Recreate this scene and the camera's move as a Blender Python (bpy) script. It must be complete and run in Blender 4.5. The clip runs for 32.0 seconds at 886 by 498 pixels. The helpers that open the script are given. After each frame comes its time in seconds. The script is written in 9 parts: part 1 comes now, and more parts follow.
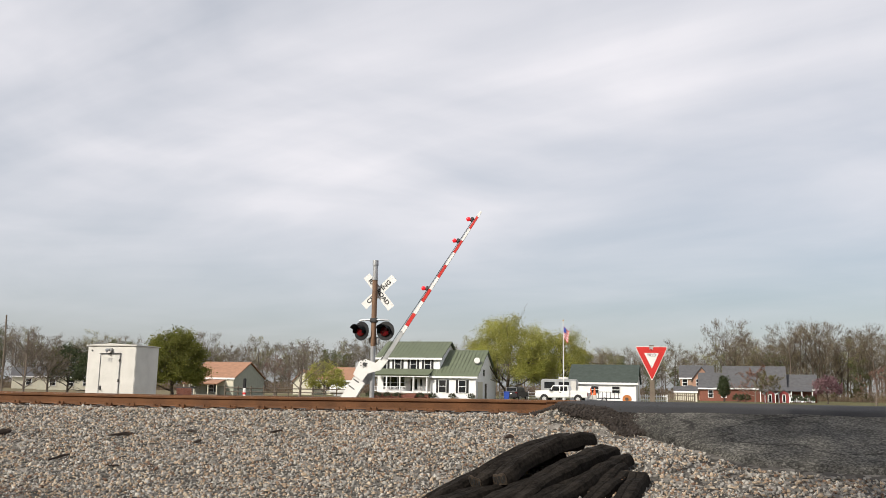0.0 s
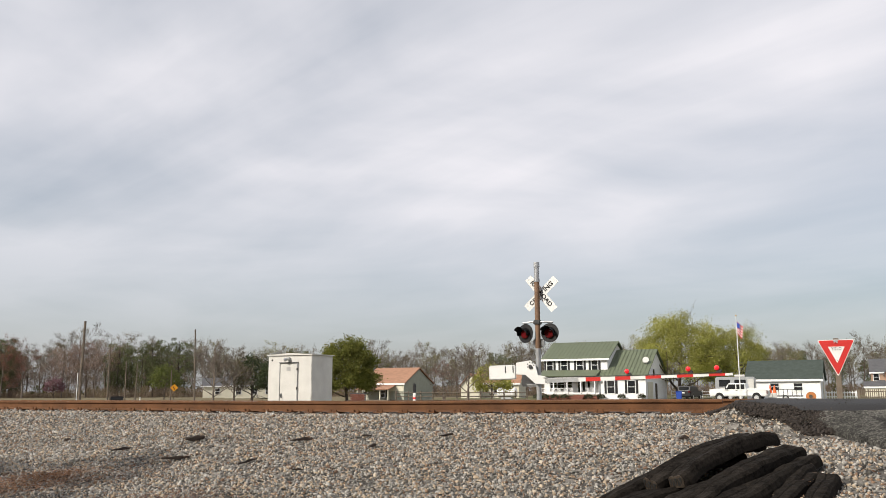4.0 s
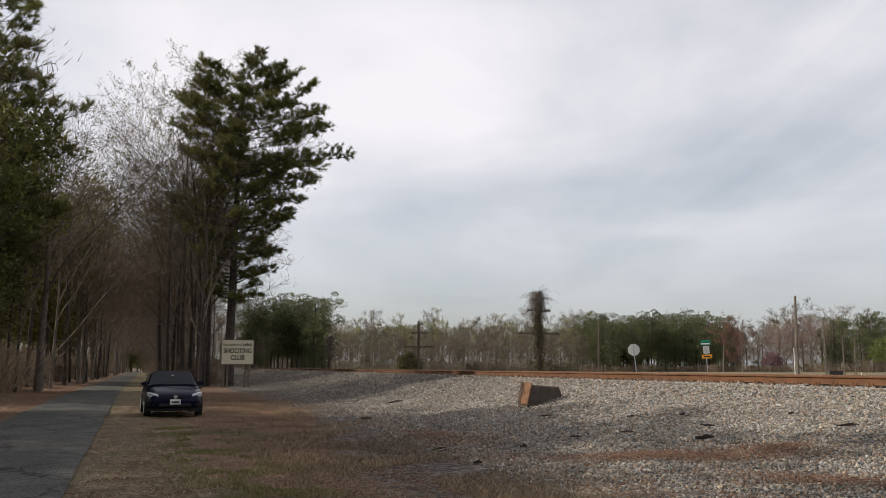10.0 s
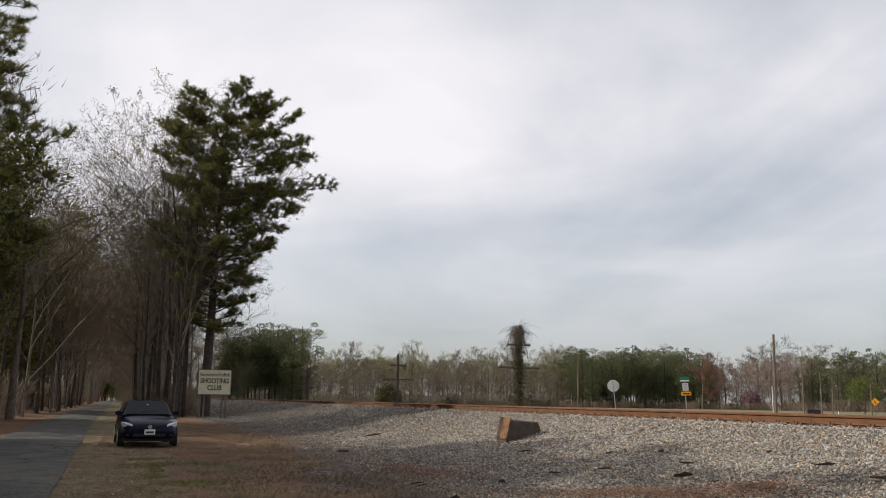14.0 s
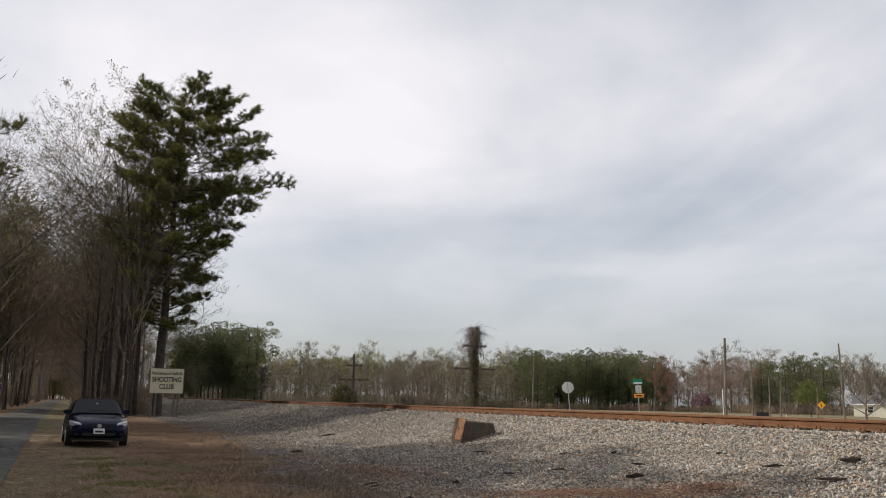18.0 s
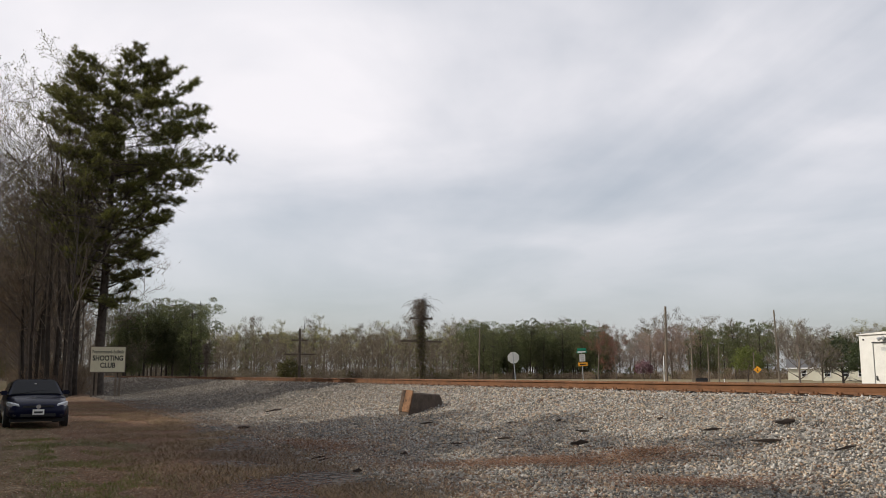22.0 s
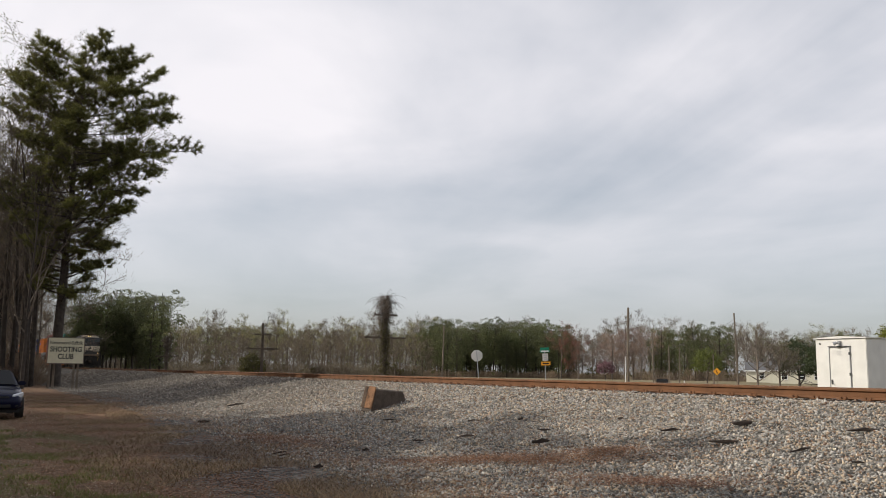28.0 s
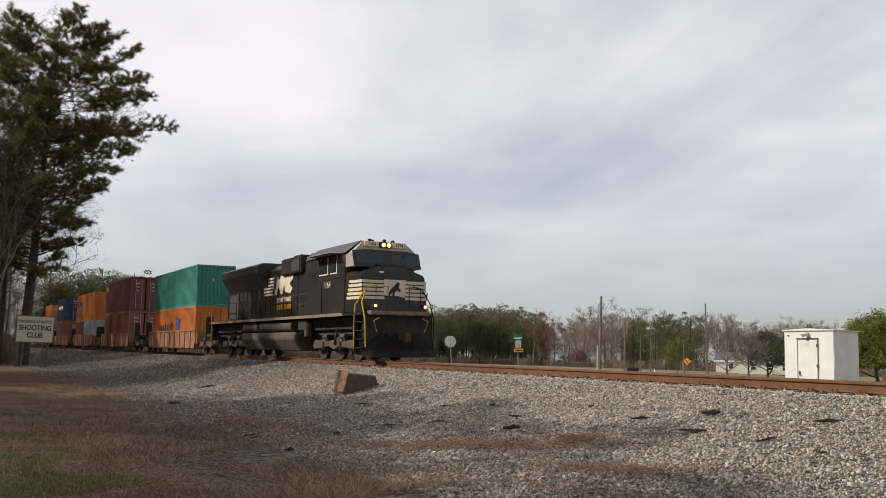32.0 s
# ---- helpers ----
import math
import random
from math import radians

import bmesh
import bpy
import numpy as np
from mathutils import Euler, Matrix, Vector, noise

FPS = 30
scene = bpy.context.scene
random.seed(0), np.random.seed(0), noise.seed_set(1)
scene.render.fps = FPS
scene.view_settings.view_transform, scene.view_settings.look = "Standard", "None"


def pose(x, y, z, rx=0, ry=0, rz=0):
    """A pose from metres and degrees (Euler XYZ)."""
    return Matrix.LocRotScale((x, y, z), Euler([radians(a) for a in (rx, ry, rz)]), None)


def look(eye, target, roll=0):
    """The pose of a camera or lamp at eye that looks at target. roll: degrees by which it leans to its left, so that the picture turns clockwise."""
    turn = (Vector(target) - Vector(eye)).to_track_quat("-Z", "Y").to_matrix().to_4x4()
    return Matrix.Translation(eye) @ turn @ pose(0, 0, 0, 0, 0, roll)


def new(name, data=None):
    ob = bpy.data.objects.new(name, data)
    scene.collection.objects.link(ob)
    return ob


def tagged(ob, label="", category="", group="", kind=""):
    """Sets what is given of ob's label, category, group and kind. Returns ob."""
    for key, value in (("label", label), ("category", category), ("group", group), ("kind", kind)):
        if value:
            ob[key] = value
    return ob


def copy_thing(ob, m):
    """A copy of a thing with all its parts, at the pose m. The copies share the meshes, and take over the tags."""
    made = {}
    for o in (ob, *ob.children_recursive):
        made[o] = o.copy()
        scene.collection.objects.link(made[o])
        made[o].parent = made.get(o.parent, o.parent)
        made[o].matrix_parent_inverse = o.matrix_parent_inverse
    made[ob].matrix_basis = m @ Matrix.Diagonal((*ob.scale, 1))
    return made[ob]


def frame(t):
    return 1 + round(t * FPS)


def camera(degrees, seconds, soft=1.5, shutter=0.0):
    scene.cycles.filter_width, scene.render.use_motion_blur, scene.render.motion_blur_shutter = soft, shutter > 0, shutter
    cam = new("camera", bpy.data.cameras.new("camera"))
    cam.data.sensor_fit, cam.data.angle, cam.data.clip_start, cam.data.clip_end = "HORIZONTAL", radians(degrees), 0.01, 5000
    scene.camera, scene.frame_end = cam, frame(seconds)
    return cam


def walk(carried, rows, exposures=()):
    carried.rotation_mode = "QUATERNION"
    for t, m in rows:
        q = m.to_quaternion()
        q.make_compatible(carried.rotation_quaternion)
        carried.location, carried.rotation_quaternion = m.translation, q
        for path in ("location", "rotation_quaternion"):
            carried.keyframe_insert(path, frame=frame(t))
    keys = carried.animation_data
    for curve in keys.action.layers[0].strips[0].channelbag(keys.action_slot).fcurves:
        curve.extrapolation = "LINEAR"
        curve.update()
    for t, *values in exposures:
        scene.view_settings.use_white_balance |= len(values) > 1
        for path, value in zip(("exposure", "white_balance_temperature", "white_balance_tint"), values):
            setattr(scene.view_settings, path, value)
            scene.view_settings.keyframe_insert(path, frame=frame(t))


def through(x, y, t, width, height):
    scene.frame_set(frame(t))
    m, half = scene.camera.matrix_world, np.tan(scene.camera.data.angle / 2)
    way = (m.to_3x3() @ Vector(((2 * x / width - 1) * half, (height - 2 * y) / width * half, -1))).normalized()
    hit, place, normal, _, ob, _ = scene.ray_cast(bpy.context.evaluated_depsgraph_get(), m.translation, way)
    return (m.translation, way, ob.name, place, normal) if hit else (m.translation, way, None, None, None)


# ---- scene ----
EYE = 1.6
cam = camera(54.6, 32.0, soft=0.9)
PATH = [
    (0.0, pose(0, 0, EYE, 99.30, -0.99, 15.84)),
    (0.5, pose(0, 0, EYE, 99.33, -0.64, 16.46)),
    (1.0, pose(0, 0, EYE, 98.97, -0.54, 16.37)),
    (1.5, pose(0, 0, EYE, 98.85, -0.57, 16.03)),
    (2.0, pose(0, 0, EYE, 98.69, -0.59, 16.19)),
    (2.5, pose(0, 0, EYE, 98.89, -0.39, 18.81)),
    (4.5, pose(0, 0, EYE, 99.26, -0.09, 29.31)),
    (5.0, pose(0, 0, EYE, 99.00, -0.60, 32.97)),
    (5.5, pose(0, 0, EYE, 98.78, -0.69, 39.74)),
    (6.0, pose(0, 0, EYE, 98.51, -0.44, 46.18)),
    (6.5, pose(0, 0, EYE, 98.64, -0.00, 52.74)),
    (7.0, pose(0, 0, EYE, 98.37, 0.23, 58.79)),
    (7.5, pose(0, 0, EYE, 98.51, 0.66, 62.95)),
    (8.0, pose(0, 0, EYE, 98.07, 0.58, 65.27)),
    (8.5, pose(0, 0, EYE, 97.93, 0.13, 68.29)),
    (9.0, pose(0, 0, EYE, 97.21, -0.53, 70.99)),
    (9.5, pose(0, 0, EYE, 97.21, 0.11, 72.43)),
    (10.0, pose(0, 0, EYE, 97.80, 0.01, 71.75)),
    (10.5, pose(0, 0, EYE, 97.68, -0.20, 71.96)),
    (11.0, pose(0, 0, EYE, 98.87, -0.63, 72.07)),
    (11.5, pose(0, 0, EYE, 99.23, -0.44, 72.08)),
    (12.0, pose(0, 0, EYE, 99.04, -0.58, 72.17)),
    (12.5, pose(0, 0, EYE, 99.42, -1.02, 71.76)),
    (13.0, pose(0, 0, EYE, 99.50, -0.49, 71.07)),
    (13.5, pose(0, 0, EYE, 99.80, -0.26, 70.74)),
    (14.0, pose(0, 0, EYE, 99.99, -0.80, 70.37)),
    (14.5, pose(0, 0, EYE, 100.14, -0.93, 69.78)),
    (15.0, pose(0, 0, EYE, 99.68, -0.47, 69.21)),
    (15.5, pose(0, 0, EYE, 100.05, -1.28, 68.84)),
    (17.5, pose(0, 0, EYE, 100.12, -0.73, 68.08)),
    (18.0, pose(0, 0, EYE, 100.08, -1.16, 67.45)),
    (18.5, pose(0, 0, EYE, 100.24, -0.92, 66.86)),
    (19.0, pose(0, 0, EYE, 100.30, -0.70, 66.07)),
    (19.5, pose(0, 0, EYE, 100.36, -0.97, 65.93)),
    (20.0, pose(0, 0, EYE, 100.09, -0.70, 65.40)),
    (20.5, pose(0, 0, EYE, 100.11, -0.89, 65.60)),
    (21.0, pose(0, 0, EYE, 99.15, -0.62, 66.00)),
    (21.5, pose(0, 0, EYE, 98.66, 0.03, 64.47)),
    (22.0, pose(0, 0, EYE, 98.30, 0.07, 63.95)),
    (22.5, pose(0, 0, EYE, 98.45, -0.27, 63.58)),
    (23.0, pose(0, 0, EYE, 98.63, -0.46, 63.58)),
    (23.5, pose(0, 0, EYE, 98.84, -0.48, 63.02)),
    (24.0, pose(0, 0, EYE, 99.00, -0.12, 62.71)),
    (24.5, pose(0, 0, EYE, 99.17, -0.34, 62.70)),
    (26.5, pose(0, 0, EYE, 98.92, -0.46, 62.00)),
    (27.0, pose(0, 0, EYE, 98.41, -0.41, 62.35)),
    (27.5, pose(0, 0, EYE, 98.15, -0.27, 61.61)),
    (28.0, pose(0, 0, EYE, 98.13, -0.84, 61.53)),
    (28.5, pose(0, 0, EYE, 97.80, -0.42, 60.94)),
    (29.0, pose(0, 0, EYE, 97.84, -0.15, 59.86)),
    (29.5, pose(0, 0, EYE, 97.63, -0.56, 59.84)),
    (30.0, pose(0, 0, EYE, 97.45, -0.99, 59.50)),
    (30.5, pose(0, 0, EYE, 97.69, -0.76, 59.31)),
    (31.0, pose(0, 0, EYE, 97.84, -1.25, 59.26)),
    (31.5, pose(0, 0, EYE, 97.38, -1.97, 59.35)),
    (32.0, pose(0, 0, EYE, 97.21, -1.78, 59.75)),
]
walk(cam, PATH)

# ---------------------------------------------------------------- light
SUN_FROM = Vector((-0.42, -0.72, 0.60)).normalized()
world = bpy.data.worlds.new("sky")
scene.world = world
world.use_nodes = True
wn, wl = world.node_tree.nodes, world.node_tree.links
wn.clear()


def wnode(kind, **kw):
    n = wn.new(kind)
    for k, v in kw.items():
        n.inputs[k].default_value = v
    return n


sky = wnode("ShaderNodeTexSky")
sky.sky_type = "NISHITA"
sky.sun_disc = False
sky.sun_elevation = math.asin(SUN_FROM.z)
sky.sun_rotation = math.atan2(SUN_FROM.x, SUN_FROM.y)
sky.dust_density = 2.0
sky.air_density = 1.0
tc = wnode("ShaderNodeTexCoord")
sep = wnode("ShaderNodeSeparateXYZ")
wl.new(tc.outputs["Generated"], sep.inputs[0])
# thin high cloud: the direction met with a flat layer, drawn out along one way
lift = wnode("ShaderNodeMath", **{})
lift.operation = "MAXIMUM"
lift.inputs[1].default_value = 0.0
wl.new(sep.outputs["Z"], lift.inputs[0])
lift2 = wnode("ShaderNodeMath")
lift2.operation = "ADD"
lift2.inputs[1].default_value = 0.13
wl.new(lift.outputs[0], lift2.inputs[0])
div = wnode("ShaderNodeVectorMath")
div.operation = "DIVIDE"
comb = wnode("ShaderNodeCombineXYZ")
for i in range(3):
    wl.new(lift2.outputs[0], comb.inputs[i])
wl.new(tc.outputs["Generated"], div.inputs[0])
wl.new(comb.outputs[0], div.inputs[1])
mp = wnode("ShaderNodeMapping")
mp.vector_type = "TEXTURE"
mp.inputs["Rotation"].default_value = (0, 0, radians(-22))
mp.inputs["Scale"].default_value = (3.4, 1.0, 1.0)
mp.inputs["Location"].default_value = (0.35, 0.6, 0.0)
wl.new(div.outputs[0], mp.inputs[0])
n1 = wnode("ShaderNodeTexNoise", Scale=0.72, Detail=7.0, Roughness=0.5, Distortion=0.7)
wl.new(mp.outputs[0], n1.inputs["Vector"])
# broad rounded banks under the drawn-out streaks
n2 = wnode("ShaderNodeTexNoise", Scale=0.9, Detail=5.0, Roughness=0.5, Distortion=0.5)
wl.new(div.outputs[0], n2.inputs["Vector"])
both = wnode("ShaderNodeMix")
both.data_type = "FLOAT"
both.inputs[0].default_value = 0.42
wl.new(n1.outputs["Fac"], both.inputs[2])
wl.new(n2.outputs["Fac"], both.inputs[3])
cr = wnode("ShaderNodeValToRGB")
cr.color_ramp.elements[0].position, cr.color_ramp.elements[0].color = 0.30, (0.0, 0.0, 0.0, 1)
cr.color_ramp.elements[1].position, cr.color_ramp.elements[1].color = 0.64, (1, 1, 1, 1)
wl.new(both.outputs[0], cr.inputs[0])
haze = wnode("ShaderNodeMapRange")
haze.inputs["From Min"].default_value, haze.inputs["From Max"].default_value = 0.0, 0.25
haze.inputs["To Min"].default_value, haze.inputs["To Max"].default_value = 0.12, 1.0
wl.new(sep.outputs["Z"], haze.inputs[0])
cover = wnode("ShaderNodeMath")
cover.operation = "MULTIPLY"
west = wnode("ShaderNodeVectorMath")
west.operation = "DOT_PRODUCT"
west.inputs[1].default_value = (-0.88, 0.22, 0.2)
wl.new(tc.outputs["Generated"], west.inputs[0])
thick = wnode("ShaderNodeMapRange")
thick.inputs["From Min"].default_value, thick.inputs["From Max"].default_value = 0.25, 0.90
thick.inputs["To Min"].default_value, thick.inputs["To Max"].default_value = -0.04, 0.22
wl.new(west.outputs["Value"], thick.inputs[0])
veil = wnode("ShaderNodeMath")
veil.operation = "ADD"
veil.use_clamp = True
wl.new(cr.outputs[0], veil.inputs[0])
wl.new(thick.outputs[0], veil.inputs[1])
wl.new(veil.outputs[0], cover.inputs[0])
wl.new(haze.outputs[0], cover.inputs[1])
base = wnode("ShaderNodeMath")
base.operation = "MULTIPLY_ADD"
base.inputs[1].default_value, base.inputs[2].default_value = 0.66, 0.34
wl.new(cover.outputs[0], base.inputs[0])
skyk = wnode("ShaderNodeVectorMath")
skyk.operation = "SCALE"
skyk.inputs["Scale"].default_value = 0.095
wl.new(sky.outputs[0], skyk.inputs[0])
cloudc = wnode("ShaderNodeMix")
cloudc.data_type = "RGBA"
cloudc.inputs["A"].default_value = (0.665, 0.695, 0.74, 1)
cloudc.inputs["B"].default_value = (0.93, 0.905, 0.945, 1)
wl.new(cover.outputs[0], cloudc.inputs["Factor"])
mix = wnode("ShaderNodeMix")
mix.data_type = "RGBA"
wl.new(base.outputs[0], mix.inputs["Factor"])
wl.new(skyk.outputs[0], mix.inputs["A"])
wl.new(cloudc.outputs["Result"], mix.inputs["B"])
bg = wnode("ShaderNodeBackground", Strength=1.0)
wl.new(mix.outputs["Result"], bg.inputs[0])
out = wnode("ShaderNodeOutputWorld")
wl.new(bg.outputs[0], out.inputs[0])

sun = new("sun", bpy.data.lights.new("sun", "SUN"))
sun.data.energy = 4.8
sun.data.angle = radians(0.7)
sun.data.color = (1.0, 0.93, 0.82)
sun.matrix_world = look(SUN_FROM * 100, (0, 0, 0))
scene.view_settings.exposure = 0.0

# ---------------------------------------------------------------- materials


def mat(name, color, rough=0.8, metal=0.0, var=0.12, scale=6.0, bump=0.15, fine=60.0, rand=0.0, island=0.0, color2=None, spec=0.4, emit=0.0):
    """Base colour with variation at two scales, a fine relief, and optional change from piece to piece."""
    m = bpy.data.materials.new(name)
    m.use_nodes = True
    nt = m.node_tree
    b = nt.nodes["Principled BSDF"]
    b.inputs["Roughness"].default_value = rough
    b.inputs["Metallic"].default_value = metal
    b.inputs["Specular IOR Level"].default_value = spec
    geo = nt.nodes.new("ShaderNodeTexCoord")
    big = nt.nodes.new("ShaderNodeTexNoise")
    big.inputs["Scale"].default_value, big.inputs["Detail"].default_value = scale, 6
    small = nt.nodes.new("ShaderNodeTexNoise")
    small.inputs["Scale"].default_value, small.inputs["Detail"].default_value = fine, 4
    nt.links.new(geo.outputs["Object"], big.inputs["Vector"])
    nt.links.new(geo.outputs["Object"], small.inputs["Vector"])
    add = nt.nodes.new("ShaderNodeMath")
    add.operation = "MULTIPLY_ADD"
    add.inputs[1].default_value = 0.45
    nt.links.new(small.outputs["Fac"], add.inputs[0])
    half = nt.nodes.new("ShaderNodeMath")
    half.operation = "MULTIPLY"
    half.inputs[1].default_value = 0.55
    nt.links.new(big.outputs["Fac"], half.inputs[0])
    nt.links.new(half.outputs[0], add.inputs[2])
    ramp = nt.nodes.new("ShaderNodeValToRGB")
    c2 = color2 or color
    ramp.color_ramp.elements[0].position, ramp.color_ramp.elements[1].position = 0.3, 0.7
    ramp.color_ramp.elements[0].color = (*[max(0, c * (1 - 2 * var)) for c in color], 1)
    ramp.color_ramp.elements[1].color = (*[min(1, c * (1 + 2 * var)) for c in c2], 1)
    nt.links.new(add.outputs[0], ramp.inputs[0])
    last = ramp.outputs[0]
    for amount, socket in ((rand, ("ShaderNodeObjectInfo", "Random")), (island, ("ShaderNodeNewGeometry", "Random Per Island"))):
        if amount:
            info = nt.nodes.new(socket[0])
            mr = nt.nodes.new("ShaderNodeMapRange")
            mr.inputs["To Min"].default_value, mr.inputs["To Max"].default_value = 1 - amount, 1 + amount
            nt.links.new(info.outputs[socket[1]], mr.inputs[0])
            sc = nt.nodes.new("ShaderNodeVectorMath")
            sc.operation = "SCALE"
            nt.links.new(last, sc.inputs[0])
            nt.links.new(mr.outputs[0], sc.inputs["Scale"])
            last = sc.outputs[0]
    nt.links.new(last, b.inputs["Base Color"])
    if bump:
        bp = nt.nodes.new("ShaderNodeBump")
        bp.inputs["Strength"].default_value, bp.inputs["Distance"].default_value = bump, 0.02
        nt.links.new(add.outputs[0], bp.inputs["Height"])
        nt.links.new(bp.outputs[0], b.inputs["Normal"])
    if emit:
        b.inputs["Emission Color"].default_value = (*color, 1)
        b.inputs["Emission Strength"].default_value = emit
    return m


def leafmat(name, c1, c2, through=0.35):
    """Leaves: colour changes from clump to clump, and some light comes through."""
    m = bpy.data.materials.new(name)
    m.use_nodes = True
    nt = m.node_tree
    b = nt.nodes["Principled BSDF"]
    b.inputs["Roughness"].default_value = 0.6
    b.inputs["Specular IOR Level"].default_value = 0.25
    g = nt.nodes.new("ShaderNodeNewGeometry")
    ramp = nt.nodes.new("ShaderNodeValToRGB")
    ramp.color_ramp.elements[0].color, ramp.color_ramp.elements[1].color = (*c1, 1), (*c2, 1)
    nt.links.new(g.outputs["Random Per Island"], ramp.inputs[0])
    tc2 = nt.nodes.new("ShaderNodeTexCoord")
    patch = nt.nodes.new("ShaderNodeTexNoise")
    patch.inputs["Scale"].default_value, patch.inputs["Detail"].default_value = 0.16, 3
    nt.links.new(tc2.outputs["Object"], patch.inputs["Vector"])
    tone = nt.nodes.new("ShaderNodeValToRGB")
    tone.color_ramp.elements[0].position, tone.color_ramp.elements[1].position = 0.36, 0.64
    tone.color_ramp.elements[0].color, tone.color_ramp.elements[1].color = (0.62, 0.60, 0.62, 1), (1.0, 1.0, 0.88, 1)
    nt.links.new(patch.outputs["Fac"], tone.inputs[0])
    times = nt.nodes.new("ShaderNodeMix")
    times.data_type, times.blend_type = "RGBA", "MULTIPLY"
    times.inputs["Factor"].default_value = 1.0
    nt.links.new(ramp.outputs[0], times.inputs["A"])
    nt.links.new(tone.outputs[0], times.inputs["B"])
    nt.links.new(times.outputs["Result"], b.inputs["Base Color"])
    tr = nt.nodes.new("ShaderNodeBsdfTranslucent")
    nt.links.new(times.outputs["Result"], tr.inputs[0])
    mx = nt.nodes.new("ShaderNodeMixShader")
    mx.inputs[0].default_value = through
    nt.links.new(b.outputs[0], mx.inputs[1])
    nt.links.new(tr.outputs[0], mx.inputs[2])
    nt.links.new(mx.outputs[0], nt.nodes["Material Output"].inputs[0])
    return m


def glassmat(name, color, rough=0.05):
    m = bpy.data.materials.new(name)
    m.use_nodes = True
    b = m.node_tree.nodes["Principled BSDF"]
    b.inputs["Base Color"].default_value = (*color, 1)
    b.inputs["Roughness"].default_value = rough
    b.inputs["Specular IOR Level"].default_value = 0.8
    return m


M_RUST = mat("rusty_rail_steel", (0.122, 0.053, 0.021), 0.8, 0.1, 0.25, 3, 0.2, 80)
M_RAILTOP = mat("worn_rail_head", (0.16, 0.13, 0.12), 0.35, 0.8, 0.1, 4, 0.05, 90)
M_TIE = mat("creosoted_tie", (0.045, 0.033, 0.026), 0.9, 0, 0.25, 5, 0.5, 40, rand=0.3)


def stonemat(name, stops, rough=0.9):
    """Broken stone: every piece takes its colour from a mixed lot, with grain and dust on it."""
    m = mat(name, (0.5, 0.5, 0.5), rough, 0, 0.16, 14, 0.35, 70)
    nt = m.node_tree
    b = nt.nodes["Principled BSDF"]
    grain = b.inputs["Base Color"].links[0].from_socket
    g = nt.nodes.new("ShaderNodeNewGeometry")
    lot = nt.nodes.new("ShaderNodeValToRGB")
    lot.color_ramp.interpolation = "LINEAR"
    while len(lot.color_ramp.elements) < len(stops):
        lot.color_ramp.elements.new(0.5)
    for e, (at, c) in zip(lot.color_ramp.elements, stops):
        e.position, e.color = at, (*[2.2 * q for q in c], 1)
    nt.links.new(g.outputs["Random Per Island"], lot.inputs[0])
    mul = nt.nodes.new("ShaderNodeMix")
    mul.data_type, mul.blend_type = "RGBA", "MULTIPLY"
    mul.inputs["Factor"].default_value = 1.0
    nt.links.new(lot.outputs[0], mul.inputs["A"])
    nt.links.new(grain, mul.inputs["B"])
    nt.links.new(mul.outputs["Result"], b.inputs["Base Color"])
    return m


M_STONE = stonemat("ballast_stone", ((0.0, (0.075, 0.070, 0.062)), (0.16, (0.14, 0.132, 0.118)), (0.4, (0.225, 0.213, 0.192)), (0.62, (0.28, 0.267, 0.245)), (0.86, (0.345, 0.326, 0.295)), (1.0, (0.43, 0.41, 0.375))))
M_STONE_W = stonemat("warm_ballast_stone", ((0.0, (0.10, 0.06, 0.042)), (0.2, (0.21, 0.135, 0.09)), (0.5, (0.30, 0.232, 0.165)), (0.8, (0.38, 0.30, 0.215)), (1.0, (0.48, 0.42, 0.34))))
M_STONE_D = stonemat("dirty_ballast_stone", ((0.0, (0.06, 0.048, 0.038)), (0.3, (0.12, 0.10, 0.080)), (0.7, (0.20, 0.172, 0.14)), (1.0, (0.34, 0.305, 0.26))))


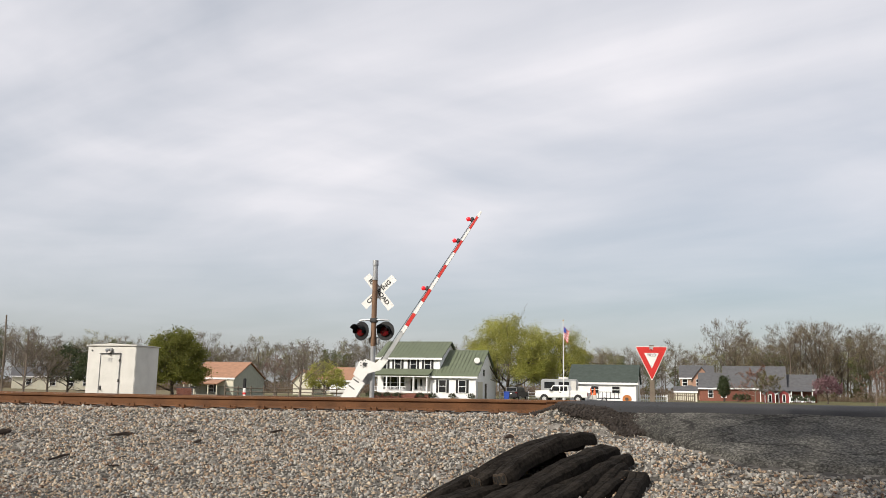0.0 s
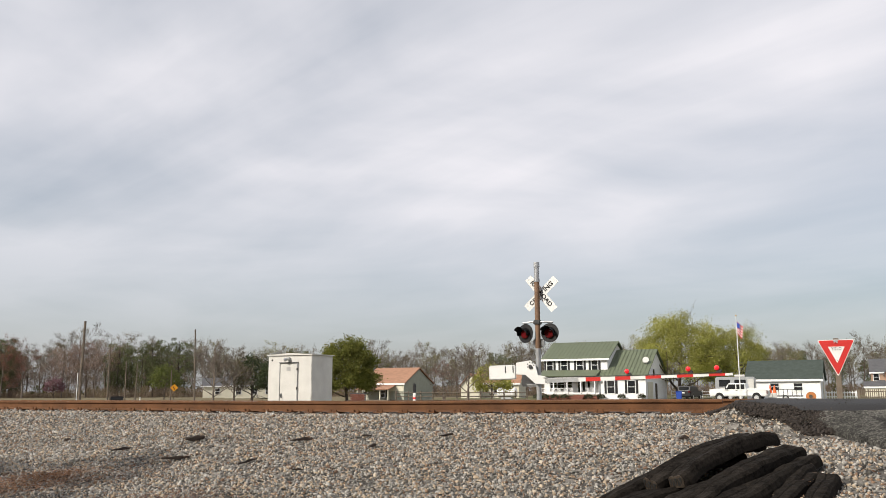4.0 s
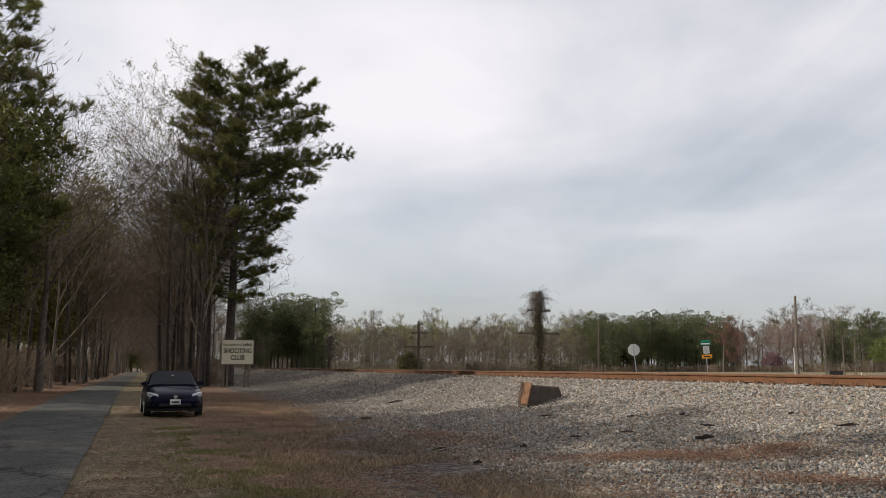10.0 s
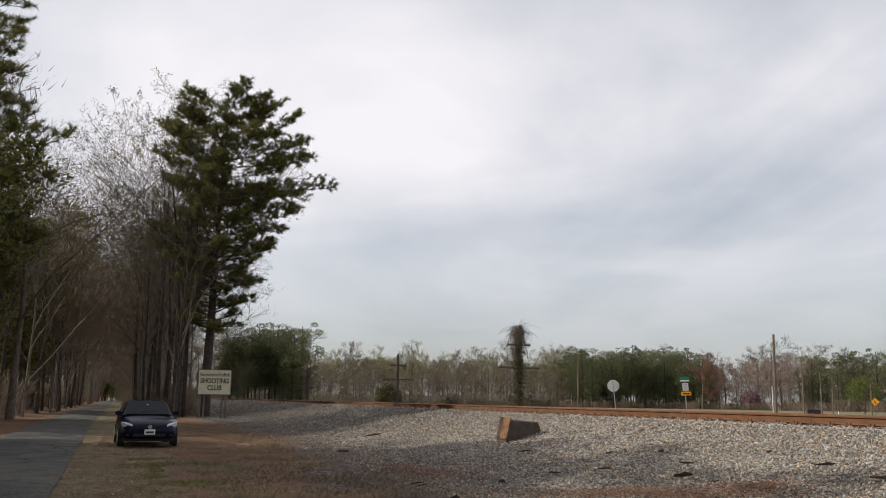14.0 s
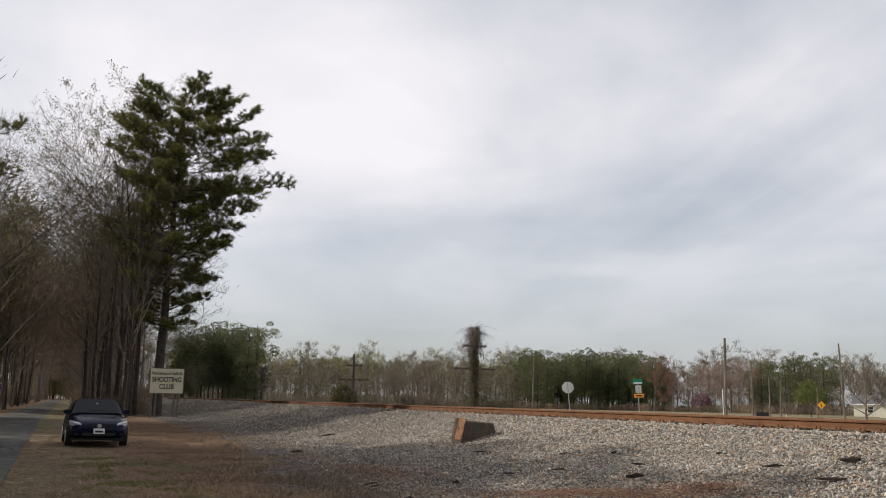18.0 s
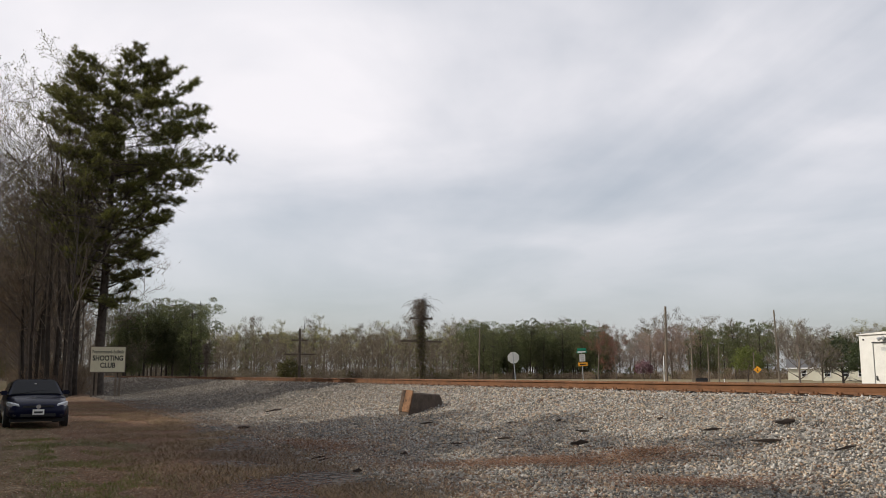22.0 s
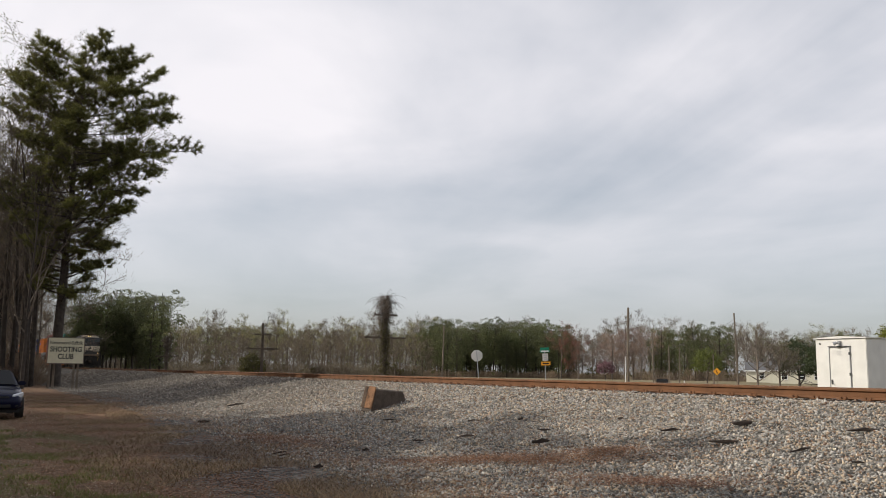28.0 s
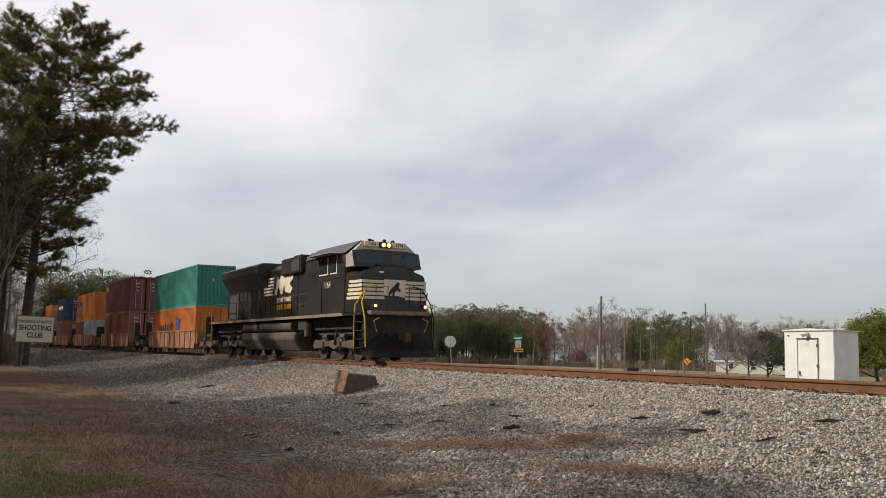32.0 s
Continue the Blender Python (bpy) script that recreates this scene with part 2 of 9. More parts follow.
def asphaltmat(name, tone, pale, patch=0.5, crack=0.6, wear=1.0):
    """Old asphalt: pale aggregate in dark binder, worn and stained patches, and fine cracks."""
    m = bpy.data.materials.new(name)
    m.use_nodes = True
    nt = m.node_tree
    b = nt.nodes["Principled BSDF"]
    b.inputs["Roughness"].default_value, b.inputs["Specular IOR Level"].default_value = 0.92, 0.18
    co = nt.nodes.new("ShaderNodeTexCoord")

    def nz(scale, detail, rough):
        n = nt.nodes.new("ShaderNodeTexNoise")
        n.inputs["Scale"].default_value, n.inputs["Detail"].default_value, n.inputs["Roughness"].default_value = scale, detail, rough
        nt.links.new(co.outputs["Object"], n.inputs["Vector"])
        return n.outputs["Fac"]

    def ramp(fac, p0, c0, p1, c1):
        r = nt.nodes.new("ShaderNodeValToRGB")
        (e0, e1) = r.color_ramp.elements
        e0.position, e0.color, e1.position, e1.color = p0, (*c0, 1), p1, (*c1, 1)
        nt.links.new(fac, r.inputs[0])
        return r.outputs[0]

    def times(a, c):
        mx = nt.nodes.new("ShaderNodeMix")
        mx.data_type, mx.blend_type = "RGBA", "MULTIPLY"
        mx.inputs["Factor"].default_value = 1.0
        nt.links.new(a, mx.inputs["A"])
        nt.links.new(c, mx.inputs["B"])
        return mx.outputs["Result"]

    grit = nt.nodes.new("ShaderNodeTexVoronoi")
    grit.inputs["Scale"].default_value = 46
    nt.links.new(co.outputs["Object"], grit.inputs["Vector"])
    col = ramp(grit.outputs["Color"], 0.35, tone, 0.85, pale)
    col = times(col, ramp(nz(0.75, 9, 0.72), 0.40, (1 - patch,) * 3, 0.60, (1.12,) * 3))
    col = times(col, ramp(nz(24, 5, 0.8), 0.36, (0.72,) * 3, 0.64, (1.28,) * 3))
    warp = nt.nodes.new("ShaderNodeVectorMath")
    warp.operation = "MULTIPLY_ADD"
    bend = nt.nodes.new("ShaderNodeTexNoise")
    bend.inputs["Scale"].default_value, bend.inputs["Detail"].default_value = 1.7, 6
    nt.links.new(co.outputs["Object"], bend.inputs["Vector"])
    warp.inputs[1].default_value = (0.9, 0.9, 0.9)
    nt.links.new(bend.outputs["Color"], warp.inputs[0])
    nt.links.new(co.outputs["Object"], warp.inputs[2])
    cells = nt.nodes.new("ShaderNodeTexVoronoi")
    cells.feature = "DISTANCE_TO_EDGE"
    cells.inputs["Scale"].default_value = 0.42
    nt.links.new(warp.outputs[0], cells.inputs["Vector"])
    col = times(col, ramp(cells.outputs["Distance"], 0.004, (1 - crack,) * 3, 0.016, (1, 1, 1)))
    nt.links.new(col, b.inputs["Base Color"])
    bp = nt.nodes.new("ShaderNodeBump")
    bp.inputs["Strength"].default_value, bp.inputs["Distance"].default_value = 0.8 * wear, 0.012
    nt.links.new(grit.outputs["Distance"], bp.inputs["Height"])
    nt.links.new(bp.outputs[0], b.inputs["Normal"])
    return m


M_ASPHALT_NEW = mat("dark_asphalt", (0.026, 0.026, 0.028), 0.9, 0, 0.15, 1.2, 0.3, 130)
M_ASPHALT_OLD = asphaltmat("worn_grey_asphalt", (0.052, 0.050, 0.045), (0.16, 0.152, 0.135), 0.55, 0.6)
M_TRAIL = asphaltmat("trail_asphalt", (0.075, 0.071, 0.064), (0.155, 0.147, 0.132), 0.28, 0.65, 0.5)
M_ALU = mat("weathered_aluminium", (0.62, 0.61, 0.58), 0.5, 0.15, 0.07, 2, 0.06, 30)
M_ALU_D = mat("galvanised_steel", (0.42, 0.43, 0.44), 0.45, 0.6, 0.1, 6, 0.06, 40)
M_WHITE = mat("white_paint", (0.74, 0.74, 0.72), 0.55, 0, 0.05, 3, 0.05, 40)
M_SIDING = mat("white_siding", (0.78, 0.78, 0.78), 0.6, 0, 0.04, 2, 0.05, 30)
M_RED = mat("red_reflective_sheet", (0.55, 0.035, 0.03), 0.4, 0, 0.08, 5, 0.04, 40)
M_BLACK = mat("black_paint", (0.018, 0.018, 0.02), 0.45, 0, 0.15, 5, 0.05, 50)
M_DARK = mat("dark_grey_steel", (0.05, 0.05, 0.052), 0.6, 0.3, 0.2, 5, 0.1, 50)
M_BARK = mat("grey_brown_bark", (0.105, 0.083, 0.066), 0.95, 0, 0.3, 3, 0.8, 25)
M_BARK_D = mat("dark_bark", (0.052, 0.042, 0.035), 0.95, 0, 0.3, 3, 0.8, 25)
M_BRANCH = mat("grey_brown_branches", (0.105, 0.084, 0.066), 0.95, 0, 0.2, 2, 0.0, 25, island=0.35)
M_TWIG = mat("grey_twigs", (0.15, 0.122, 0.10), 0.95, 0, 0.2, 2, 0.0, 25, island=0.3)
M_NEEDLE = leafmat("pine_needles", (0.074, 0.084, 0.026), (0.245, 0.238, 0.076), 0.42)
M_NEEDLE_F = leafmat("far_pine_needles", (0.062, 0.078, 0.036), (0.185, 0.197, 0.092), 0.3)
M_CEDAR = leafmat("dark_cedar_leaves", (0.03, 0.045, 0.022), (0.085, 0.105, 0.045), 0.2)
M_SPRING = leafmat("spring_leaves", (0.32, 0.34, 0.07), (0.54, 0.52, 0.16))
M_GREEN = leafmat("dense_green_leaves", (0.12, 0.14, 0.03), (0.27, 0.27, 0.06))
M_BUD = leafmat("pale_buds", (0.14, 0.135, 0.055), (0.24, 0.215, 0.10))
M_HAZE = leafmat("brown_twig_haze", (0.105, 0.086, 0.062), (0.26, 0.215, 0.16), 0.2)
M_THICKET = leafmat("brown_thicket_twigs", (0.15, 0.110, 0.078), (0.33, 0.25, 0.185), 0.42)
M_REDTWIG = leafmat("reddish_brown_twigs", (0.20, 0.13, 0.11), (0.38, 0.27, 0.23), 0.2)
M_REDBUD = leafmat("reddish_buds", (0.20, 0.085, 0.065), (0.34, 0.16, 0.12))
M_FARBUD = leafmat("far_buds", (0.19, 0.188, 0.08), (0.40, 0.375, 0.165), 0.3)
M_PINK = leafmat("pink_blossom", (0.20, 0.11, 0.13), (0.30, 0.18, 0.21))
M_SHRUB = leafmat("undergrowth_leaves", (0.07, 0.072, 0.028), (0.16, 0.145, 0.065))
M_WOOD = mat("grey_weathered_wood", (0.16, 0.13, 0.10), 0.9, 0, 0.2, 4, 0.4, 40)
M_WOOD_D = mat("dark_pole_wood", (0.09, 0.07, 0.055), 0.9, 0, 0.25, 4, 0.4, 40)
M_BRICK = mat("red_brick", (0.17, 0.066, 0.046), 0.9, 0, 0.15, 8, 0.3, 60, rand=0.2)
M_ROOF_G = mat("green_metal_roof", (0.115, 0.135, 0.085), 0.55, 0.0, 0.08, 1, 0.05, 30)
M_SHINGLE_D = mat("dark_green_shingle", (0.045, 0.058, 0.05), 0.9, 0, 0.15, 2, 0.2, 30)
M_SHINGLE_G = mat("grey_shingle", (0.085, 0.085, 0.09), 0.9, 0, 0.15, 2, 0.2, 30)
M_SHINGLE_B = mat("brown_shingle", (0.30, 0.165, 0.105), 0.9, 0, 0.12, 2, 0.2, 30)
M_SAGE = mat("sage_siding", (0.33, 0.34, 0.28), 0.7, 0, 0.05, 2, 0.05, 30)
M_CREAM = mat("cream_siding", (0.60, 0.57, 0.46), 0.7, 0, 0.05, 2, 0.05, 30)
M_GLASS = glassmat("window_glass", (0.015, 0.018, 0.022), 0.08)
M_TYRE = mat("tyre_rubber", (0.022, 0.021, 0.02), 0.85, 0, 0.2, 8, 0.2, 60)
M_RUBBER = mat("old_crossing_rubber", (0.016, 0.0135, 0.0115), 0.95, 0, 0.45, 7, 0.9, 38, spec=0.08)
M_YELLOW = mat("safety_yellow", (0.62, 0.36, 0.02), 0.5, 0, 0.1, 6, 0.05, 50)
M_ORANGE = mat("sign_orange", (0.75, 0.33, 0.02), 0.5, 0, 0.06, 6, 0.05, 50)
M_SIGNGREEN = mat("sign_green", (0.01, 0.22, 0.13), 0.5, 0, 0.06, 6, 0.05, 50)
M_CREAMSIGN = mat("cream_sign_paint", (0.62, 0.58, 0.42), 0.65, 0, 0.06, 3, 0.05, 50)
M_INK = mat("black_lettering", (0.015, 0.015, 0.015), 0.6, 0, 0.1, 5, 0.0, 50)
M_LENS = mat("red_lens", (0.12, 0.006, 0.008), 0.12, 0, 0.1, 5, 0.0, 50)
M_LENS_LIT = mat("lit_red_lens", (0.9, 0.02, 0.03), 0.3, 0, 0.05, 5, 0.0, 50, emit=0.5)
M_LITLAMP = mat("burning_headlamp", (1.0, 0.62, 0.22), 0.3, 0, 0.02, 5, 0.0, 50, emit=1.7)

# ---------------------------------------------------------------- mesh tools


def link(name, me, material, parent=None, label="", smooth=False):
    ob = new(name, me)
    if material:
        me.materials.clear()
        me.materials.append(material)
    if smooth:
        me.polygons.foreach_set("use_smooth", [True] * len(me.polygons))
    if parent:
        ob.parent = parent
    if label:
        ob["label"] = label
    return ob


def part(name, bm, material, parent, label="", smooth=False):
    me = bpy.data.meshes.new(name)
    bm.to_mesh(me)
    bm.free()
    return link(name, me, material, parent, label, smooth)


def raw(name, v, f, material, parent=None, label="", smooth=False):
    me = bpy.data.meshes.new(name)
    me.from_pydata([tuple(p) for p in v], [], [tuple(q) for q in f])
    me.update()
    return link(name, me, material, parent, label, smooth)


def anchor(name, m=None, label="", category="", group=""):
    ob = new(name)
    ob.empty_display_size = 0.2
    if m is not None:
        ob.matrix_world = m
    return tagged(ob, label, category, group)


def bbox(sx, sy, sz, c=(0, 0, 0), bevel=0.0, m=None, bm=None):
    """A box of full sizes round the centre c, its edges rounded by bevel."""
    own = bmesh.new()
    bmesh.ops.create_cube(own, size=1.0, matrix=Matrix.Translation(c) @ Matrix.Diagonal((sx, sy, sz, 1)))
    if bevel:
        bmesh.ops.bevel(own, geom=own.edges[:], offset=bevel, segments=2, affect="EDGES", clamp_overlap=True)
    if m is not None:
        bmesh.ops.transform(own, matrix=m, verts=own.verts)
    if bm is None:
        return own
    return merge(bm, own)


def merge(bm, own):
    me = bpy.data.meshes.new("tmp")
    own.to_mesh(me)
    own.free()
    bm.from_mesh(me)
    bpy.data.meshes.remove(me)
    return bm


def cyl(r1, r2, p, q, n=12, bm=None, caps=True):
    """A cylinder or cone from p to q."""
    p, q = Vector(p), Vector(q)
    own = bmesh.new()
    d = q - p
    m = Matrix.Translation((p + q) / 2) @ d.to_track_quat("Z", "Y").to_matrix().to_4x4()
    bmesh.ops.create_cone(own, cap_ends=caps, segments=n, radius1=r1, radius2=r2, depth=d.length, matrix=m)
    return own if bm is None else merge(bm, own)


def ball(r, c, bm=None, u=12, v=8, scale=(1, 1, 1)):
    own = bmesh.new()
    bmesh.ops.create_uvsphere(own, u_segments=u, v_segments=v, radius=r, matrix=Matrix.Translation(c) @ Matrix.Diagonal((*scale, 1)))
    return own if bm is None else merge(bm, own)


def prism(outline, depth, axis="y", c=(0, 0, 0), bm=None, bevel=0.0):
    """An outline in (a, b) pushed through depth: axis y takes (x, z), axis x takes (y, z), axis z takes (x, y)."""
    own = bmesh.new()
    put = {"y": lambda a, b, d: (a, d, b), "x": lambda a, b, d: (d, a, b), "z": lambda a, b, d: (a, b, d)}[axis]
    lo = [own.verts.new(Vector(put(a, b, -depth / 2)) + Vector(c)) for a, b in outline]
    hi = [own.verts.new(Vector(put(a, b, depth / 2)) + Vector(c)) for a, b in outline]
    own.faces.new(lo)
    own.faces.new(hi[::-1])
    for i in range(len(lo)):
        j = (i + 1) % len(lo)
        own.faces.new((lo[j], lo[i], hi[i], hi[j]))
    bmesh.ops.recalc_face_normals(own, faces=own.faces)
    if bevel:
        bmesh.ops.bevel(own, geom=own.edges[:], offset=bevel, segments=1, affect="EDGES", clamp_overlap=True)
    return own if bm is None else merge(bm, own)


def tube(points, r, n=6, bm=None):
    """A pipe along points, of radius r or of radii r."""
    own = bmesh.new()
    radii = r if isinstance(r, (list, tuple)) else [r] * len(points)
    pts = [Vector(p) for p in points]
    rings = []
    for i, p in enumerate(pts):
        d = (pts[min(i + 1, len(pts) - 1)] - pts[max(i - 1, 0)]).normalized()
        q = d.to_track_quat("Z", "Y")
        rings.append([own.verts.new(p + q @ Vector((radii[i] * math.cos(2 * math.pi * k / n), radii[i] * math.sin(2 * math.pi * k / n), 0))) for k in range(n)])
    for a, b in zip(rings, rings[1:]):
        for k in range(n):
            own.faces.new((a[k], a[(k + 1) % n], b[(k + 1) % n], b[k]))
    own.faces.new(rings[0][::-1])
    own.faces.new(rings[-1])
    return own if bm is None else merge(bm, own)


def words(name, text, size, m, material, parent, label="", bold=0.0, squeeze=1.0):
    """Lettering in the built-in font as a thin mesh: it reads along x, upright along y, and faces +z of m."""
    cu = bpy.data.curves.new(name, "FONT")
    cu.body, cu.size, cu.align_x, cu.align_y, cu.extrude, cu.offset = text, size, "CENTER", "CENTER", 0.003, bold
    tmp = bpy.data.objects.new(name, cu)
    scene.collection.objects.link(tmp)
    bpy.context.view_layer.update()
    me = bpy.data.meshes.new_from_object(tmp.evaluated_get(bpy.context.evaluated_depsgraph_get()))
    bpy.data.objects.remove(tmp)
    bpy.data.curves.remove(cu)
    me.transform(m @ Matrix.Diagonal((squeeze, 1, 1, 1)))
    return link(name, me, material, parent, label)


def facing(x, y, z, rz=0):
    """The pose of a sheet that faces -y, turned by rz about the upright."""
    return pose(x, y, z, 0, 0, rz) @ pose(0, 0, 0, 90, 0, 0)


# ---------------------------------------------------------------- the lie of the land
TRACK_Y, CURVE, RAIL_Z, BEND = 14.9, 0.00003, 1.40, -12.0


def track_y(x):
    """The middle of the track: straight by the crossing, then a slow bend."""
    return TRACK_Y - (CURVE * (x - BEND) ** 2 if x < BEND else 0.0)


def rail_z(x):
    return RAIL_Z + 0.05 * min(1, max(0, (x + 9) / 6))


def ease(a, b, t):
    t = min(1.0, max(0.0, (t - a) / (b - a)))
    return t * t * (3 - 2 * t)


NEAR = ((0.95, 1.165), (1.7, 1.15), (2.4, 0.97), (3.6, 0.70), (5.0, 0.42), (6.6, 0.17), (8.6, 0.03), (11, 0.0))
FAR = ((1.7, 1.19), (2.6, 0.92), (4.2, 0.55), (6.5, 0.40), (10, 0.34), (60, 0.35))


def along(rows, d):
    if d <= rows[0][0]:
        return rows[0][1]
    for (a, za), (b, zb) in zip(rows, rows[1:]):
        if d <= b:
            return za + (zb - za) * (d - a) / (b - a)
    return rows[-1][1]


def crossing_z(y):
    return along(((10, 0.0), (13.0, 1.38), (13.9, rail_z(0) - 0.012), (16.4, rail_z(0) - 0.012), (24, 0.62), (40, 0.45), (900, 0.45)), y)


def ground_z(x, y):
    """Height of the land: ballast bank, wet low ground beside it, and the flat fields."""
    d = track_y(max(x, -400)) - y
    z = along(NEAR, d) if d > 0 else along(FAR, -d)
    z += (rail_z(x) - RAIL_Z) * (1 - ease(1.7, 6, abs(d)))
    if d > 1.7:
        z += 0.07 * (noise.noise((x * 0.35, y * 0.5, 3.1))) * ease(1.7, 3.5, d) * (1 - ease(40, 80, abs(d)))
        z += 0.22 * ease(-7, 0, x) * ease(2.2, 4, d) * (1 - ease(8, 14, d))
    if -3.4 < x < 9 and 11.6 < y < 14.3:
        w = ease(-2.4, -1.9, x) * ease(11.7, 12.9, y) * (1 - ease(14.05, 14.3, y))
        z += w * max(0.0, crossing_z(y) - 0.06 - z)
    far = max(0, -y - 6)
    z += 0.25 * ease(0, 6, far)
    return z


def trail_mid(x):
    return -2.82 + 0.024 * (x + 27) if x > -60 else -3.61 + 0.012 * (x + 60)

# ---------------------------------------------------------------- ground


def spaced(knots):
    """Positions with a step that changes from knot to knot: (to, step) rows after a start."""
    out = [knots[0]]
    for to, step in knots[1:]:
        n = max(1, round((to - out[-1]) / step))
        a = out[-1]
        out += [a + (to - a) * (i + 1) / n for i in range(n)]
    return out


def blend_nodes(nt, a, b, fac):
    mx = nt.nodes.new("ShaderNodeMix")
    mx.data_type = "RGBA"
    nt.links.new(fac, mx.inputs["Factor"])
    nt.links.new(a, mx.inputs["A"])
    nt.links.new(b, mx.inputs["B"])
    return mx.outputs["Result"]


def ground_material():
    """Four kinds of ground, mixed by where they lie: tan field grass, ballast gravel, brown leaf litter and mown lawn."""
    m = bpy.data.materials.new("ground")
    m.use_nodes = True
    nt = m.node_tree
    b = nt.nodes["Principled BSDF"]
    b.inputs["Roughness"].default_value = 0.95
    b.inputs["Specular IOR Level"].default_value = 0.15
    tc = nt.nodes.new("ShaderNodeTexCoord")

    def nz(scale, detail=6, rough=0.6):
        n = nt.nodes.new("ShaderNodeTexNoise")
        n.inputs["Scale"].default_value, n.inputs["Detail"].default_value, n.inputs["Roughness"].default_value = scale, detail, rough
        nt.links.new(tc.outputs["Object"], n.inputs["Vector"])
        return n.outputs["Fac"]

    def ramp(fac, *stops):
        r = nt.nodes.new("ShaderNodeValToRGB")
        while len(r.color_ramp.elements) < len(stops):
            r.color_ramp.elements.new(0.5)
        for e, (p, c) in zip(r.color_ramp.elements, stops):
            e.position, e.color = p, (*c, 1)
        nt.links.new(fac, r.inputs[0])
        return r.outputs[0]

    field = ramp(nz(0.35), (0.3, (0.10, 0.085, 0.048)), (0.5, (0.17, 0.14, 0.088)), (0.72, (0.11, 0.105, 0.045)))
    vor = nt.nodes.new("ShaderNodeTexVoronoi")
    vor.inputs["Scale"].default_value = 12
    nt.links.new(tc.outputs["Object"], vor.inputs["Vector"])
    # gravel bed kept darker than the loose stones, painting in shade between them
    stone = ramp(vor.outputs["Color"], (0.1, (0.03, 0.027, 0.024)), (0.5, (0.10, 0.093, 0.084)), (0.9, (0.26, 0.24, 0.215)))
    litter = ramp(nz(7, 10, 0.86), (0.36, (0.05, 0.031, 0.020)), (0.5, (0.15, 0.094, 0.060)), (0.63, (0.35, 0.235, 0.157)))
    lawn = ramp(nz(9, 10, 0.85), (0.36, (0.045, 0.042, 0.018)), (0.5, (0.105, 0.10, 0.045)), (0.66, (0.20, 0.175, 0.10)))
    coarse = ramp(nz(1.6, 10, 0.8), (0.34, (0.07, 0.046, 0.028)), (0.46, (0.15, 0.108, 0.066)), (0.56, (0.22, 0.172, 0.115)), (0.68, (0.36, 0.31, 0.235)))
    speck = ramp(nz(13, 6, 0.85), (0.38, (0.35, 0.32, 0.28)), (0.5, (0.95, 0.93, 0.9)), (0.62, (1.7, 1.6, 1.5)))
    mul = nt.nodes.new("ShaderNodeMix")
    mul.data_type, mul.blend_type = "RGBA", "MULTIPLY"
    mul.inputs["Factor"].default_value = 1.0
    nt.links.new(coarse, mul.inputs["A"])
    nt.links.new(speck, mul.inputs["B"])
    track = mul.outputs["Result"]
    edge = nz(1.3, 8, 0.75)
    color = field
    for name, col in (("lawn", lawn), ("litter", litter), ("shoulder", track), ("gravel", stone)):
        at = nt.nodes.new("ShaderNodeAttribute")
        at.attribute_name = name
        s = nt.nodes.new("ShaderNodeMath")
        s.operation = "ADD"
        nt.links.new(at.outputs["Fac"], s.inputs[0])
        nt.links.new(edge, s.inputs[1])
        mr = nt.nodes.new("ShaderNodeMapRange")
        mr.inputs["From Min"].default_value, mr.inputs["From Max"].default_value = 0.9, 1.1
        nt.links.new(s.outputs[0], mr.inputs[0])
        color = blend_nodes(nt, color, col, mr.outputs[0])
    nt.links.new(color, b.inputs["Base Color"])
    bp = nt.nodes.new("ShaderNodeBump")
    bp.inputs["Strength"].default_value, bp.inputs["Distance"].default_value = 0.7, 0.04
    nt.links.new(nz(22, 8, 0.7), bp.inputs["Height"])
    nt.links.new(bp.outputs[0], b.inputs["Normal"])
    return m


def zones(x, y):
    """How far each kind of ground prevails at a place: lawn, litter, shoulder, gravel."""
    d = track_y(max(x, -400)) - y
    wob = 0.8 * noise.noise((x * 0.3, y * 0.3, 0.0))
    reach = 9.6 + 2.3 * ease(-34, -11, x) + 4.5 * ease(-10.5, -5, x)
    gravel = 1 - ease(reach - 1.6, reach + 1.6, d + wob) if d > 0 else 1 - ease(4.5, 7.5, -d)
    litter = ease(7.5, 9.5, d) * (1 - ease(13.6, 15.2, d))
    if y < -4.6:
        litter = 1.0
    shoulder = (ease(13.2, 14.6, d) if y > -1.5 else 0.0) * (0.75 + 0.5 * noise.noise((x * 0.12, y * 0.5, 9)))
    if x > -9:
        shoulder = 0.0
    lawn = ease(45, 55, -d) * (0.2 + 0.85 * ease(-80, -45, x))
    near_grass = ease(0.0, 0.5, noise.noise((x * 0.25, y * 0.6, 5)) - 0.05) * ease(11, 12, d) * (1 - ease(15.5, 16, d))
    if y > -1.2 and near_grass > 0.4 and x > -30:
        lawn, litter, shoulder = 1.0, 0.0, 0.3
    return lawn, litter, shoulder, gravel


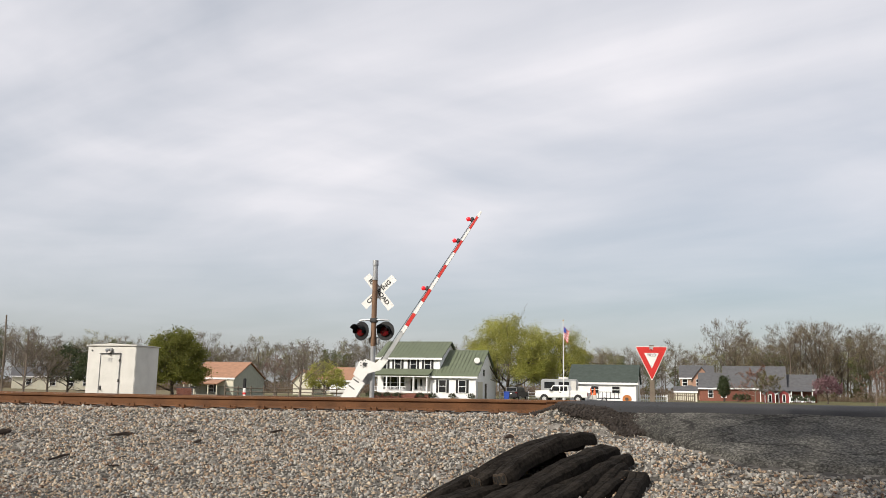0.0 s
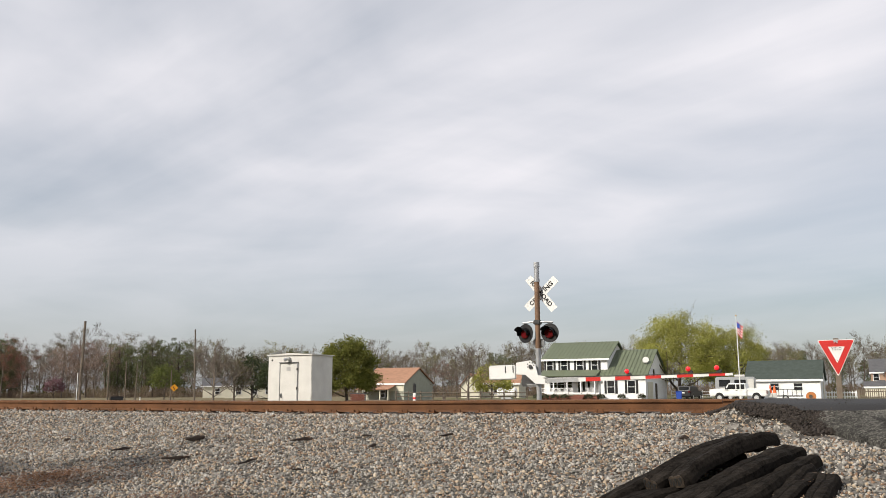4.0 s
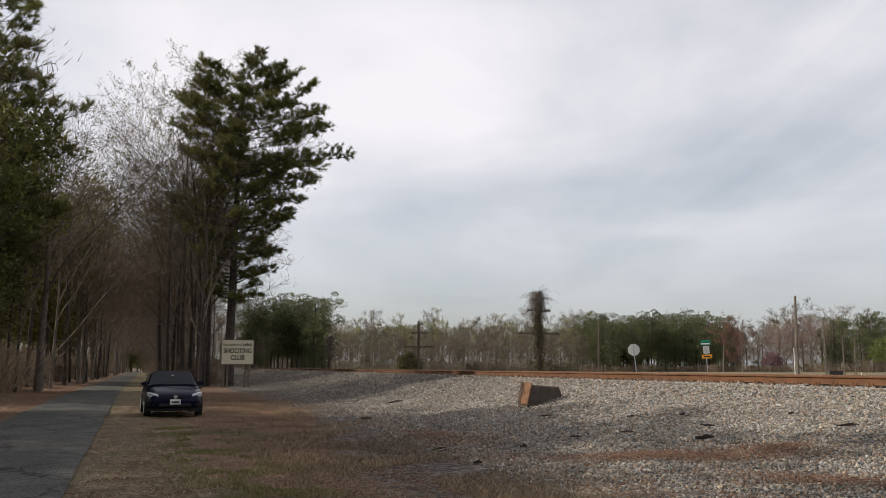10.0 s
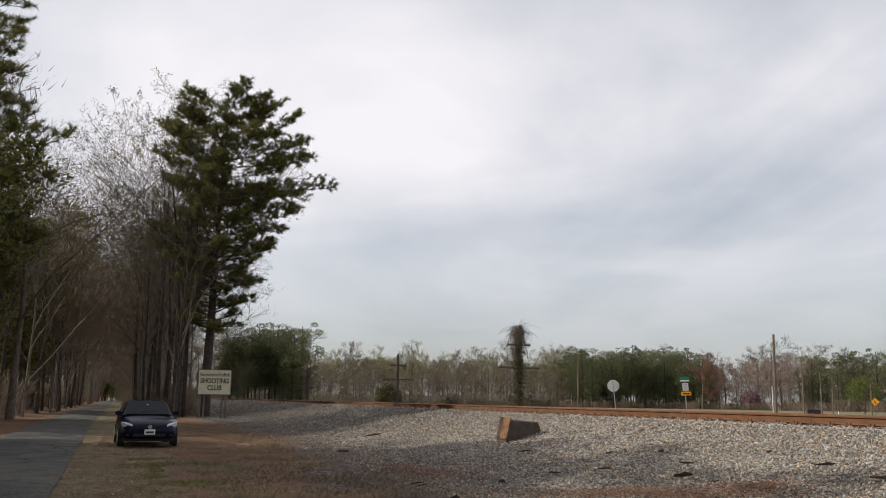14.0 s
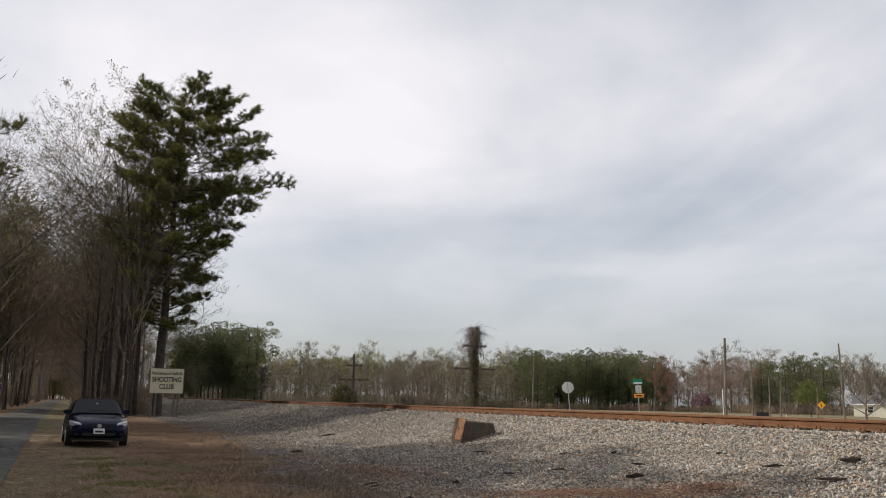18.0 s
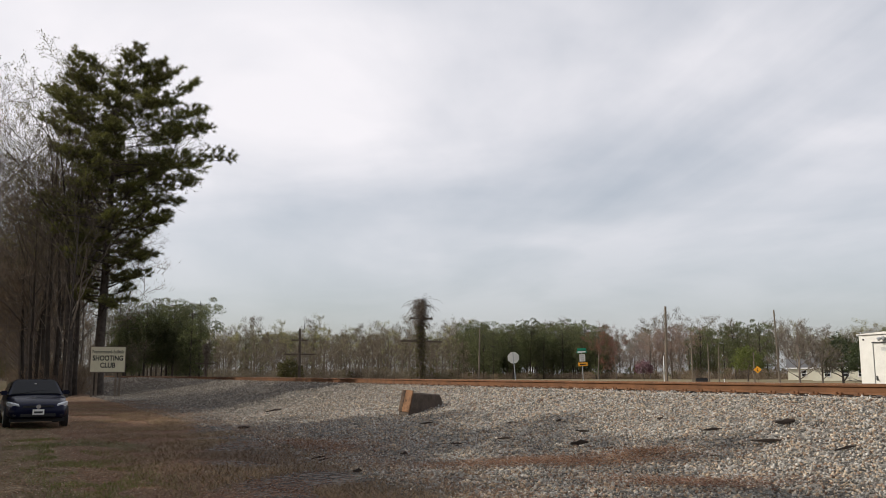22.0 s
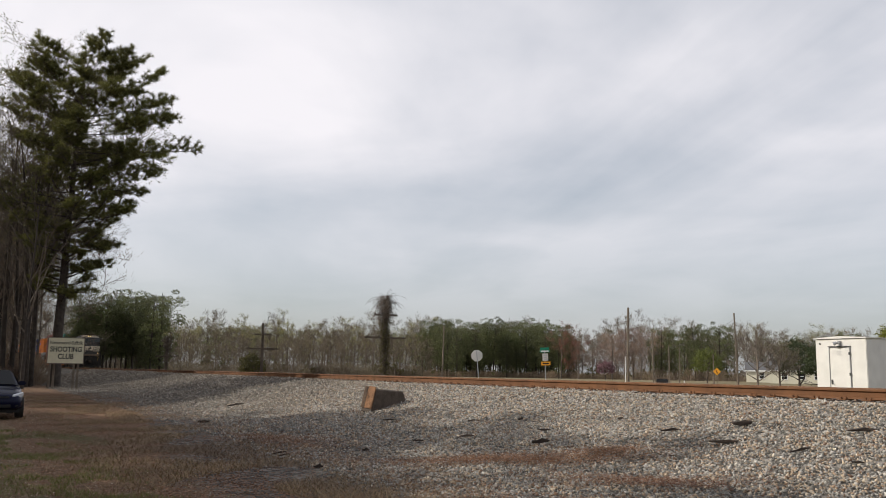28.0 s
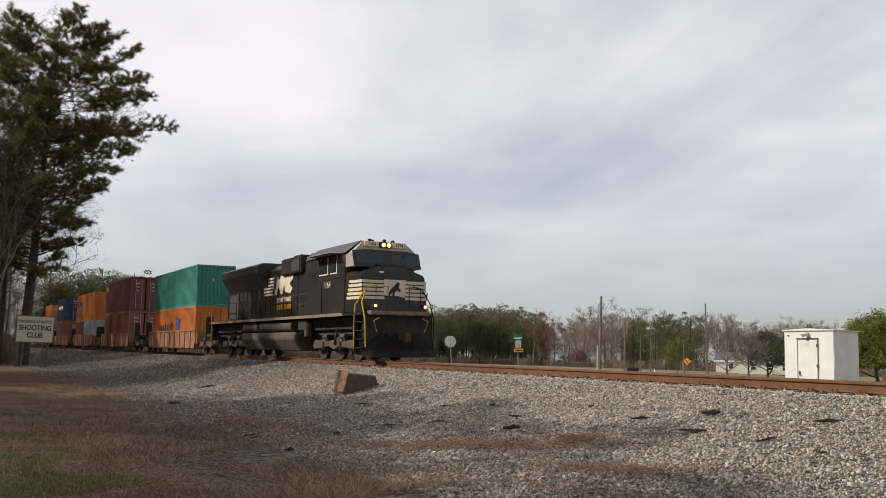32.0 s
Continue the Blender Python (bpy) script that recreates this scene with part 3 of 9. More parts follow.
def make_ground():
    xs = spaced([-3000, (-1200, 300), (-500, 100), (-220, 25), (-110, 5), (-60, 1.2), (6, 0.36), (14, 1), (40, 4), (120, 12), (600, 80), (3000, 400)])
    ys = spaced([-3000, (-600, 300), (-120, 60), (-40, 12), (-14, 2), (-5, 0.6), (17, 0.33), (24, 0.9), (60, 4), (140, 10), (400, 40), (3000, 300)])
    v = [(x, y, ground_z(x, y)) for y in ys for x in xs]
    n = len(xs)
    f = [(j * n + i, j * n + i + 1, (j + 1) * n + i + 1, (j + 1) * n + i) for j in range(len(ys) - 1) for i in range(n - 1)]
    ob = raw("ground", v, f, ground_material(), smooth=True)
    tagged(ob, "gravel bank, brown leaf litter and flat grass fields", "ground", kind="structure")
    z = np.array([zones(p[0], p[1]) for p in v], dtype=np.float32)
    for i, name in enumerate(("lawn", "litter", "shoulder", "gravel")):
        a = ob.data.attributes.new(name, "FLOAT", "POINT")
        a.data.foreach_set("value", np.ascontiguousarray(z[:, i]))
    return ob


make_ground()

APRON = ((-2.05, 14.0), (-1.15, 13.1), (-0.45, 12.1), (0.1, 11.1), (0.6, 10.55), (1.6, 10.35), (3.4, 10.5), (9, 10.2))


def apron_edge(x):
    """The near edge of the asphalt by the crossing."""
    if x <= APRON[0][0]:
        return APRON[0][1]
    for (a, ya), (b, yb) in zip(APRON, APRON[1:]):
        if x <= b:
            return ya + (yb - ya) * (x - a) / (b - a) + 0.06 * noise.noise((x * 4, 0, 0))
    return APRON[-1][1]


def strip(name, rows, material, label, category="road"):
    """A paved strip from rows of equal length of points."""
    n = len(rows[0])
    v = [p for r in rows for p in r]
    f = [(j * n + i, j * n + i + 1, (j + 1) * n + i + 1, (j + 1) * n + i) for j in range(len(rows) - 1) for i in range(n - 1)]
    ob = raw(name, v, f, material, smooth=True)
    return tagged(ob, label, category, kind="structure")


def make_roads():
    old, dark, beyond = [], [], []
    xs = spaced([-2.05, (-0.4, 0.15), (3.5, 0.2), (9, 0.6)])
    for k in range(13):
        row, row2 = [], []
        for x in xs:
            a = min(apron_edge(x), 12.87)
            y = a + (12.92 - a) * k / 12
            lo = ground_z(x, a) + 0.015
            z = lo + (crossing_z(12.92) - lo) * ((y - a) / max(0.3, 12.92 - a)) ** 0.8 + 0.012 * noise.noise((x * 1.5, y * 1.5, 1))
            row.append((x, y, z if k else lo - 0.12))
            b = max(12.92, apron_edge(x)) - 0.05
            y2 = b + (40 - b) * (k / 12) ** 2.2
            row2.append((x + (0.25 * (y2 - 14) if y2 > 17 else 0) * 0.3, y2, crossing_z(y2) + 0.02 * (x > -1.9) + (0 if k else -0.02)))
        old.append(row)
        dark.append(row2)
    strip("road_1", old, M_ASPHALT_OLD, "worn grey asphalt apron with a broken edge beside gravel")
    strip("road_2", dark, M_ASPHALT_NEW, "smooth dark asphalt road over the level crossing")
    far = [[(x, y, ground_z(x, y) + 0.05) for x in spaced([-400, (-60, 20), (60, 5)])] for y in (39.0, 41, 43, 45.5)]
    strip("road_3", far, M_TRAIL, "grey asphalt country road across the fields")
    trail = []
    for x in spaced([-420, (-60, 12), (-8, 1.2), (30, 4)]):
        mid, half = trail_mid(x), 1.4
        trail.append([(x, mid + s * half + 0.05 * noise.noise((x * 1.7, s, 0)), max(ground_z(x, mid + s * half), ground_z(x, mid + 0.8 * s * half)) + 0.06 - 0.03 * abs(s) ** 6) for s in (-1, -0.9, -0.4, 0, 0.4, 0.9, 1)])
    strip("road_4", trail, M_TRAIL, "narrow grey asphalt trail between the trees", "trail")


make_roads()

# ---------------------------------------------------------------- track
TRACK_FROM, TRACK_TO = -1300.0, 60.0


def make_rail(name, side, material_top):
    """One rail of the true section, swept along the track."""
    h = 0.186
    prof = [(-0.076, 0), (0.076, 0), (0.07, 0.018), (0.012, 0.032), (0.009, 0.128), (0.037, 0.145), (0.037, 0.176), (0.030, h), (-0.030, h), (-0.037, 0.176), (-0.037, 0.145), (-0.009, 0.128), (-0.012, 0.032), (-0.07, 0.018)]
    xs = spaced([TRACK_FROM, (-150, 25), (-60, 3), (-2.25, 1.0)]) if side < 0 else spaced([TRACK_FROM, (-150, 25), (-60, 3), (TRACK_TO, 2.0)])
    n = len(prof)
    v = [(x, track_y(x) + side * 0.755 + a, rail_z(x) - h + b) for x in xs for a, b in prof]
    f = [(i * n + k, i * n + (k + 1) % n, (i + 1) * n + (k + 1) % n, (i + 1) * n + k) for i in range(len(xs) - 1) for k in range(n)]
    f += [tuple(range(n))[::-1], tuple((len(xs) - 1) * n + k for k in range(n))]
    ob = raw(name, v, f, M_RUST)
    ob.data.materials.append(material_top)
    for i, poly in enumerate(ob.data.polygons):
        poly.material_index = 1 if i % n == 7 and i < n * (len(xs) - 1) else 0
    return tagged(ob, "rust-brown steel rail on wooden ties in ballast", "rail", "rails", "structure")


make_rail("rail", -1, M_RAILTOP)
make_rail("rail", 1, M_RAILTOP)


def make_ties():
    """Ties, each a piece of the track bed; the tie plates and spikes show along the near rail."""
    root = anchor("track_bed", pose(0, 0, 0), "creosoted wooden ties with rusty plates and spikes", "track bed")
    root["kind"] = "structure"
    bm = bbox(0.23, 2.6, 0.17, bevel=0.012)
    me = bpy.data.meshes.new("tie")
    bm.to_mesh(me)
    bm.free()
    me.materials.append(M_TIE)
    plate = bmesh.new()
    for s in (-1, 1):
        bbox(0.19, 0.36, 0.018, (0, s * 0.755, 0.094), bm=plate)
        for dx, dy in ((-0.05, -0.11), (0.055, -0.11), (-0.05, 0.11), (0.055, 0.11)):
            bbox(0.028, 0.03, 0.05, (dx, s * 0.755 + dy, 0.118), bm=plate)
    pm = bpy.data.meshes.new("tie_plate")
    plate.to_mesh(pm)
    plate.free()
    pm.materials.append(M_RUST)
    rng = random.Random(4)
    x = -2.6
    while x > -150:
        a = math.atan2(track_y(x + 0.5) - track_y(x - 0.5), 1)
        ob = new("tie", me)
        ob.parent = root
        rng.random()
        ob.matrix_world = Matrix.Translation((x, track_y(x) + rng.uniform(-0.04, 0.04), rail_z(x) - 0.186 - 0.018 - 0.085 - 0.002)) @ pose(0, 0, 0, 0, 0, math.degrees(a) + rng.uniform(-1.5, 1.5))
        p = new("tie_plate", pm)
        p.parent = ob
        p.matrix_parent_inverse = Matrix.Identity(4)
        x -= 0.53 + rng.uniform(-0.02, 0.02)


make_ties()


def stone_shapes(rng, count):
    """Broken stones: angular six-cornered lumps of about unit size."""
    out = []
    for _ in range(count):
        v = np.array([(1, 0, 0), (-1, 0, 0), (0, 1, 0), (0, -1, 0), (0, 0, 1), (0, 0, -1)], dtype=float) * 0.62
        v += rng.uniform(-0.30, 0.30, (6, 3))
        v *= rng.uniform([0.9, 0.65, 0.42], [1.35, 1.0, 0.75])
        out.append(v)
    return out


STONE_FACES = np.array([(0, 2, 4), (2, 1, 4), (1, 3, 4), (3, 0, 4), (2, 0, 5), (1, 2, 5), (3, 1, 5), (0, 3, 5)])


def turns(rng, n):
    q = rng.normal(size=(n, 4))
    q /= np.linalg.norm(q, axis=1)[:, None]
    w, x, y, z = q.T
    return np.stack([1 - 2 * (y * y + z * z), 2 * (x * y - z * w), 2 * (x * z + y * w), 2 * (x * y + z * w), 1 - 2 * (x * x + z * z), 2 * (y * z - x * w), 2 * (x * z - y * w), 2 * (y * z + x * w), 1 - 2 * (x * x + y * y)], 1).reshape(n, 3, 3)


def big_mesh(name, v, f, material):
    """A mesh from arrays of corners and triangles (or quads)."""
    me = bpy.data.meshes.new(name)
    k = f.shape[1]
    me.vertices.add(len(v))
    me.vertices.foreach_set("co", np.ascontiguousarray(v, dtype=np.float32).ravel())
    me.loops.add(len(f) * k)
    me.loops.foreach_set("vertex_index", np.ascontiguousarray(f, dtype=np.int32).ravel())
    me.polygons.add(len(f))
    me.polygons.foreach_set("loop_start", np.arange(len(f), dtype=np.int32) * k)
    me.update(calc_edges=True)
    me.materials.append(material)
    return me


def make_ballast():
    """Loose stones over the bank, thickest where the way passes nearest."""
    rng = np.random.default_rng(7)
    shapes = np.array(stone_shapes(rng, 40))
    lots = ((-16, 3.2, 14.35, 112000, 0.023, 0.050), (-34, -16, 14.35, 62000, 0.030, 0.060), (-75, -34, 14.35, 32000, 0.045, 0.085), (-120, -75, 14.35, 11000, 0.08, 0.15))
    for material, share, name in ((M_STONE, 0.62, "ballast"), (M_STONE_W, 0.38, "warm_ballast"), (M_STONE_D, 1.0, "dirty_ballast")):
        vs, fs, base = [], [], 0
        for x0, x1, top, n, s0, s1 in lots:
            n = int(n * share)
            x = rng.uniform(x0, x1, n)
            top_y = np.array([track_y(q) for q in x]) - 0.86
            depth = 9.0
            y = top_y - depth * rng.random(n) ** 1.15
            keep = np.array([not (a > -2.3 and b > apron_edge(a) - 0.05) for a, b in zip(x, y)])
            # the stones thin out down the bank towards the leaf litter
            keep &= rng.random(n) > np.array([ease(4.5, 9.0, q) * ease(-12, -20, a) * (0.75 + 0.4 * noise.noise((a * 0.4, b * 0.6, 6.0))) for a, b, q in zip(x, y, top_y - y)])
            old = np.array([ease(-20, -38, a + 5 * noise.noise((a * 0.2, b * 0.5, 1.0))) for a, b in zip(x, y)])
            dirty = rng.random(n) < old
            keep &= dirty if name == "dirty_ballast" else ~dirty
            x, y = x[keep], y[keep]
            n = len(x)
            if not n:
                continue
            z = np.array([ground_z(a, b) for a, b in zip(x, y)])
            s = rng.uniform(s0, s1, n) * rng.choice([0.5, 0.7, 1.0, 1.0, 1.2], n)
            v = shapes[rng.integers(0, len(shapes), n)] * s[:, None, None]
            v = np.einsum("nij,nkj->nki", turns(rng, n), v)
            v += np.stack([x, y, z + 0.12 * s], 1)[:, None, :]
            vs.append(v.reshape(-1, 3))
            fs.append((STONE_FACES[None] + (base + 6 * np.arange(n))[:, None, None]).reshape(-1, 3))
            base += 6 * n
        ob = new(name, big_mesh(name, np.concatenate(vs), np.concatenate(fs), material))
        tagged(ob, {"ballast": "loose crushed grey ballast stones", "warm_ballast": "loose crushed tan ballast stones", "dirty_ballast": "old brown dirty ballast stones"}[name], "gravel", kind="stuff")


make_ballast()


def make_spill():
    """Crumbs of dark asphalt and dirt heaped where the rail runs under the road."""
    rng = np.random.default_rng(12)
    shapes = np.array(stone_shapes(rng, 20))
    n = 26000
    x = rng.uniform(-2.4, -0.4, n)
    y = 14.1 - rng.random(n) ** 1.1 * (1.6 - 0.25 * x)
    edge = 13.35 - 0.75 * (x + 2.3) + 0.25 * np.array([noise.noise((a * 2.0, 0.0, 4.0)) for a in x])
    keep = (y > edge + np.where(x < -2.3, 0.9 * (-2.3 - x), 0)) & (y > 11.7)
    x, y = x[keep], y[keep]
    n = len(x)
    z = np.array([ground_z(a, b) for a, b in zip(x, y)]) + 0.05 * rng.random(n)
    s = rng.uniform(0.018, 0.05, n)
    v = np.einsum("nij,nkj->nki", turns(rng, n), shapes[rng.integers(0, 20, n)] * s[:, None, None]) + np.stack([x, y, z], 1)[:, None, :]
    f = (STONE_FACES[None] + (6 * np.arange(n))[:, None, None]).reshape(-1, 3)
    ob = new("asphalt_spill", big_mesh("asphalt_spill", v.reshape(-1, 3), f, M_SPILL))
    tagged(ob, "dark crumbled asphalt and dirt beside the rail", "asphalt rubble", kind="stuff")


M_SPILL = mat("dark_crumbled_asphalt", (0.035, 0.028, 0.024), 0.95, 0, 0.2, 9, 0.3, 50, island=0.4)
make_spill()


def scatter_leaves():
    """Fallen leaves and dry grass over the low ground, and drifts of them on the gravel."""
    rng = np.random.default_rng(31)
    xs, ys = [], []
    n = 70000
    x = -9 - 45 * rng.random(n) ** 1.5
    y = np.clip(3.6 + 1.5 * rng.normal(size=n), -0.9, 7.0)
    xs.append(x)
    ys.append(y)
    xs.append(-8.6 - 34 * rng.random(16000) ** 1.5)
    ys.append(rng.uniform(-1.0, 2.6, 16000))
    x = -34 - 60 * rng.random(5000)
    xs.append(x)
    ys.append(rng.uniform(-9.5, -4.8, 5000))
    x = -18 - 50 * rng.random(16000)
    xs.append(x)
    ys.append(np.array([trail_mid(q) for q in x]) - 1.5 - 3.8 * rng.random(16000) ** 1.2)
    for b, r, length, wide, k, turn in ((56.5, 14.3, 2.5, 0.55, 10000, 0.84), (47.0, 11.9, 1.2, 0.4, 3000, 0.7), (50.8, 14.6, 0.7, 0.25, 1500, 0.8), (71.7, 18.8, 2.2, 0.8, 5000, 0.4), (64.5, 9.4, 1.4, 0.4, 900, 0.5), (50.5, 10.4, 1.0, 0.25, 900, 0.3), (51.0, 12.2, 1.4, 0.4, 1600, 0.4), (70.5, 11.5, 2.0, 0.6, 1500, 0.2), (77, 14, 2.6, 0.8, 1800, 0.1), (46, 9.6, 0.9, 0.25, 300, 0.2), (4.9, 9.7, 0.25, 0.1, 160, 1.3)):
        cx, cy = -r * math.sin(radians(b)), r * math.cos(radians(b))
        u, w = rng.normal(size=k) * length * 0.5, rng.normal(size=k) * wide * 0.6
        xs.append(cx + u * math.cos(turn) - w * math.sin(turn))
        ys.append(cy + u * math.sin(turn) + w * math.cos(turn))
    x, y = np.concatenate(xs), np.concatenate(ys)
    n = len(x)
    z = np.array([ground_z(a, b) for a, b in zip(x, y)]) + rng.uniform(0.004, 0.022, n) + np.where(y > 5.2, rng.uniform(0.035, 0.085, n), 0)
    s = rng.uniform(0.010, 0.024, n) * (1 + 0.008 * np.abs(x))
    q = np.array([(-1, 0, 0), (0, -0.55, 0.25), (1, 0, 0), (0, 0.55, 0.25)])
    v = np.einsum("nij,nkj->nki", turns(rng, n), q[None] * s[:, None, None])
    v[:, :, 2] *= 0.28
    v += np.stack([x, y, z], 1)[:, None, :]
    ob = new("fallen_leaves", big_mesh("fallen_leaves", v.reshape(-1, 3), np.arange(4 * n).reshape(n, 4), M_DEADLEAF))
    tagged(ob, "dry red-brown fallen leaves on the low ground", "leaf litter", kind="stuff")
    # dry grass blades
    n = 60000
    x = -8.5 - 42 * rng.random(n) ** 1.5
    y = np.clip(3.7 + 1.2 * rng.normal(size=n), 0.2, 6.4)
    keep = np.array([noise.noise((a * 0.5, b * 0.5, 2.0)) > -0.05 for a, b in zip(x, y)])
    x, y = x[keep], y[keep]
    n = len(x)
    z = np.array([ground_z(a, b) for a, b in zip(x, y)])
    a = rng.uniform(0, 6.28, n)
    h = rng.uniform(0.02, 0.11, n)
    lean = rng.uniform(0.6, 2.6, n)
    w = 0.005 * (1 + 0.02 * np.abs(x))
    dx, dy = np.cos(a), np.sin(a)
    p0 = np.stack([x - dy * w, y + dx * w, z], 1)
    p1 = np.stack([x + dy * w, y - dx * w, z], 1)
    p2 = np.stack([x + dx * h * lean, y + dy * h * lean, z + h], 1)
    v = np.stack([p0, p1, p2], 1).reshape(-1, 3)
    ob = new("dry_grass", big_mesh("dry_grass", v, np.arange(3 * n).reshape(n, 3), M_STRAW))
    tagged(ob, "thin tan dry grass between gravel and trail", "grass", kind="stuff")


def scatter_crumbs():
    """Grit and clods on the packed shoulder, and thin green grass that comes up through it."""
    rng = np.random.default_rng(77)
    shapes = np.array(stone_shapes(rng, 16))
    n = 14000
    x = -8.4 - 30 * rng.random(n) ** 1.5
    y = rng.uniform(-1.0, 3.0, n)
    z = np.array([ground_z(a, b) for a, b in zip(x, y)])
    s = rng.uniform(0.006, 0.026, n) * rng.choice([0.6, 1.0, 1.0, 1.3], n)
    v = np.einsum("nij,nkj->nki", turns(rng, n), shapes[rng.integers(0, 16, n)] * s[:, None, None]) + np.stack([x, y, z], 1)[:, None, :]
    f = (STONE_FACES[None] + (6 * np.arange(n))[:, None, None]).reshape(-1, 3)
    ob = new("shoulder_grit", big_mesh("shoulder_grit", v.reshape(-1, 3), f, M_STONE_W))
    tagged(ob, "loose tan grit and clods on the packed shoulder", "grit", kind="stuff")
    n = 26000
    x = -8.2 - 16 * rng.random(n) ** 1.3
    y = rng.normal(size=n) * 0.55 + 1.35 + 0.06 * (x + 12)
    keep = np.array([noise.noise((a * 0.9, b * 1.3, 8.0)) > 0.0 for a, b in zip(x, y)])
    x, y = x[keep], y[keep]
    n = len(x)
    z = np.array([ground_z(a, b) for a, b in zip(x, y)])
    a = rng.uniform(0, 6.28, n)
    h = rng.uniform(0.02, 0.07, n)
    lean = rng.uniform(0.3, 1.4, n)
    dx, dy = np.cos(a), np.sin(a)
    w = 0.004
    p = np.stack([np.stack([x - dy * w, y + dx * w, z], 1), np.stack([x + dy * w, y - dx * w, z], 1), np.stack([x + dx * h * lean, y + dy * h * lean, z + h], 1)], 1).reshape(-1, 3)
    ob = new("green_grass", big_mesh("green_grass", p, np.arange(3 * n).reshape(n, 3), leafmat("young_grass", (0.10, 0.125, 0.03), (0.24, 0.25, 0.085), 0.3)))
    tagged(ob, "thin young green grass on the shoulder", "grass", kind="stuff")


M_DEADLEAF = leafmat("dead_leaves", (0.125, 0.056, 0.034), (0.42, 0.23, 0.145), 0.15)
M_STRAW = leafmat("dry_straw", (0.16, 0.108, 0.066), (0.40, 0.29, 0.185), 0.2)
scatter_leaves()
scatter_crumbs()

# ---------------------------------------------------------------- trees


class Grown:
    """Wood and leaves of one tree, as arrays."""

    def __init__(self, seed):
        self.rng = random.Random(seed)
        self.v, self.f, self.lv, self.lf = [], [], [], []
        self.stem = None

    def limb(self, pts, radii, n):
        base = len(self.v)
        for i, p in enumerate(pts):
            d = (pts[min(i + 1, len(pts) - 1)] - pts[max(i - 1, 0)]).normalized()
            a = d.orthogonal().normalized()
            b = d.cross(a)
            for k in range(n):
                t = 2 * math.pi * k / n
                self.v.append(p + (a * math.cos(t) + b * math.sin(t)) * radii[i])
        for i in range(len(pts) - 1):
            for k in range(n):
                self.f.append((base + i * n + k, base + i * n + (k + 1) % n, base + (i + 1) * n + (k + 1) % n, base + (i + 1) * n + k))
        self.stem = self.stem or (len(self.v), len(self.f))

    def path(self, p, d, length, steps, bend, lift=0.0):
        pts = [p]
        for _ in range(steps):
            r = self.rng
            d = (d + Vector((r.uniform(-bend, bend), r.uniform(-bend, bend), r.uniform(-bend, bend) + lift))).normalized()
            pts.append(pts[-1] + d * (length / steps))
        return pts, d

    def leaf(self, c, size, d=None):
        """A small folded blade."""
        r = self.rng
        d = d or Vector((r.gauss(0, 1), r.gauss(0, 1), r.gauss(0, 1))).normalized()
        a = d.orthogonal().normalized()
        a.rotate(Matrix.Rotation(r.uniform(0, 6.28), 3, d))
        i = len(self.lv)
        self.lv += [c - d * size * 0.5, c + a * size * 0.33, c + d * size * 0.5, c - a * size * 0.33]
        self.lf.append((i, i + 1, i + 2, i + 3))

    def spray(self, c, d, size, width):
        """A thin twig as one slender blade."""
        r = self.rng
        e = (d + Vector((r.gauss(0, 0.6), r.gauss(0, 0.6), r.gauss(0.25, 0.45)))).normalized()
        a = e.orthogonal().normalized()
        a.rotate(Matrix.Rotation(r.uniform(0, 6.28), 3, e))
        i = len(self.lv)
        self.lv += [c - a * width, c + a * width, c + e * size]
        self.lf.append((i, i + 1, i + 2))


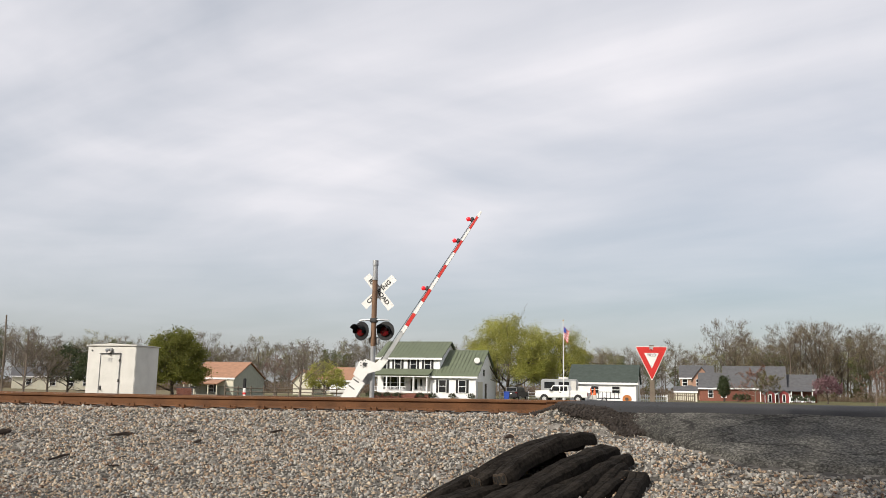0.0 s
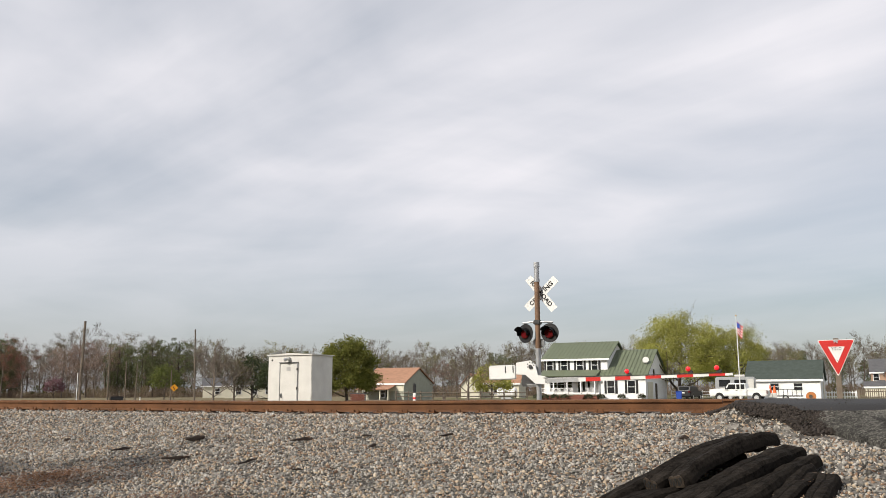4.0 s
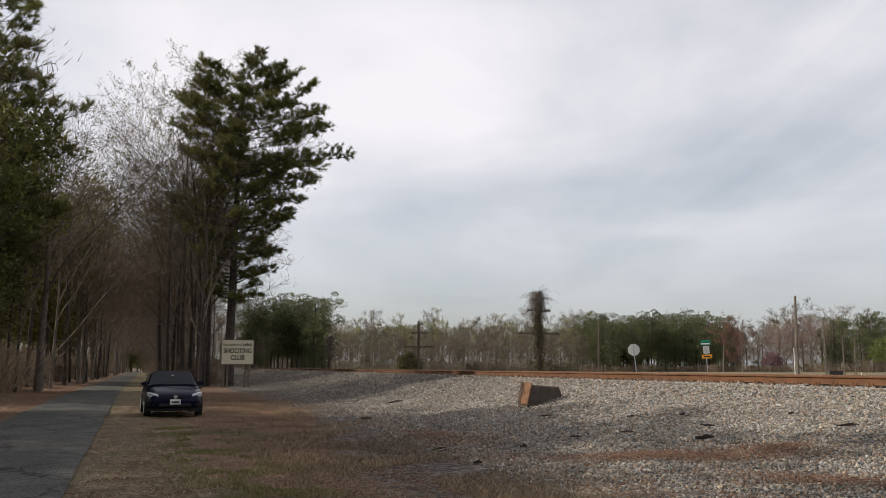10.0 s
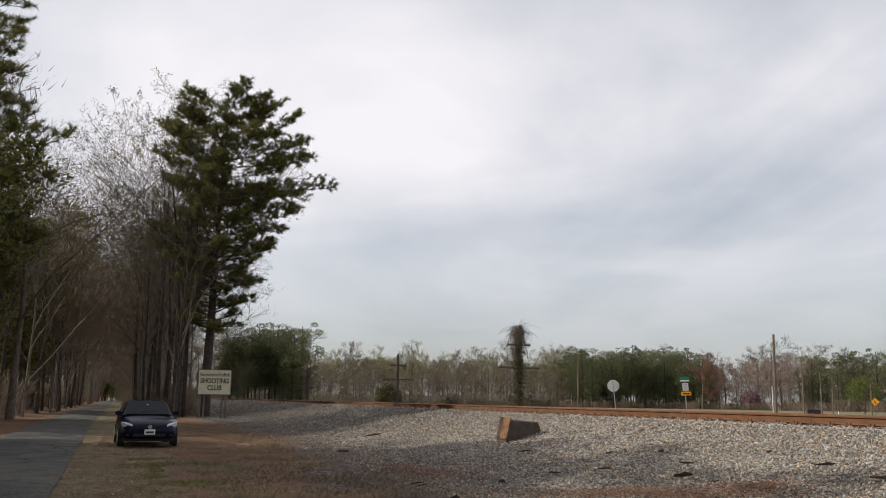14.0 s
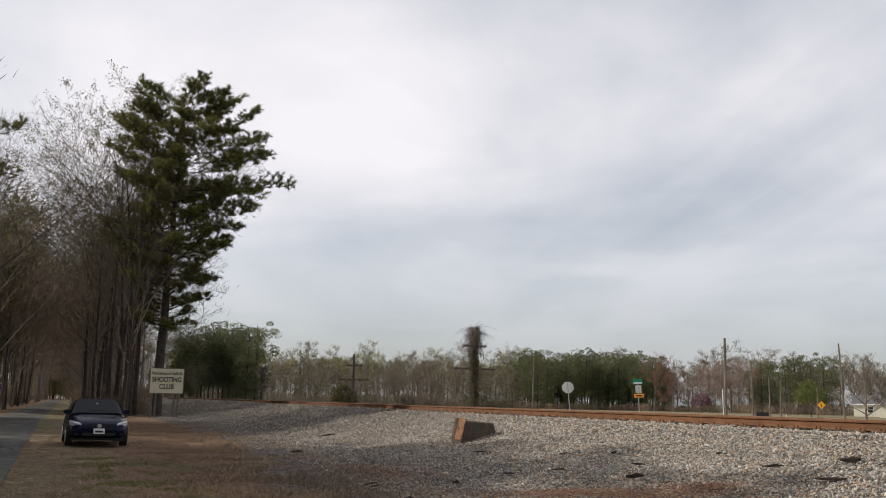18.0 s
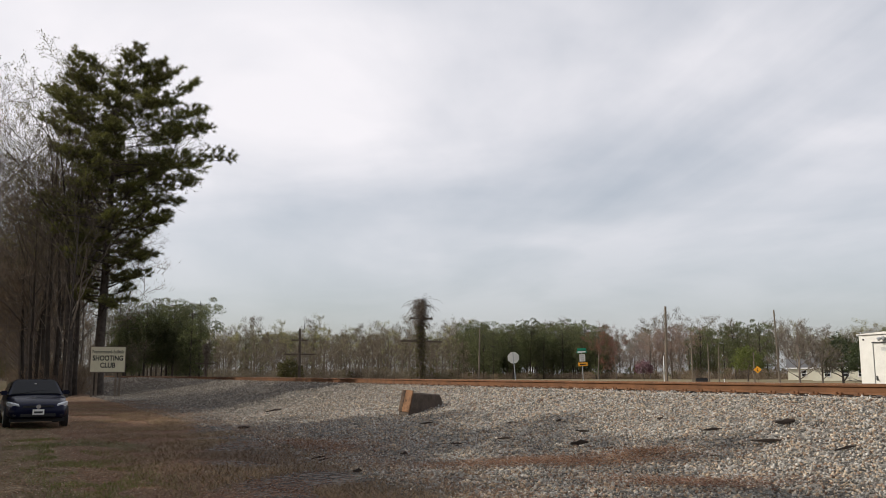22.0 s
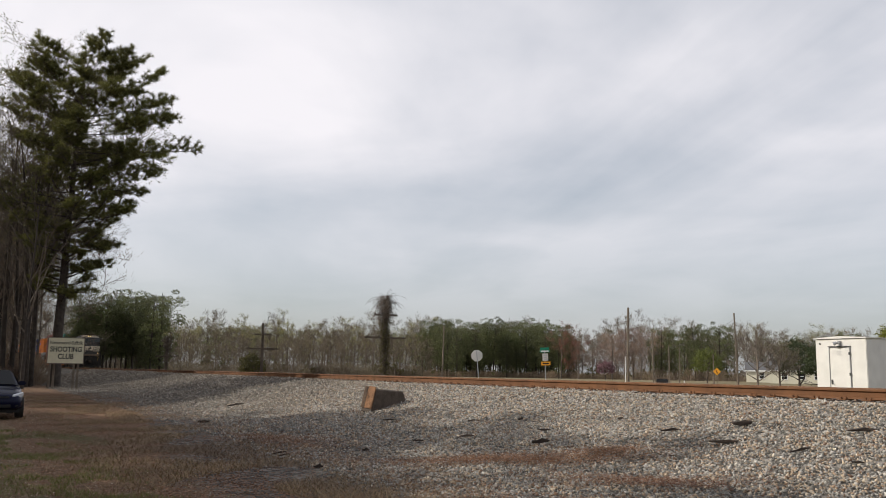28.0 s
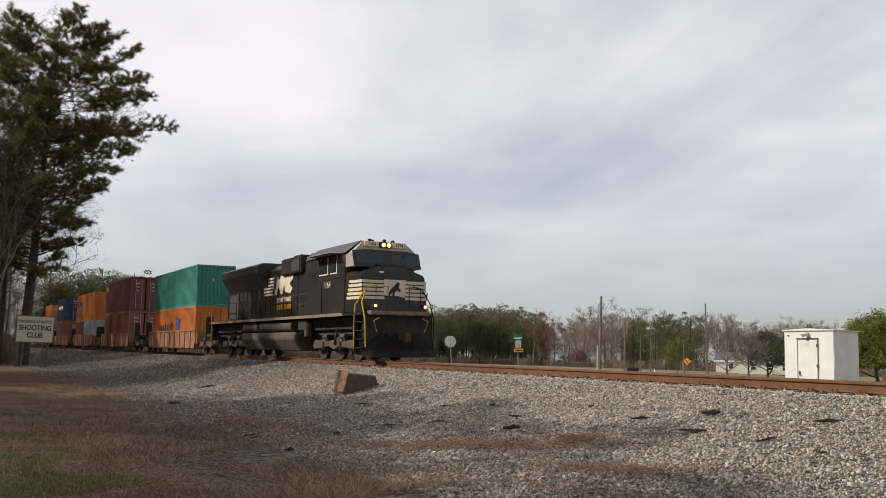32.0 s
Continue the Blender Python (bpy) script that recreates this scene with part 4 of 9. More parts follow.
def grow_bare(seed, height=14.0, spread=0.32, forks=9, fine=4, leaves=0, leaf=0.09, trunk=0.17, low=0.25, twig=0.011, sub=2, sprays=0):
    """A leafless or budding broadleaf: trunk, limbs, branches and a haze of fine twigs."""
    g = Grown(seed)
    r = g.rng
    pts, _ = g.path(Vector((0, 0, -0.1)), Vector((0, 0, 1)), height * 0.92, 9, 0.10, 0.05)
    rad = [trunk * (1 - 0.9 * i / 9) ** 1.1 + 0.01 for i in range(10)]
    rad[0] *= 1.35
    g.limb(pts, rad, 7)
    for k in range(forks):
        u = low + (0.95 - low) * (k + r.random() * 0.7) / forks
        i = min(8, int(u * 9))
        p = pts[i].lerp(pts[i + 1], u * 9 - i)
        az = k * 2.4 + r.uniform(-0.5, 0.5)
        d = Vector((math.cos(az), math.sin(az), r.uniform(0.25, 0.75) + 0.7 * max(0, u - 0.6))).normalized()
        L = height * spread * (1.3 - 0.8 * u) * r.uniform(0.8, 1.2)
        b, d = g.path(p, d, L, 5, 0.22, 0.05)
        r0 = rad[i] * 0.55
        g.limb(b, [r0 * (1 - 0.85 * j / 5) + 0.004 for j in range(6)], 5)
        for s in range(6):
            w = 0.25 + 0.75 * (s + r.random()) / 6
            j = min(4, int(w * 5))
            q = b[j].lerp(b[j + 1], w * 5 - j)
            e = (d + Vector((r.gauss(0, 0.6), r.gauss(0, 0.6), r.gauss(0.15, 0.45)))).normalized()
            c, e = g.path(q, e, L * 0.48 * (1.2 - 0.6 * w) * r.uniform(0.8, 1.3), 3, 0.2, 0.06)
            g.limb(c, [max(0.006, r0 * 0.32 * (1 - 0.7 * m / 3)) for m in range(4)], 4)
            for _ in range(fine):
                h = r.uniform(0.2, 1.0) * 3
                m = min(2, int(h))
                o = c[m].lerp(c[m + 1], h - m)
                t = (e + Vector((r.gauss(0, 0.55), r.gauss(0, 0.55), r.gauss(0.2, 0.4)))).normalized()
                tl = L * 0.22 * r.uniform(0.6, 1.3)
                tw, _ = g.path(o, t, tl, 2, 0.2, 0.05)
                if not sprays:
                    g.limb(tw, [twig, twig * 0.8, twig * 0.4], 3)
                for _ in range(sub):
                    s2 = r.uniform(0.3, 0.9)
                    o2 = tw[0].lerp(tw[2], s2)
                    t2 = (t + Vector((r.gauss(0, 0.6), r.gauss(0, 0.6), r.gauss(0.1, 0.4)))).normalized()
                    g.limb([o2, o2 + t2 * tl * 0.55], [twig * 0.7, twig * 0.35], 3)
                for _ in range(sprays):
                    x = c[0].lerp(tw[2], r.uniform(0.1, 1.05)) + Vector((r.gauss(0, 1), r.gauss(0, 1), r.gauss(0, 1))) * tl * 0.3
                    g.spray(x, e, tl * r.uniform(0.6, 1.5), 0.034)
                for _ in range(leaves):
                    x = tw[0].lerp(tw[2], r.uniform(0.2, 1.1)) + Vector((r.gauss(0, 1), r.gauss(0, 1), r.gauss(0, 1))) * tl * 0.22
                    g.leaf(x, leaf * r.uniform(0.6, 1.4))
    return g


def poms(g, centres, heads, size, count, width):
    """Round tufts of straight needles at the ends of shoots."""
    rng = np.random.default_rng(len(centres))
    c = np.repeat(np.array([tuple(p) for p in centres]), count, 0)
    d = np.repeat(np.array([tuple(p) for p in heads]), count, 0)
    e = rng.normal(size=c.shape)
    e /= np.linalg.norm(e, axis=1)[:, None]
    e += d * 0.62
    e /= np.linalg.norm(e, axis=1)[:, None]
    a = np.cross(e, rng.normal(size=c.shape))
    a /= np.linalg.norm(a, axis=1)[:, None]
    k = len(c)
    tip = c + e * size * rng.uniform(0.6, 1.1, k)[:, None]
    # needles spring from along the last of the shoot
    c = c - d * (size * 0.9 * rng.random(k))[:, None]
    tip = tip - d * (size * 0.5 * rng.random(k))[:, None]
    base = len(g.lv)
    v = np.stack([c - a * width, c + a * width, tip], 1).reshape(-1, 3)
    g.lv += [tuple(q) for q in v.tolist()]
    g.lf += (np.arange(3 * k).reshape(k, 3) + base).tolist()


def grow_pine(seed, height=18.0, reach=lambda z, az: 4.0, clear=6.0, limbs=60, shoots=9, tuft=0.3, count=34, trunk=0.25, lean=(0.0, 0.0), width=0.011, stubs=8):
    """A tall loblolly pine: straight stem, limbs that carry side shoots, each with a tuft of needles at its end. reach gives the crown's width by height and direction."""
    g = Grown(seed)
    r = g.rng
    n = 12
    pts = [Vector((lean[0] * (i / n) ** 1.4 + r.gauss(0, 0.03) * (i > 0), lean[1] * (i / n) ** 1.4 + r.gauss(0, 0.03) * (i > 0), -0.1 + height * 0.985 * i / n)) for i in range(n + 1)]
    rad = [trunk * (1 - 0.9 * (i / n) ** 1.15) + 0.012 for i in range(n + 1)]
    rad[0] *= 1.25
    g.limb(pts, rad, 10)
    at, head = [], []
    for k in range(limbs + stubs):
        dead = k >= limbs
        z = clear + (height * 0.99 - clear) * ((k + r.random()) / limbs) ** 0.78 if not dead else r.uniform(clear * 0.4, clear * 1.1)
        i = min(n - 1, int(z / height * n))
        p = pts[i].lerp(pts[i + 1], min(1, max(0, z / height * n - i)))
        az = k * 2.39 + r.uniform(-0.5, 0.5)
        L = max(0.6, reach(z, az) * (r.uniform(0.62, 1.04) if not dead else r.uniform(0.15, 0.4)))
        top = max(0.0, (z / height - 0.82) / 0.18)
        up = r.uniform(-0.05, 0.25) + 0.6 * top
        b, d = g.path(p, Vector((math.cos(az), math.sin(az), up)).normalized(), L, 6, 0.11, 0.035)
        r0 = max(0.02, rad[i] * 0.30)
        g.limb(b, [r0 * (1 - 0.82 * j / 6) for j in range(7)], 5)
        if dead:
            continue
        m = max(3, int(shoots * L / 3.2))
        for s in range(m):
            w = 0.22 + 0.78 * ((s + r.random()) / m) ** 0.75
            j = min(5, int(w * 6))
            q = b[j].lerp(b[j + 1], w * 6 - j)
            side = 1 if s % 2 else -1
            out = (b[j + 1] - b[j]).normalized()
            e = (out * 0.75 + Vector((-out.y, out.x, 0)) * side * r.uniform(0.3, 1.1) + Vector((0, 0, r.gauss(0.3, 0.45)))).normalized()
            c, e = g.path(q, e, (0.35 + 0.28 * L * (1.15 - w)) * r.uniform(0.6, 1.3), 2, 0.15, 0.12)
            g.limb(c, [0.018, 0.013, 0.008], 3)
            at.append(c[2])
            head.append(e)
            for _ in range(4):
                o = c[0].lerp(c[2], r.uniform(0.3, 1.0))
                f = (e * 0.6 + Vector((r.gauss(0, 0.6), r.gauss(0, 0.6), r.gauss(0.35, 0.4)))).normalized()
                x = o + f * r.uniform(0.15, 0.55)
                g.limb([o, x], [0.009, 0.006], 3)
                at.append(x)
                head.append(f)
    poms(g, at, head, tuft, count, width)
    return g


def grow_crooked(seed, height=15.0, trunk=0.2, spread=0.9, split=0.32, counts=(7, 5, 4, 4), twig=0.007, lean=(0.0, 0.0), buds=0, bud=0.06, rise=0.03, upright=0.3, stem=0.86, limb=0.62):
    """A leafless broadleaf grown limb from limb: a stem, arching limbs, branches and fine forked twigs."""
    g = Grown(seed)
    r = g.rng
    deep = len(counts)

    def grow(p, d, length, rad, level):
        steps = (10, 7, 5, 3, 2)[min(level, 4)]
        bend = (0.04, 0.26, 0.32, 0.36, 0.36)[min(level, 4)]
        b, end = g.path(p, d, length, steps, bend, rise * (0.4 if level == 0 else 1.0))
        thin = rad * (0.22 if level == 0 else 0.3)
        g.limb(b, [max(twig * 0.5, rad + (thin - rad) * (j / steps) ** 0.8) for j in range(steps + 1)], (9, 6, 4, 3, 3)[min(level, 4)])
        if level == deep:
            for _ in range(buds):
                o = b[0].lerp(b[-1], r.uniform(0.3, 1.05)) + Vector((r.gauss(0, 1), r.gauss(0, 1), r.gauss(0, 1))) * bud
                g.leaf(o, bud * r.uniform(0.7, 1.5))
            return
        low = split if level == 0 else 0.22
        m = counts[level]
        for k in range(m):
            w = low + (0.98 - low) * (k + r.random() * 0.9) / m
            j = min(steps - 1, int(w * steps))
            q = b[j].lerp(b[j + 1], w * steps - j)
            out = (b[j + 1] - b[j]).normalized()
            a = out.orthogonal().normalized()
            a.rotate(Matrix.Rotation(k * 2.4 + r.uniform(-0.7, 0.7), 3, out))
            tilt = spread * r.uniform(0.65, 1.15) * (1.0 if level else 1.15 - 0.5 * w)
            e = (out * math.cos(tilt) + a * math.sin(tilt) + Vector((0, 0, upright * 0.25))).normalized()
            grow(q, e, length * ((limb, 0.52, 0.5, 0.55)[level]) * (1.15 - 0.55 * w) * r.uniform(0.75, 1.2), max(twig, (rad + (thin - rad) * w) * r.uniform(0.42, 0.62)), level + 1)

    grow(Vector((0, 0, -0.1)), Vector((lean[0], lean[1], 1)).normalized(), height * stem, trunk, 0)
    return g


def grow_haze(seed, height=13.0, wide=0.34, low=0.1, sprays=900, leaves=0, leaf=0.2, thin=0.04, trunk=0.18, forks=(7, 4, 3)):
    """A broadleaf seen from afar: stem, arching limbs, branches, and many thin twigs about them, some with small leaves."""
    g = Grown(seed)
    r = g.rng
    tips = []

    def grow(p, d, length, rad, level):
        steps = (6, 4, 3, 2)[level]
        b, _ = g.path(p, d, length, steps, (0.05, 0.2, 0.26, 0.28)[level], 0.03)
        g.limb(b, [max(0.022, rad * (1 - 0.75 * j / steps)) for j in range(steps + 1)], (5, 3, 3, 3)[level])
        if level >= 2:
            tips.extend(b[1:])
        if level == 3:
            return
        first = low + 0.12 if level == 0 else 0.25
        for k in range(forks[level]):
            w = first + (0.98 - first) * (k + r.random() * 0.9) / forks[level]
            j = min(steps - 1, int(w * steps))
            q = b[j].lerp(b[j + 1], w * steps - j)
            out = (b[j + 1] - b[j]).normalized()
            a = out.orthogonal().normalized()
            a.rotate(Matrix.Rotation(k * 2.4 + r.uniform(-0.6, 0.6), 3, out))
            tilt = 2.1 * wide * r.uniform(0.7, 1.15)
            e = (out * math.cos(tilt) + a * math.sin(tilt) + Vector((0, 0, 0.12))).normalized()
            grow(q, e, length * (0.58, 0.5, 0.5)[level] * (1.15 - 0.5 * w) * r.uniform(0.75, 1.2), rad * (1 - 0.7 * w) * 0.55, level + 1)

    grow(Vector((0, 0, -0.1)), Vector((0, 0, 1)), height * 0.84, trunk, 0)
    for key in range(sprays + leaves):
        c = tips[key % len(tips)]
        o = c + Vector((r.gauss(0, 1), r.gauss(0, 1), r.gauss(0.2, 0.8))) * height * 0.026
        if key < sprays:
            g.spray(o, Vector((o.x * 0.6, o.y * 0.6, height * 0.45)).normalized(), r.uniform(0.3, 0.75), thin * r.uniform(0.4, 1.0))
        else:
            g.leaf(o, leaf * r.uniform(0.5, 1.2))
    return g


def grow_brush(seed, height=2.2, wide=1.5, sprays=520, thin=0.04):
    """A thicket of thin bare stems that fan out of the ground."""
    g = Grown(seed)
    r = g.rng
    for k in range(9):
        az = r.uniform(0, 6.28)
        p = Vector((r.gauss(0, 0.4) * wide, r.gauss(0, 0.4) * wide, -0.05))
        b, _ = g.path(p, Vector((math.cos(az) * 0.35, math.sin(az) * 0.35, 1)).normalized(), height * r.uniform(0.6, 1.0), 3, 0.2, 0.05)
        g.limb(b, [0.02, 0.015, 0.01, 0.006], 3)
    for _ in range(sprays):
        o = Vector((r.gauss(0, 0.5) * wide, r.gauss(0, 0.5) * wide, height * r.random() ** 1.3 * 0.8))
        g.spray(o, Vector((o.x * 0.3, o.y * 0.3, 0.8)).normalized(), r.uniform(0.3, 0.8), thin * r.uniform(0.5, 1.3))
    return g


def grow_grove_pine(seed, height=15.0, clear=0.3, wide=0.2, clumps=54, per=120, blade=0.4, trunk=0.2, top=1.0):
    """A pine seen from afar: a bare stem and rounded cushions of needles on short limbs."""
    g = Grown(seed)
    r = g.rng
    pts, _ = g.path(Vector((0, 0, -0.1)), Vector((0, 0, 1)), height * 0.95, 6, 0.05, 0.03)
    g.limb(pts, [trunk * (1 - 0.8 * i / 6) + 0.02 for i in range(7)], 6)
    for k in range(clumps):
        u = clear + (0.93 - clear) * (k + r.random()) / clumps
        i = min(5, int(u * 6))
        p = pts[i].lerp(pts[i + 1], u * 6 - i)
        f = (u - clear) / (1 - clear)
        L = height * wide * (0.45 + 0.75 * math.sin(math.pi * min(1.0, 0.18 + 0.82 * (1 - f) ** 0.8))) * r.uniform(0.5, 1.15) * (1.0 if f < 0.85 else top)
        az = k * 2.39 + r.uniform(-0.5, 0.5)
        q = p + Vector((math.cos(az) * L, math.sin(az) * L, L * r.uniform(0.05, 0.5)))
        g.limb([p, p.lerp(q, 0.5) - Vector((0, 0, 0.1)), q], [0.05, 0.035, 0.02], 3)
        size = height * r.uniform(0.055, 0.098) * (0.75 if f > 0.9 else 1.0)
        for _ in range(per):
            n = Vector((r.gauss(0, 1), r.gauss(0, 1), r.gauss(0.15, 1))).normalized()
            o = q + Vector((n.x, n.y, n.z * 0.62)) * size * r.uniform(0.45, 1.0)
            e = (n + Vector((r.gauss(0, 0.4), r.gauss(0, 0.4), r.gauss(0.25, 0.4)))).normalized()
            a = e.orthogonal().normalized()
            a.rotate(Matrix.Rotation(r.uniform(0, 6.28), 3, e))
            j = len(g.lv)
            w = blade * 0.3
            g.lv += [o - a * w, o + a * w, o + e * blade * r.uniform(0.6, 1.2)]
            g.lf.append((j, j + 1, j + 2))
    return g


def grow_leafy(seed, height=9.0, spread=0.42, leaf=0.16, count=9000, trunk=0.2, low=0.16, shape=1.0, up=0.6):
    """A broadleaf in leaf: limbs, and leaves gathered in clumps about their ends."""
    g = grow_bare(seed, height, spread, 12, 1, 0, 0.1, trunk, low)
    r = g.rng
    clumps = []
    for _ in range(170):
        az, el = r.uniform(0, 6.283), r.uniform(-0.35, 1.0)
        q = (1 - abs(el) ** 2.2) ** 0.5 if abs(el) < 1 else 0.05
        rr = r.uniform(0.5, 1.0) ** 0.5 * r.uniform(0.86, 1.08)
        z = height * (low + 0.08) + (height * (0.94 - low)) * (0.36 + 0.60 * el * rr) / 0.98
        clumps.append((Vector((math.cos(az) * q * rr * height * spread * shape, math.sin(az) * q * rr * height * spread * shape, z)), r.uniform(0.5, 1.0)))
    per = count // len(clumps)
    for c, s in clumps:
        for _ in range(per):
            o = c + Vector((r.gauss(0, 1), r.gauss(0, 1), r.gauss(0, 0.8))) * height * 0.048 * s * 1.3
            g.leaf(o, leaf * r.uniform(0.6, 1.4))
    return g


def tree_thing(name, g, bark, leafm, label, category="tree", group="", twigs=None):
    root = anchor(name, None, label, category, group)
    nv, nf = g.stem
    raw("trunk", g.v[:nv], g.f[:nf], bark, root, "", True)
    raw("branching", g.v[nv:], [tuple(i - nv for i in q) for q in g.f[nf:]], twigs or bark, root)
    if g.lv:
        raw("crown", g.lv, g.lf, leafm, root)
    return root


def stand(proto, x, y, turn, scale=1.0, z=None, first=False):
    m = pose(x, y, ground_z(x, y) - 0.05 if z is None else z, 0, 0, turn)
    ob = proto if first else copy_thing(proto, m)
    if first:
        ob.matrix_world = m
    ob.scale = (scale, scale, scale)
    return ob


def far_wood(name, items, label, bark, leafm):
    """A far wood as one mesh of stems and one of leaves: items are (grown tree, x, y, turn, scale)."""
    root = anchor(name, pose(0, 0, 0), label, "woods")
    root["kind"] = "stuff"
    for key, material, pname in (("w", bark, "trunk"), ("l", leafm, "crown")):
        vs, fs, base = [], [], 0
        for g, x, y, turn, s in items:
            v, f = (g.v, g.f) if key == "w" else (g.lv, g.lf)
            if not v:
                continue
            a = np.array([tuple(p) for p in v])
            c, sn = math.cos(turn), math.sin(turn)
            a = a @ np.array([[c, sn, 0], [-sn, c, 0], [0, 0, 1]]) * s + np.array([x, y, ground_z(x, y)])
            vs.append(a)
            fs.append(np.array([(q[0], q[j], q[j + 1]) for q in f for j in range(1, len(q) - 1)]) + base)
            base += len(a)
        if vs:
            ob = new(pname, big_mesh(pname, np.concatenate(vs), np.concatenate(fs), material))
            ob.parent = root
            ob["kind"] = "stuff"
    return root

# ---------------------------------------------------------------- where the trees stand


def polar(bearing, reach):
    """A place by its bearing to the left of north (degrees) and its reach from the start."""
    return -reach * math.sin(radians(bearing)), reach * math.cos(radians(bearing))


def in_glade(x, y, reach=2.5, half=2.2):
    """The gap in the wood through which sun falls on the sign."""
    dx, dy = x + 66.9, y - 5.85
    along_ray = -0.504 * dx - 0.864 * dy
    return along_ray > reach and abs(-0.864 * dx + 0.504 * dy) < half


def plant():
    rng = random.Random(11)
    # the tall pine at the bend of the trail and the bare trees round it
    to_track = ((6.0, 1.6), (7.6, 2.4), (12, 3.6), (13.4, 5.6), (15, 4.8), (16.2, 5.4), (17.8, 8.0), (20, 8.9), (21.4, 7.4), (24.2, 6.6), (26, 5.0), (27.1, 4.2), (28.4, 2.4))
    away = ((6.0, 1.6), (9, 3.0), (14, 4.6), (20.5, 5.4), (24.2, 5.0), (26.4, 4.2), (28.4, 2.4))

    def hero_reach(z, az):
        f = max(0.0, math.sin(az))
        return along(away, z) + (along(to_track, z) - along(away, z)) * f ** 0.7

    hero = tree_thing("pine_tree", grow_pine(3, 27.4, hero_reach, 6.6, 130, 11, 0.36, 34, 0.36, (0.0, 0.5), 0.0135, 12), M_BARK_D, M_NEEDLE, "tall dark green pine with a domed crown and long limbs", "pine tree")
    stand(hero, -72.5, 5.5, 0, 0.95, first=True)
    hero.scale = (1.05, 1.10, 0.95)
    bare = [tree_thing("bare_tree", grow_crooked(20 + i, 17 + i, 0.17, (0.80, 0.95, 0.88)[i], (0.28, 0.38, 0.24)[i], (10, 7, 5, 4), 0.008), M_BARK_D, None, "leafless grey-brown tree with fine twigs", "tree", "bare trees along the trail", M_BRANCH) for i in range(3)]
    bud = [tree_thing("budding_tree", grow_crooked(30 + i, 17 + 2 * i, 0.16, 0.78, 0.3, (10, 7, 5, 3), 0.008, (0, 0), 6, 0.085), M_BARK_D, M_BUD, "tree with bare grey limbs and pale opening buds", "tree", "budding trees along the trail", M_BRANCH) for i in range(2)]
    pines = [tree_thing("pine_tree", grow_grove_pine(40 + i, 19, 0.2, 0.2, 95, 150, 0.32, 0.24), M_BARK_D, M_NEEDLE, "dark green pine with a bare lower stem", "pine tree", "pines along the trail") for i in range(2)]
    used = set()

    def put(proto, x, y, s=1.0, turn=None):
        if in_glade(x, y):
            return
        stand(proto, x, y, rng.uniform(0, 360) if turn is None else turn, s, first=proto.name not in used)
        used.add(proto.name)

    # strip between the trail and the track
    for x, y, s, k in ((-66, 3.0, 0.9, 0), (-68.5, 3.2, 0.95, 2), (-69, 1.6, 1.1, 2), (-73, 3.6, 1.1, 0), (-76, 2.6, 1.2, 1), (-80, 2.6, 1.1, 2), (-84, 1.8, 1.15, 0), (-90, 3.8, 1.2, 1), (-97, 2.0, 1.2, 2), (-105, 4, 1.2, 0), (-114, 1.6, 1.2, 1), (-124, 3.6, 1.2, 2), (-136, 1.2, 1.3, 0)):
        put(bare[k], x, y, s)
    for x, y, s, k in ((-70, 3.6, 1.2, 0), (-74, 4.0, 1.25, 1), (-79, 3.4, 1.0, 0), (-100, 5, 1.1, 1)):
        put(bud[k], x, y, s)
    put(bud[1], -77, 3.4, 1.30)
    put(bud[0], -76, 2.0, 1.42)
    put(bud[1], -71, 3.0, 1.2)
    # limbs that meet over the trail
    for k in range(11):
        x = -70 - 7.5 * k
        put((bare + bud)[(k * 3) % 5], x, 0.35 + 0.5 * (k % 3), 0.95 + 0.07 * (k % 4))
        put((bare + bud)[(k * 2 + 1) % 5], x - 2, -6.1 - 0.7 * (k % 3) + 0.01 * (x + 20), 0.9 + 0.09 * (k % 4))
    put(bare[1], -73, 3.2, 1.3)
    # a great spreading tree that leans over the trail
    great = tree_thing("bare_tree", grow_crooked(31, 23.5, 0.30, 0.85, 0.45, (8, 9, 6, 5), 0.012, (0.0, 0.05), 0, 0.07, 0.0, 0.3, 0.58, 0.95), M_BARK, None, "great spreading leafless tree beside the trail", "tree", "", M_BRANCH)
    stand(great, -61, -7.2, 0, 1.0, first=True)
    # wood on the other side of the trail
    near = tree_thing("pine_tree", grow_pine(44, 23.0, lambda z, az: along(((2, 3.6), (6, 4.2), (10.8, 4.6), (12.6, 5.2), (15.7, 3.2), (19, 3.2), (23, 0.8)), z), 2.4, 100, 8, 0.34, 34, 0.28, (0, 0.2), 0.0125, 6), M_BARK_D, M_NEEDLE, "dense dark green pine at the edge of the trail wood", "pine tree")
    stand(near, -56.0, -11.1, 40, 1.27, first=True)
    # the next five stand out of view, added to shade gravel and trail
    put(bare[0], -19.5, -16.5, 0.85)
    put(pines[0], -24.5, -20.5, 0.9)
    put(pines[0], -8.5, -11.5, 0.7)
    put(bare[1], -19, -12, 0.8)
    put(pines[1], -21.5, -12.5, 0.88)
    put(pines[1], -48, -12.0, 0.8, 200)
    put(pines[0], -62, -11, 1.0)
    # the pine at x -30 is also unseen, placed to shade the bank
    for x, y, s, k in ((-84, -10.5, 0.9, 1), (-30, -12.5, 0.95, 1)):
        put(pines[k], x, y, s)
    put(pines[1], -96, -10.5, 1.1)
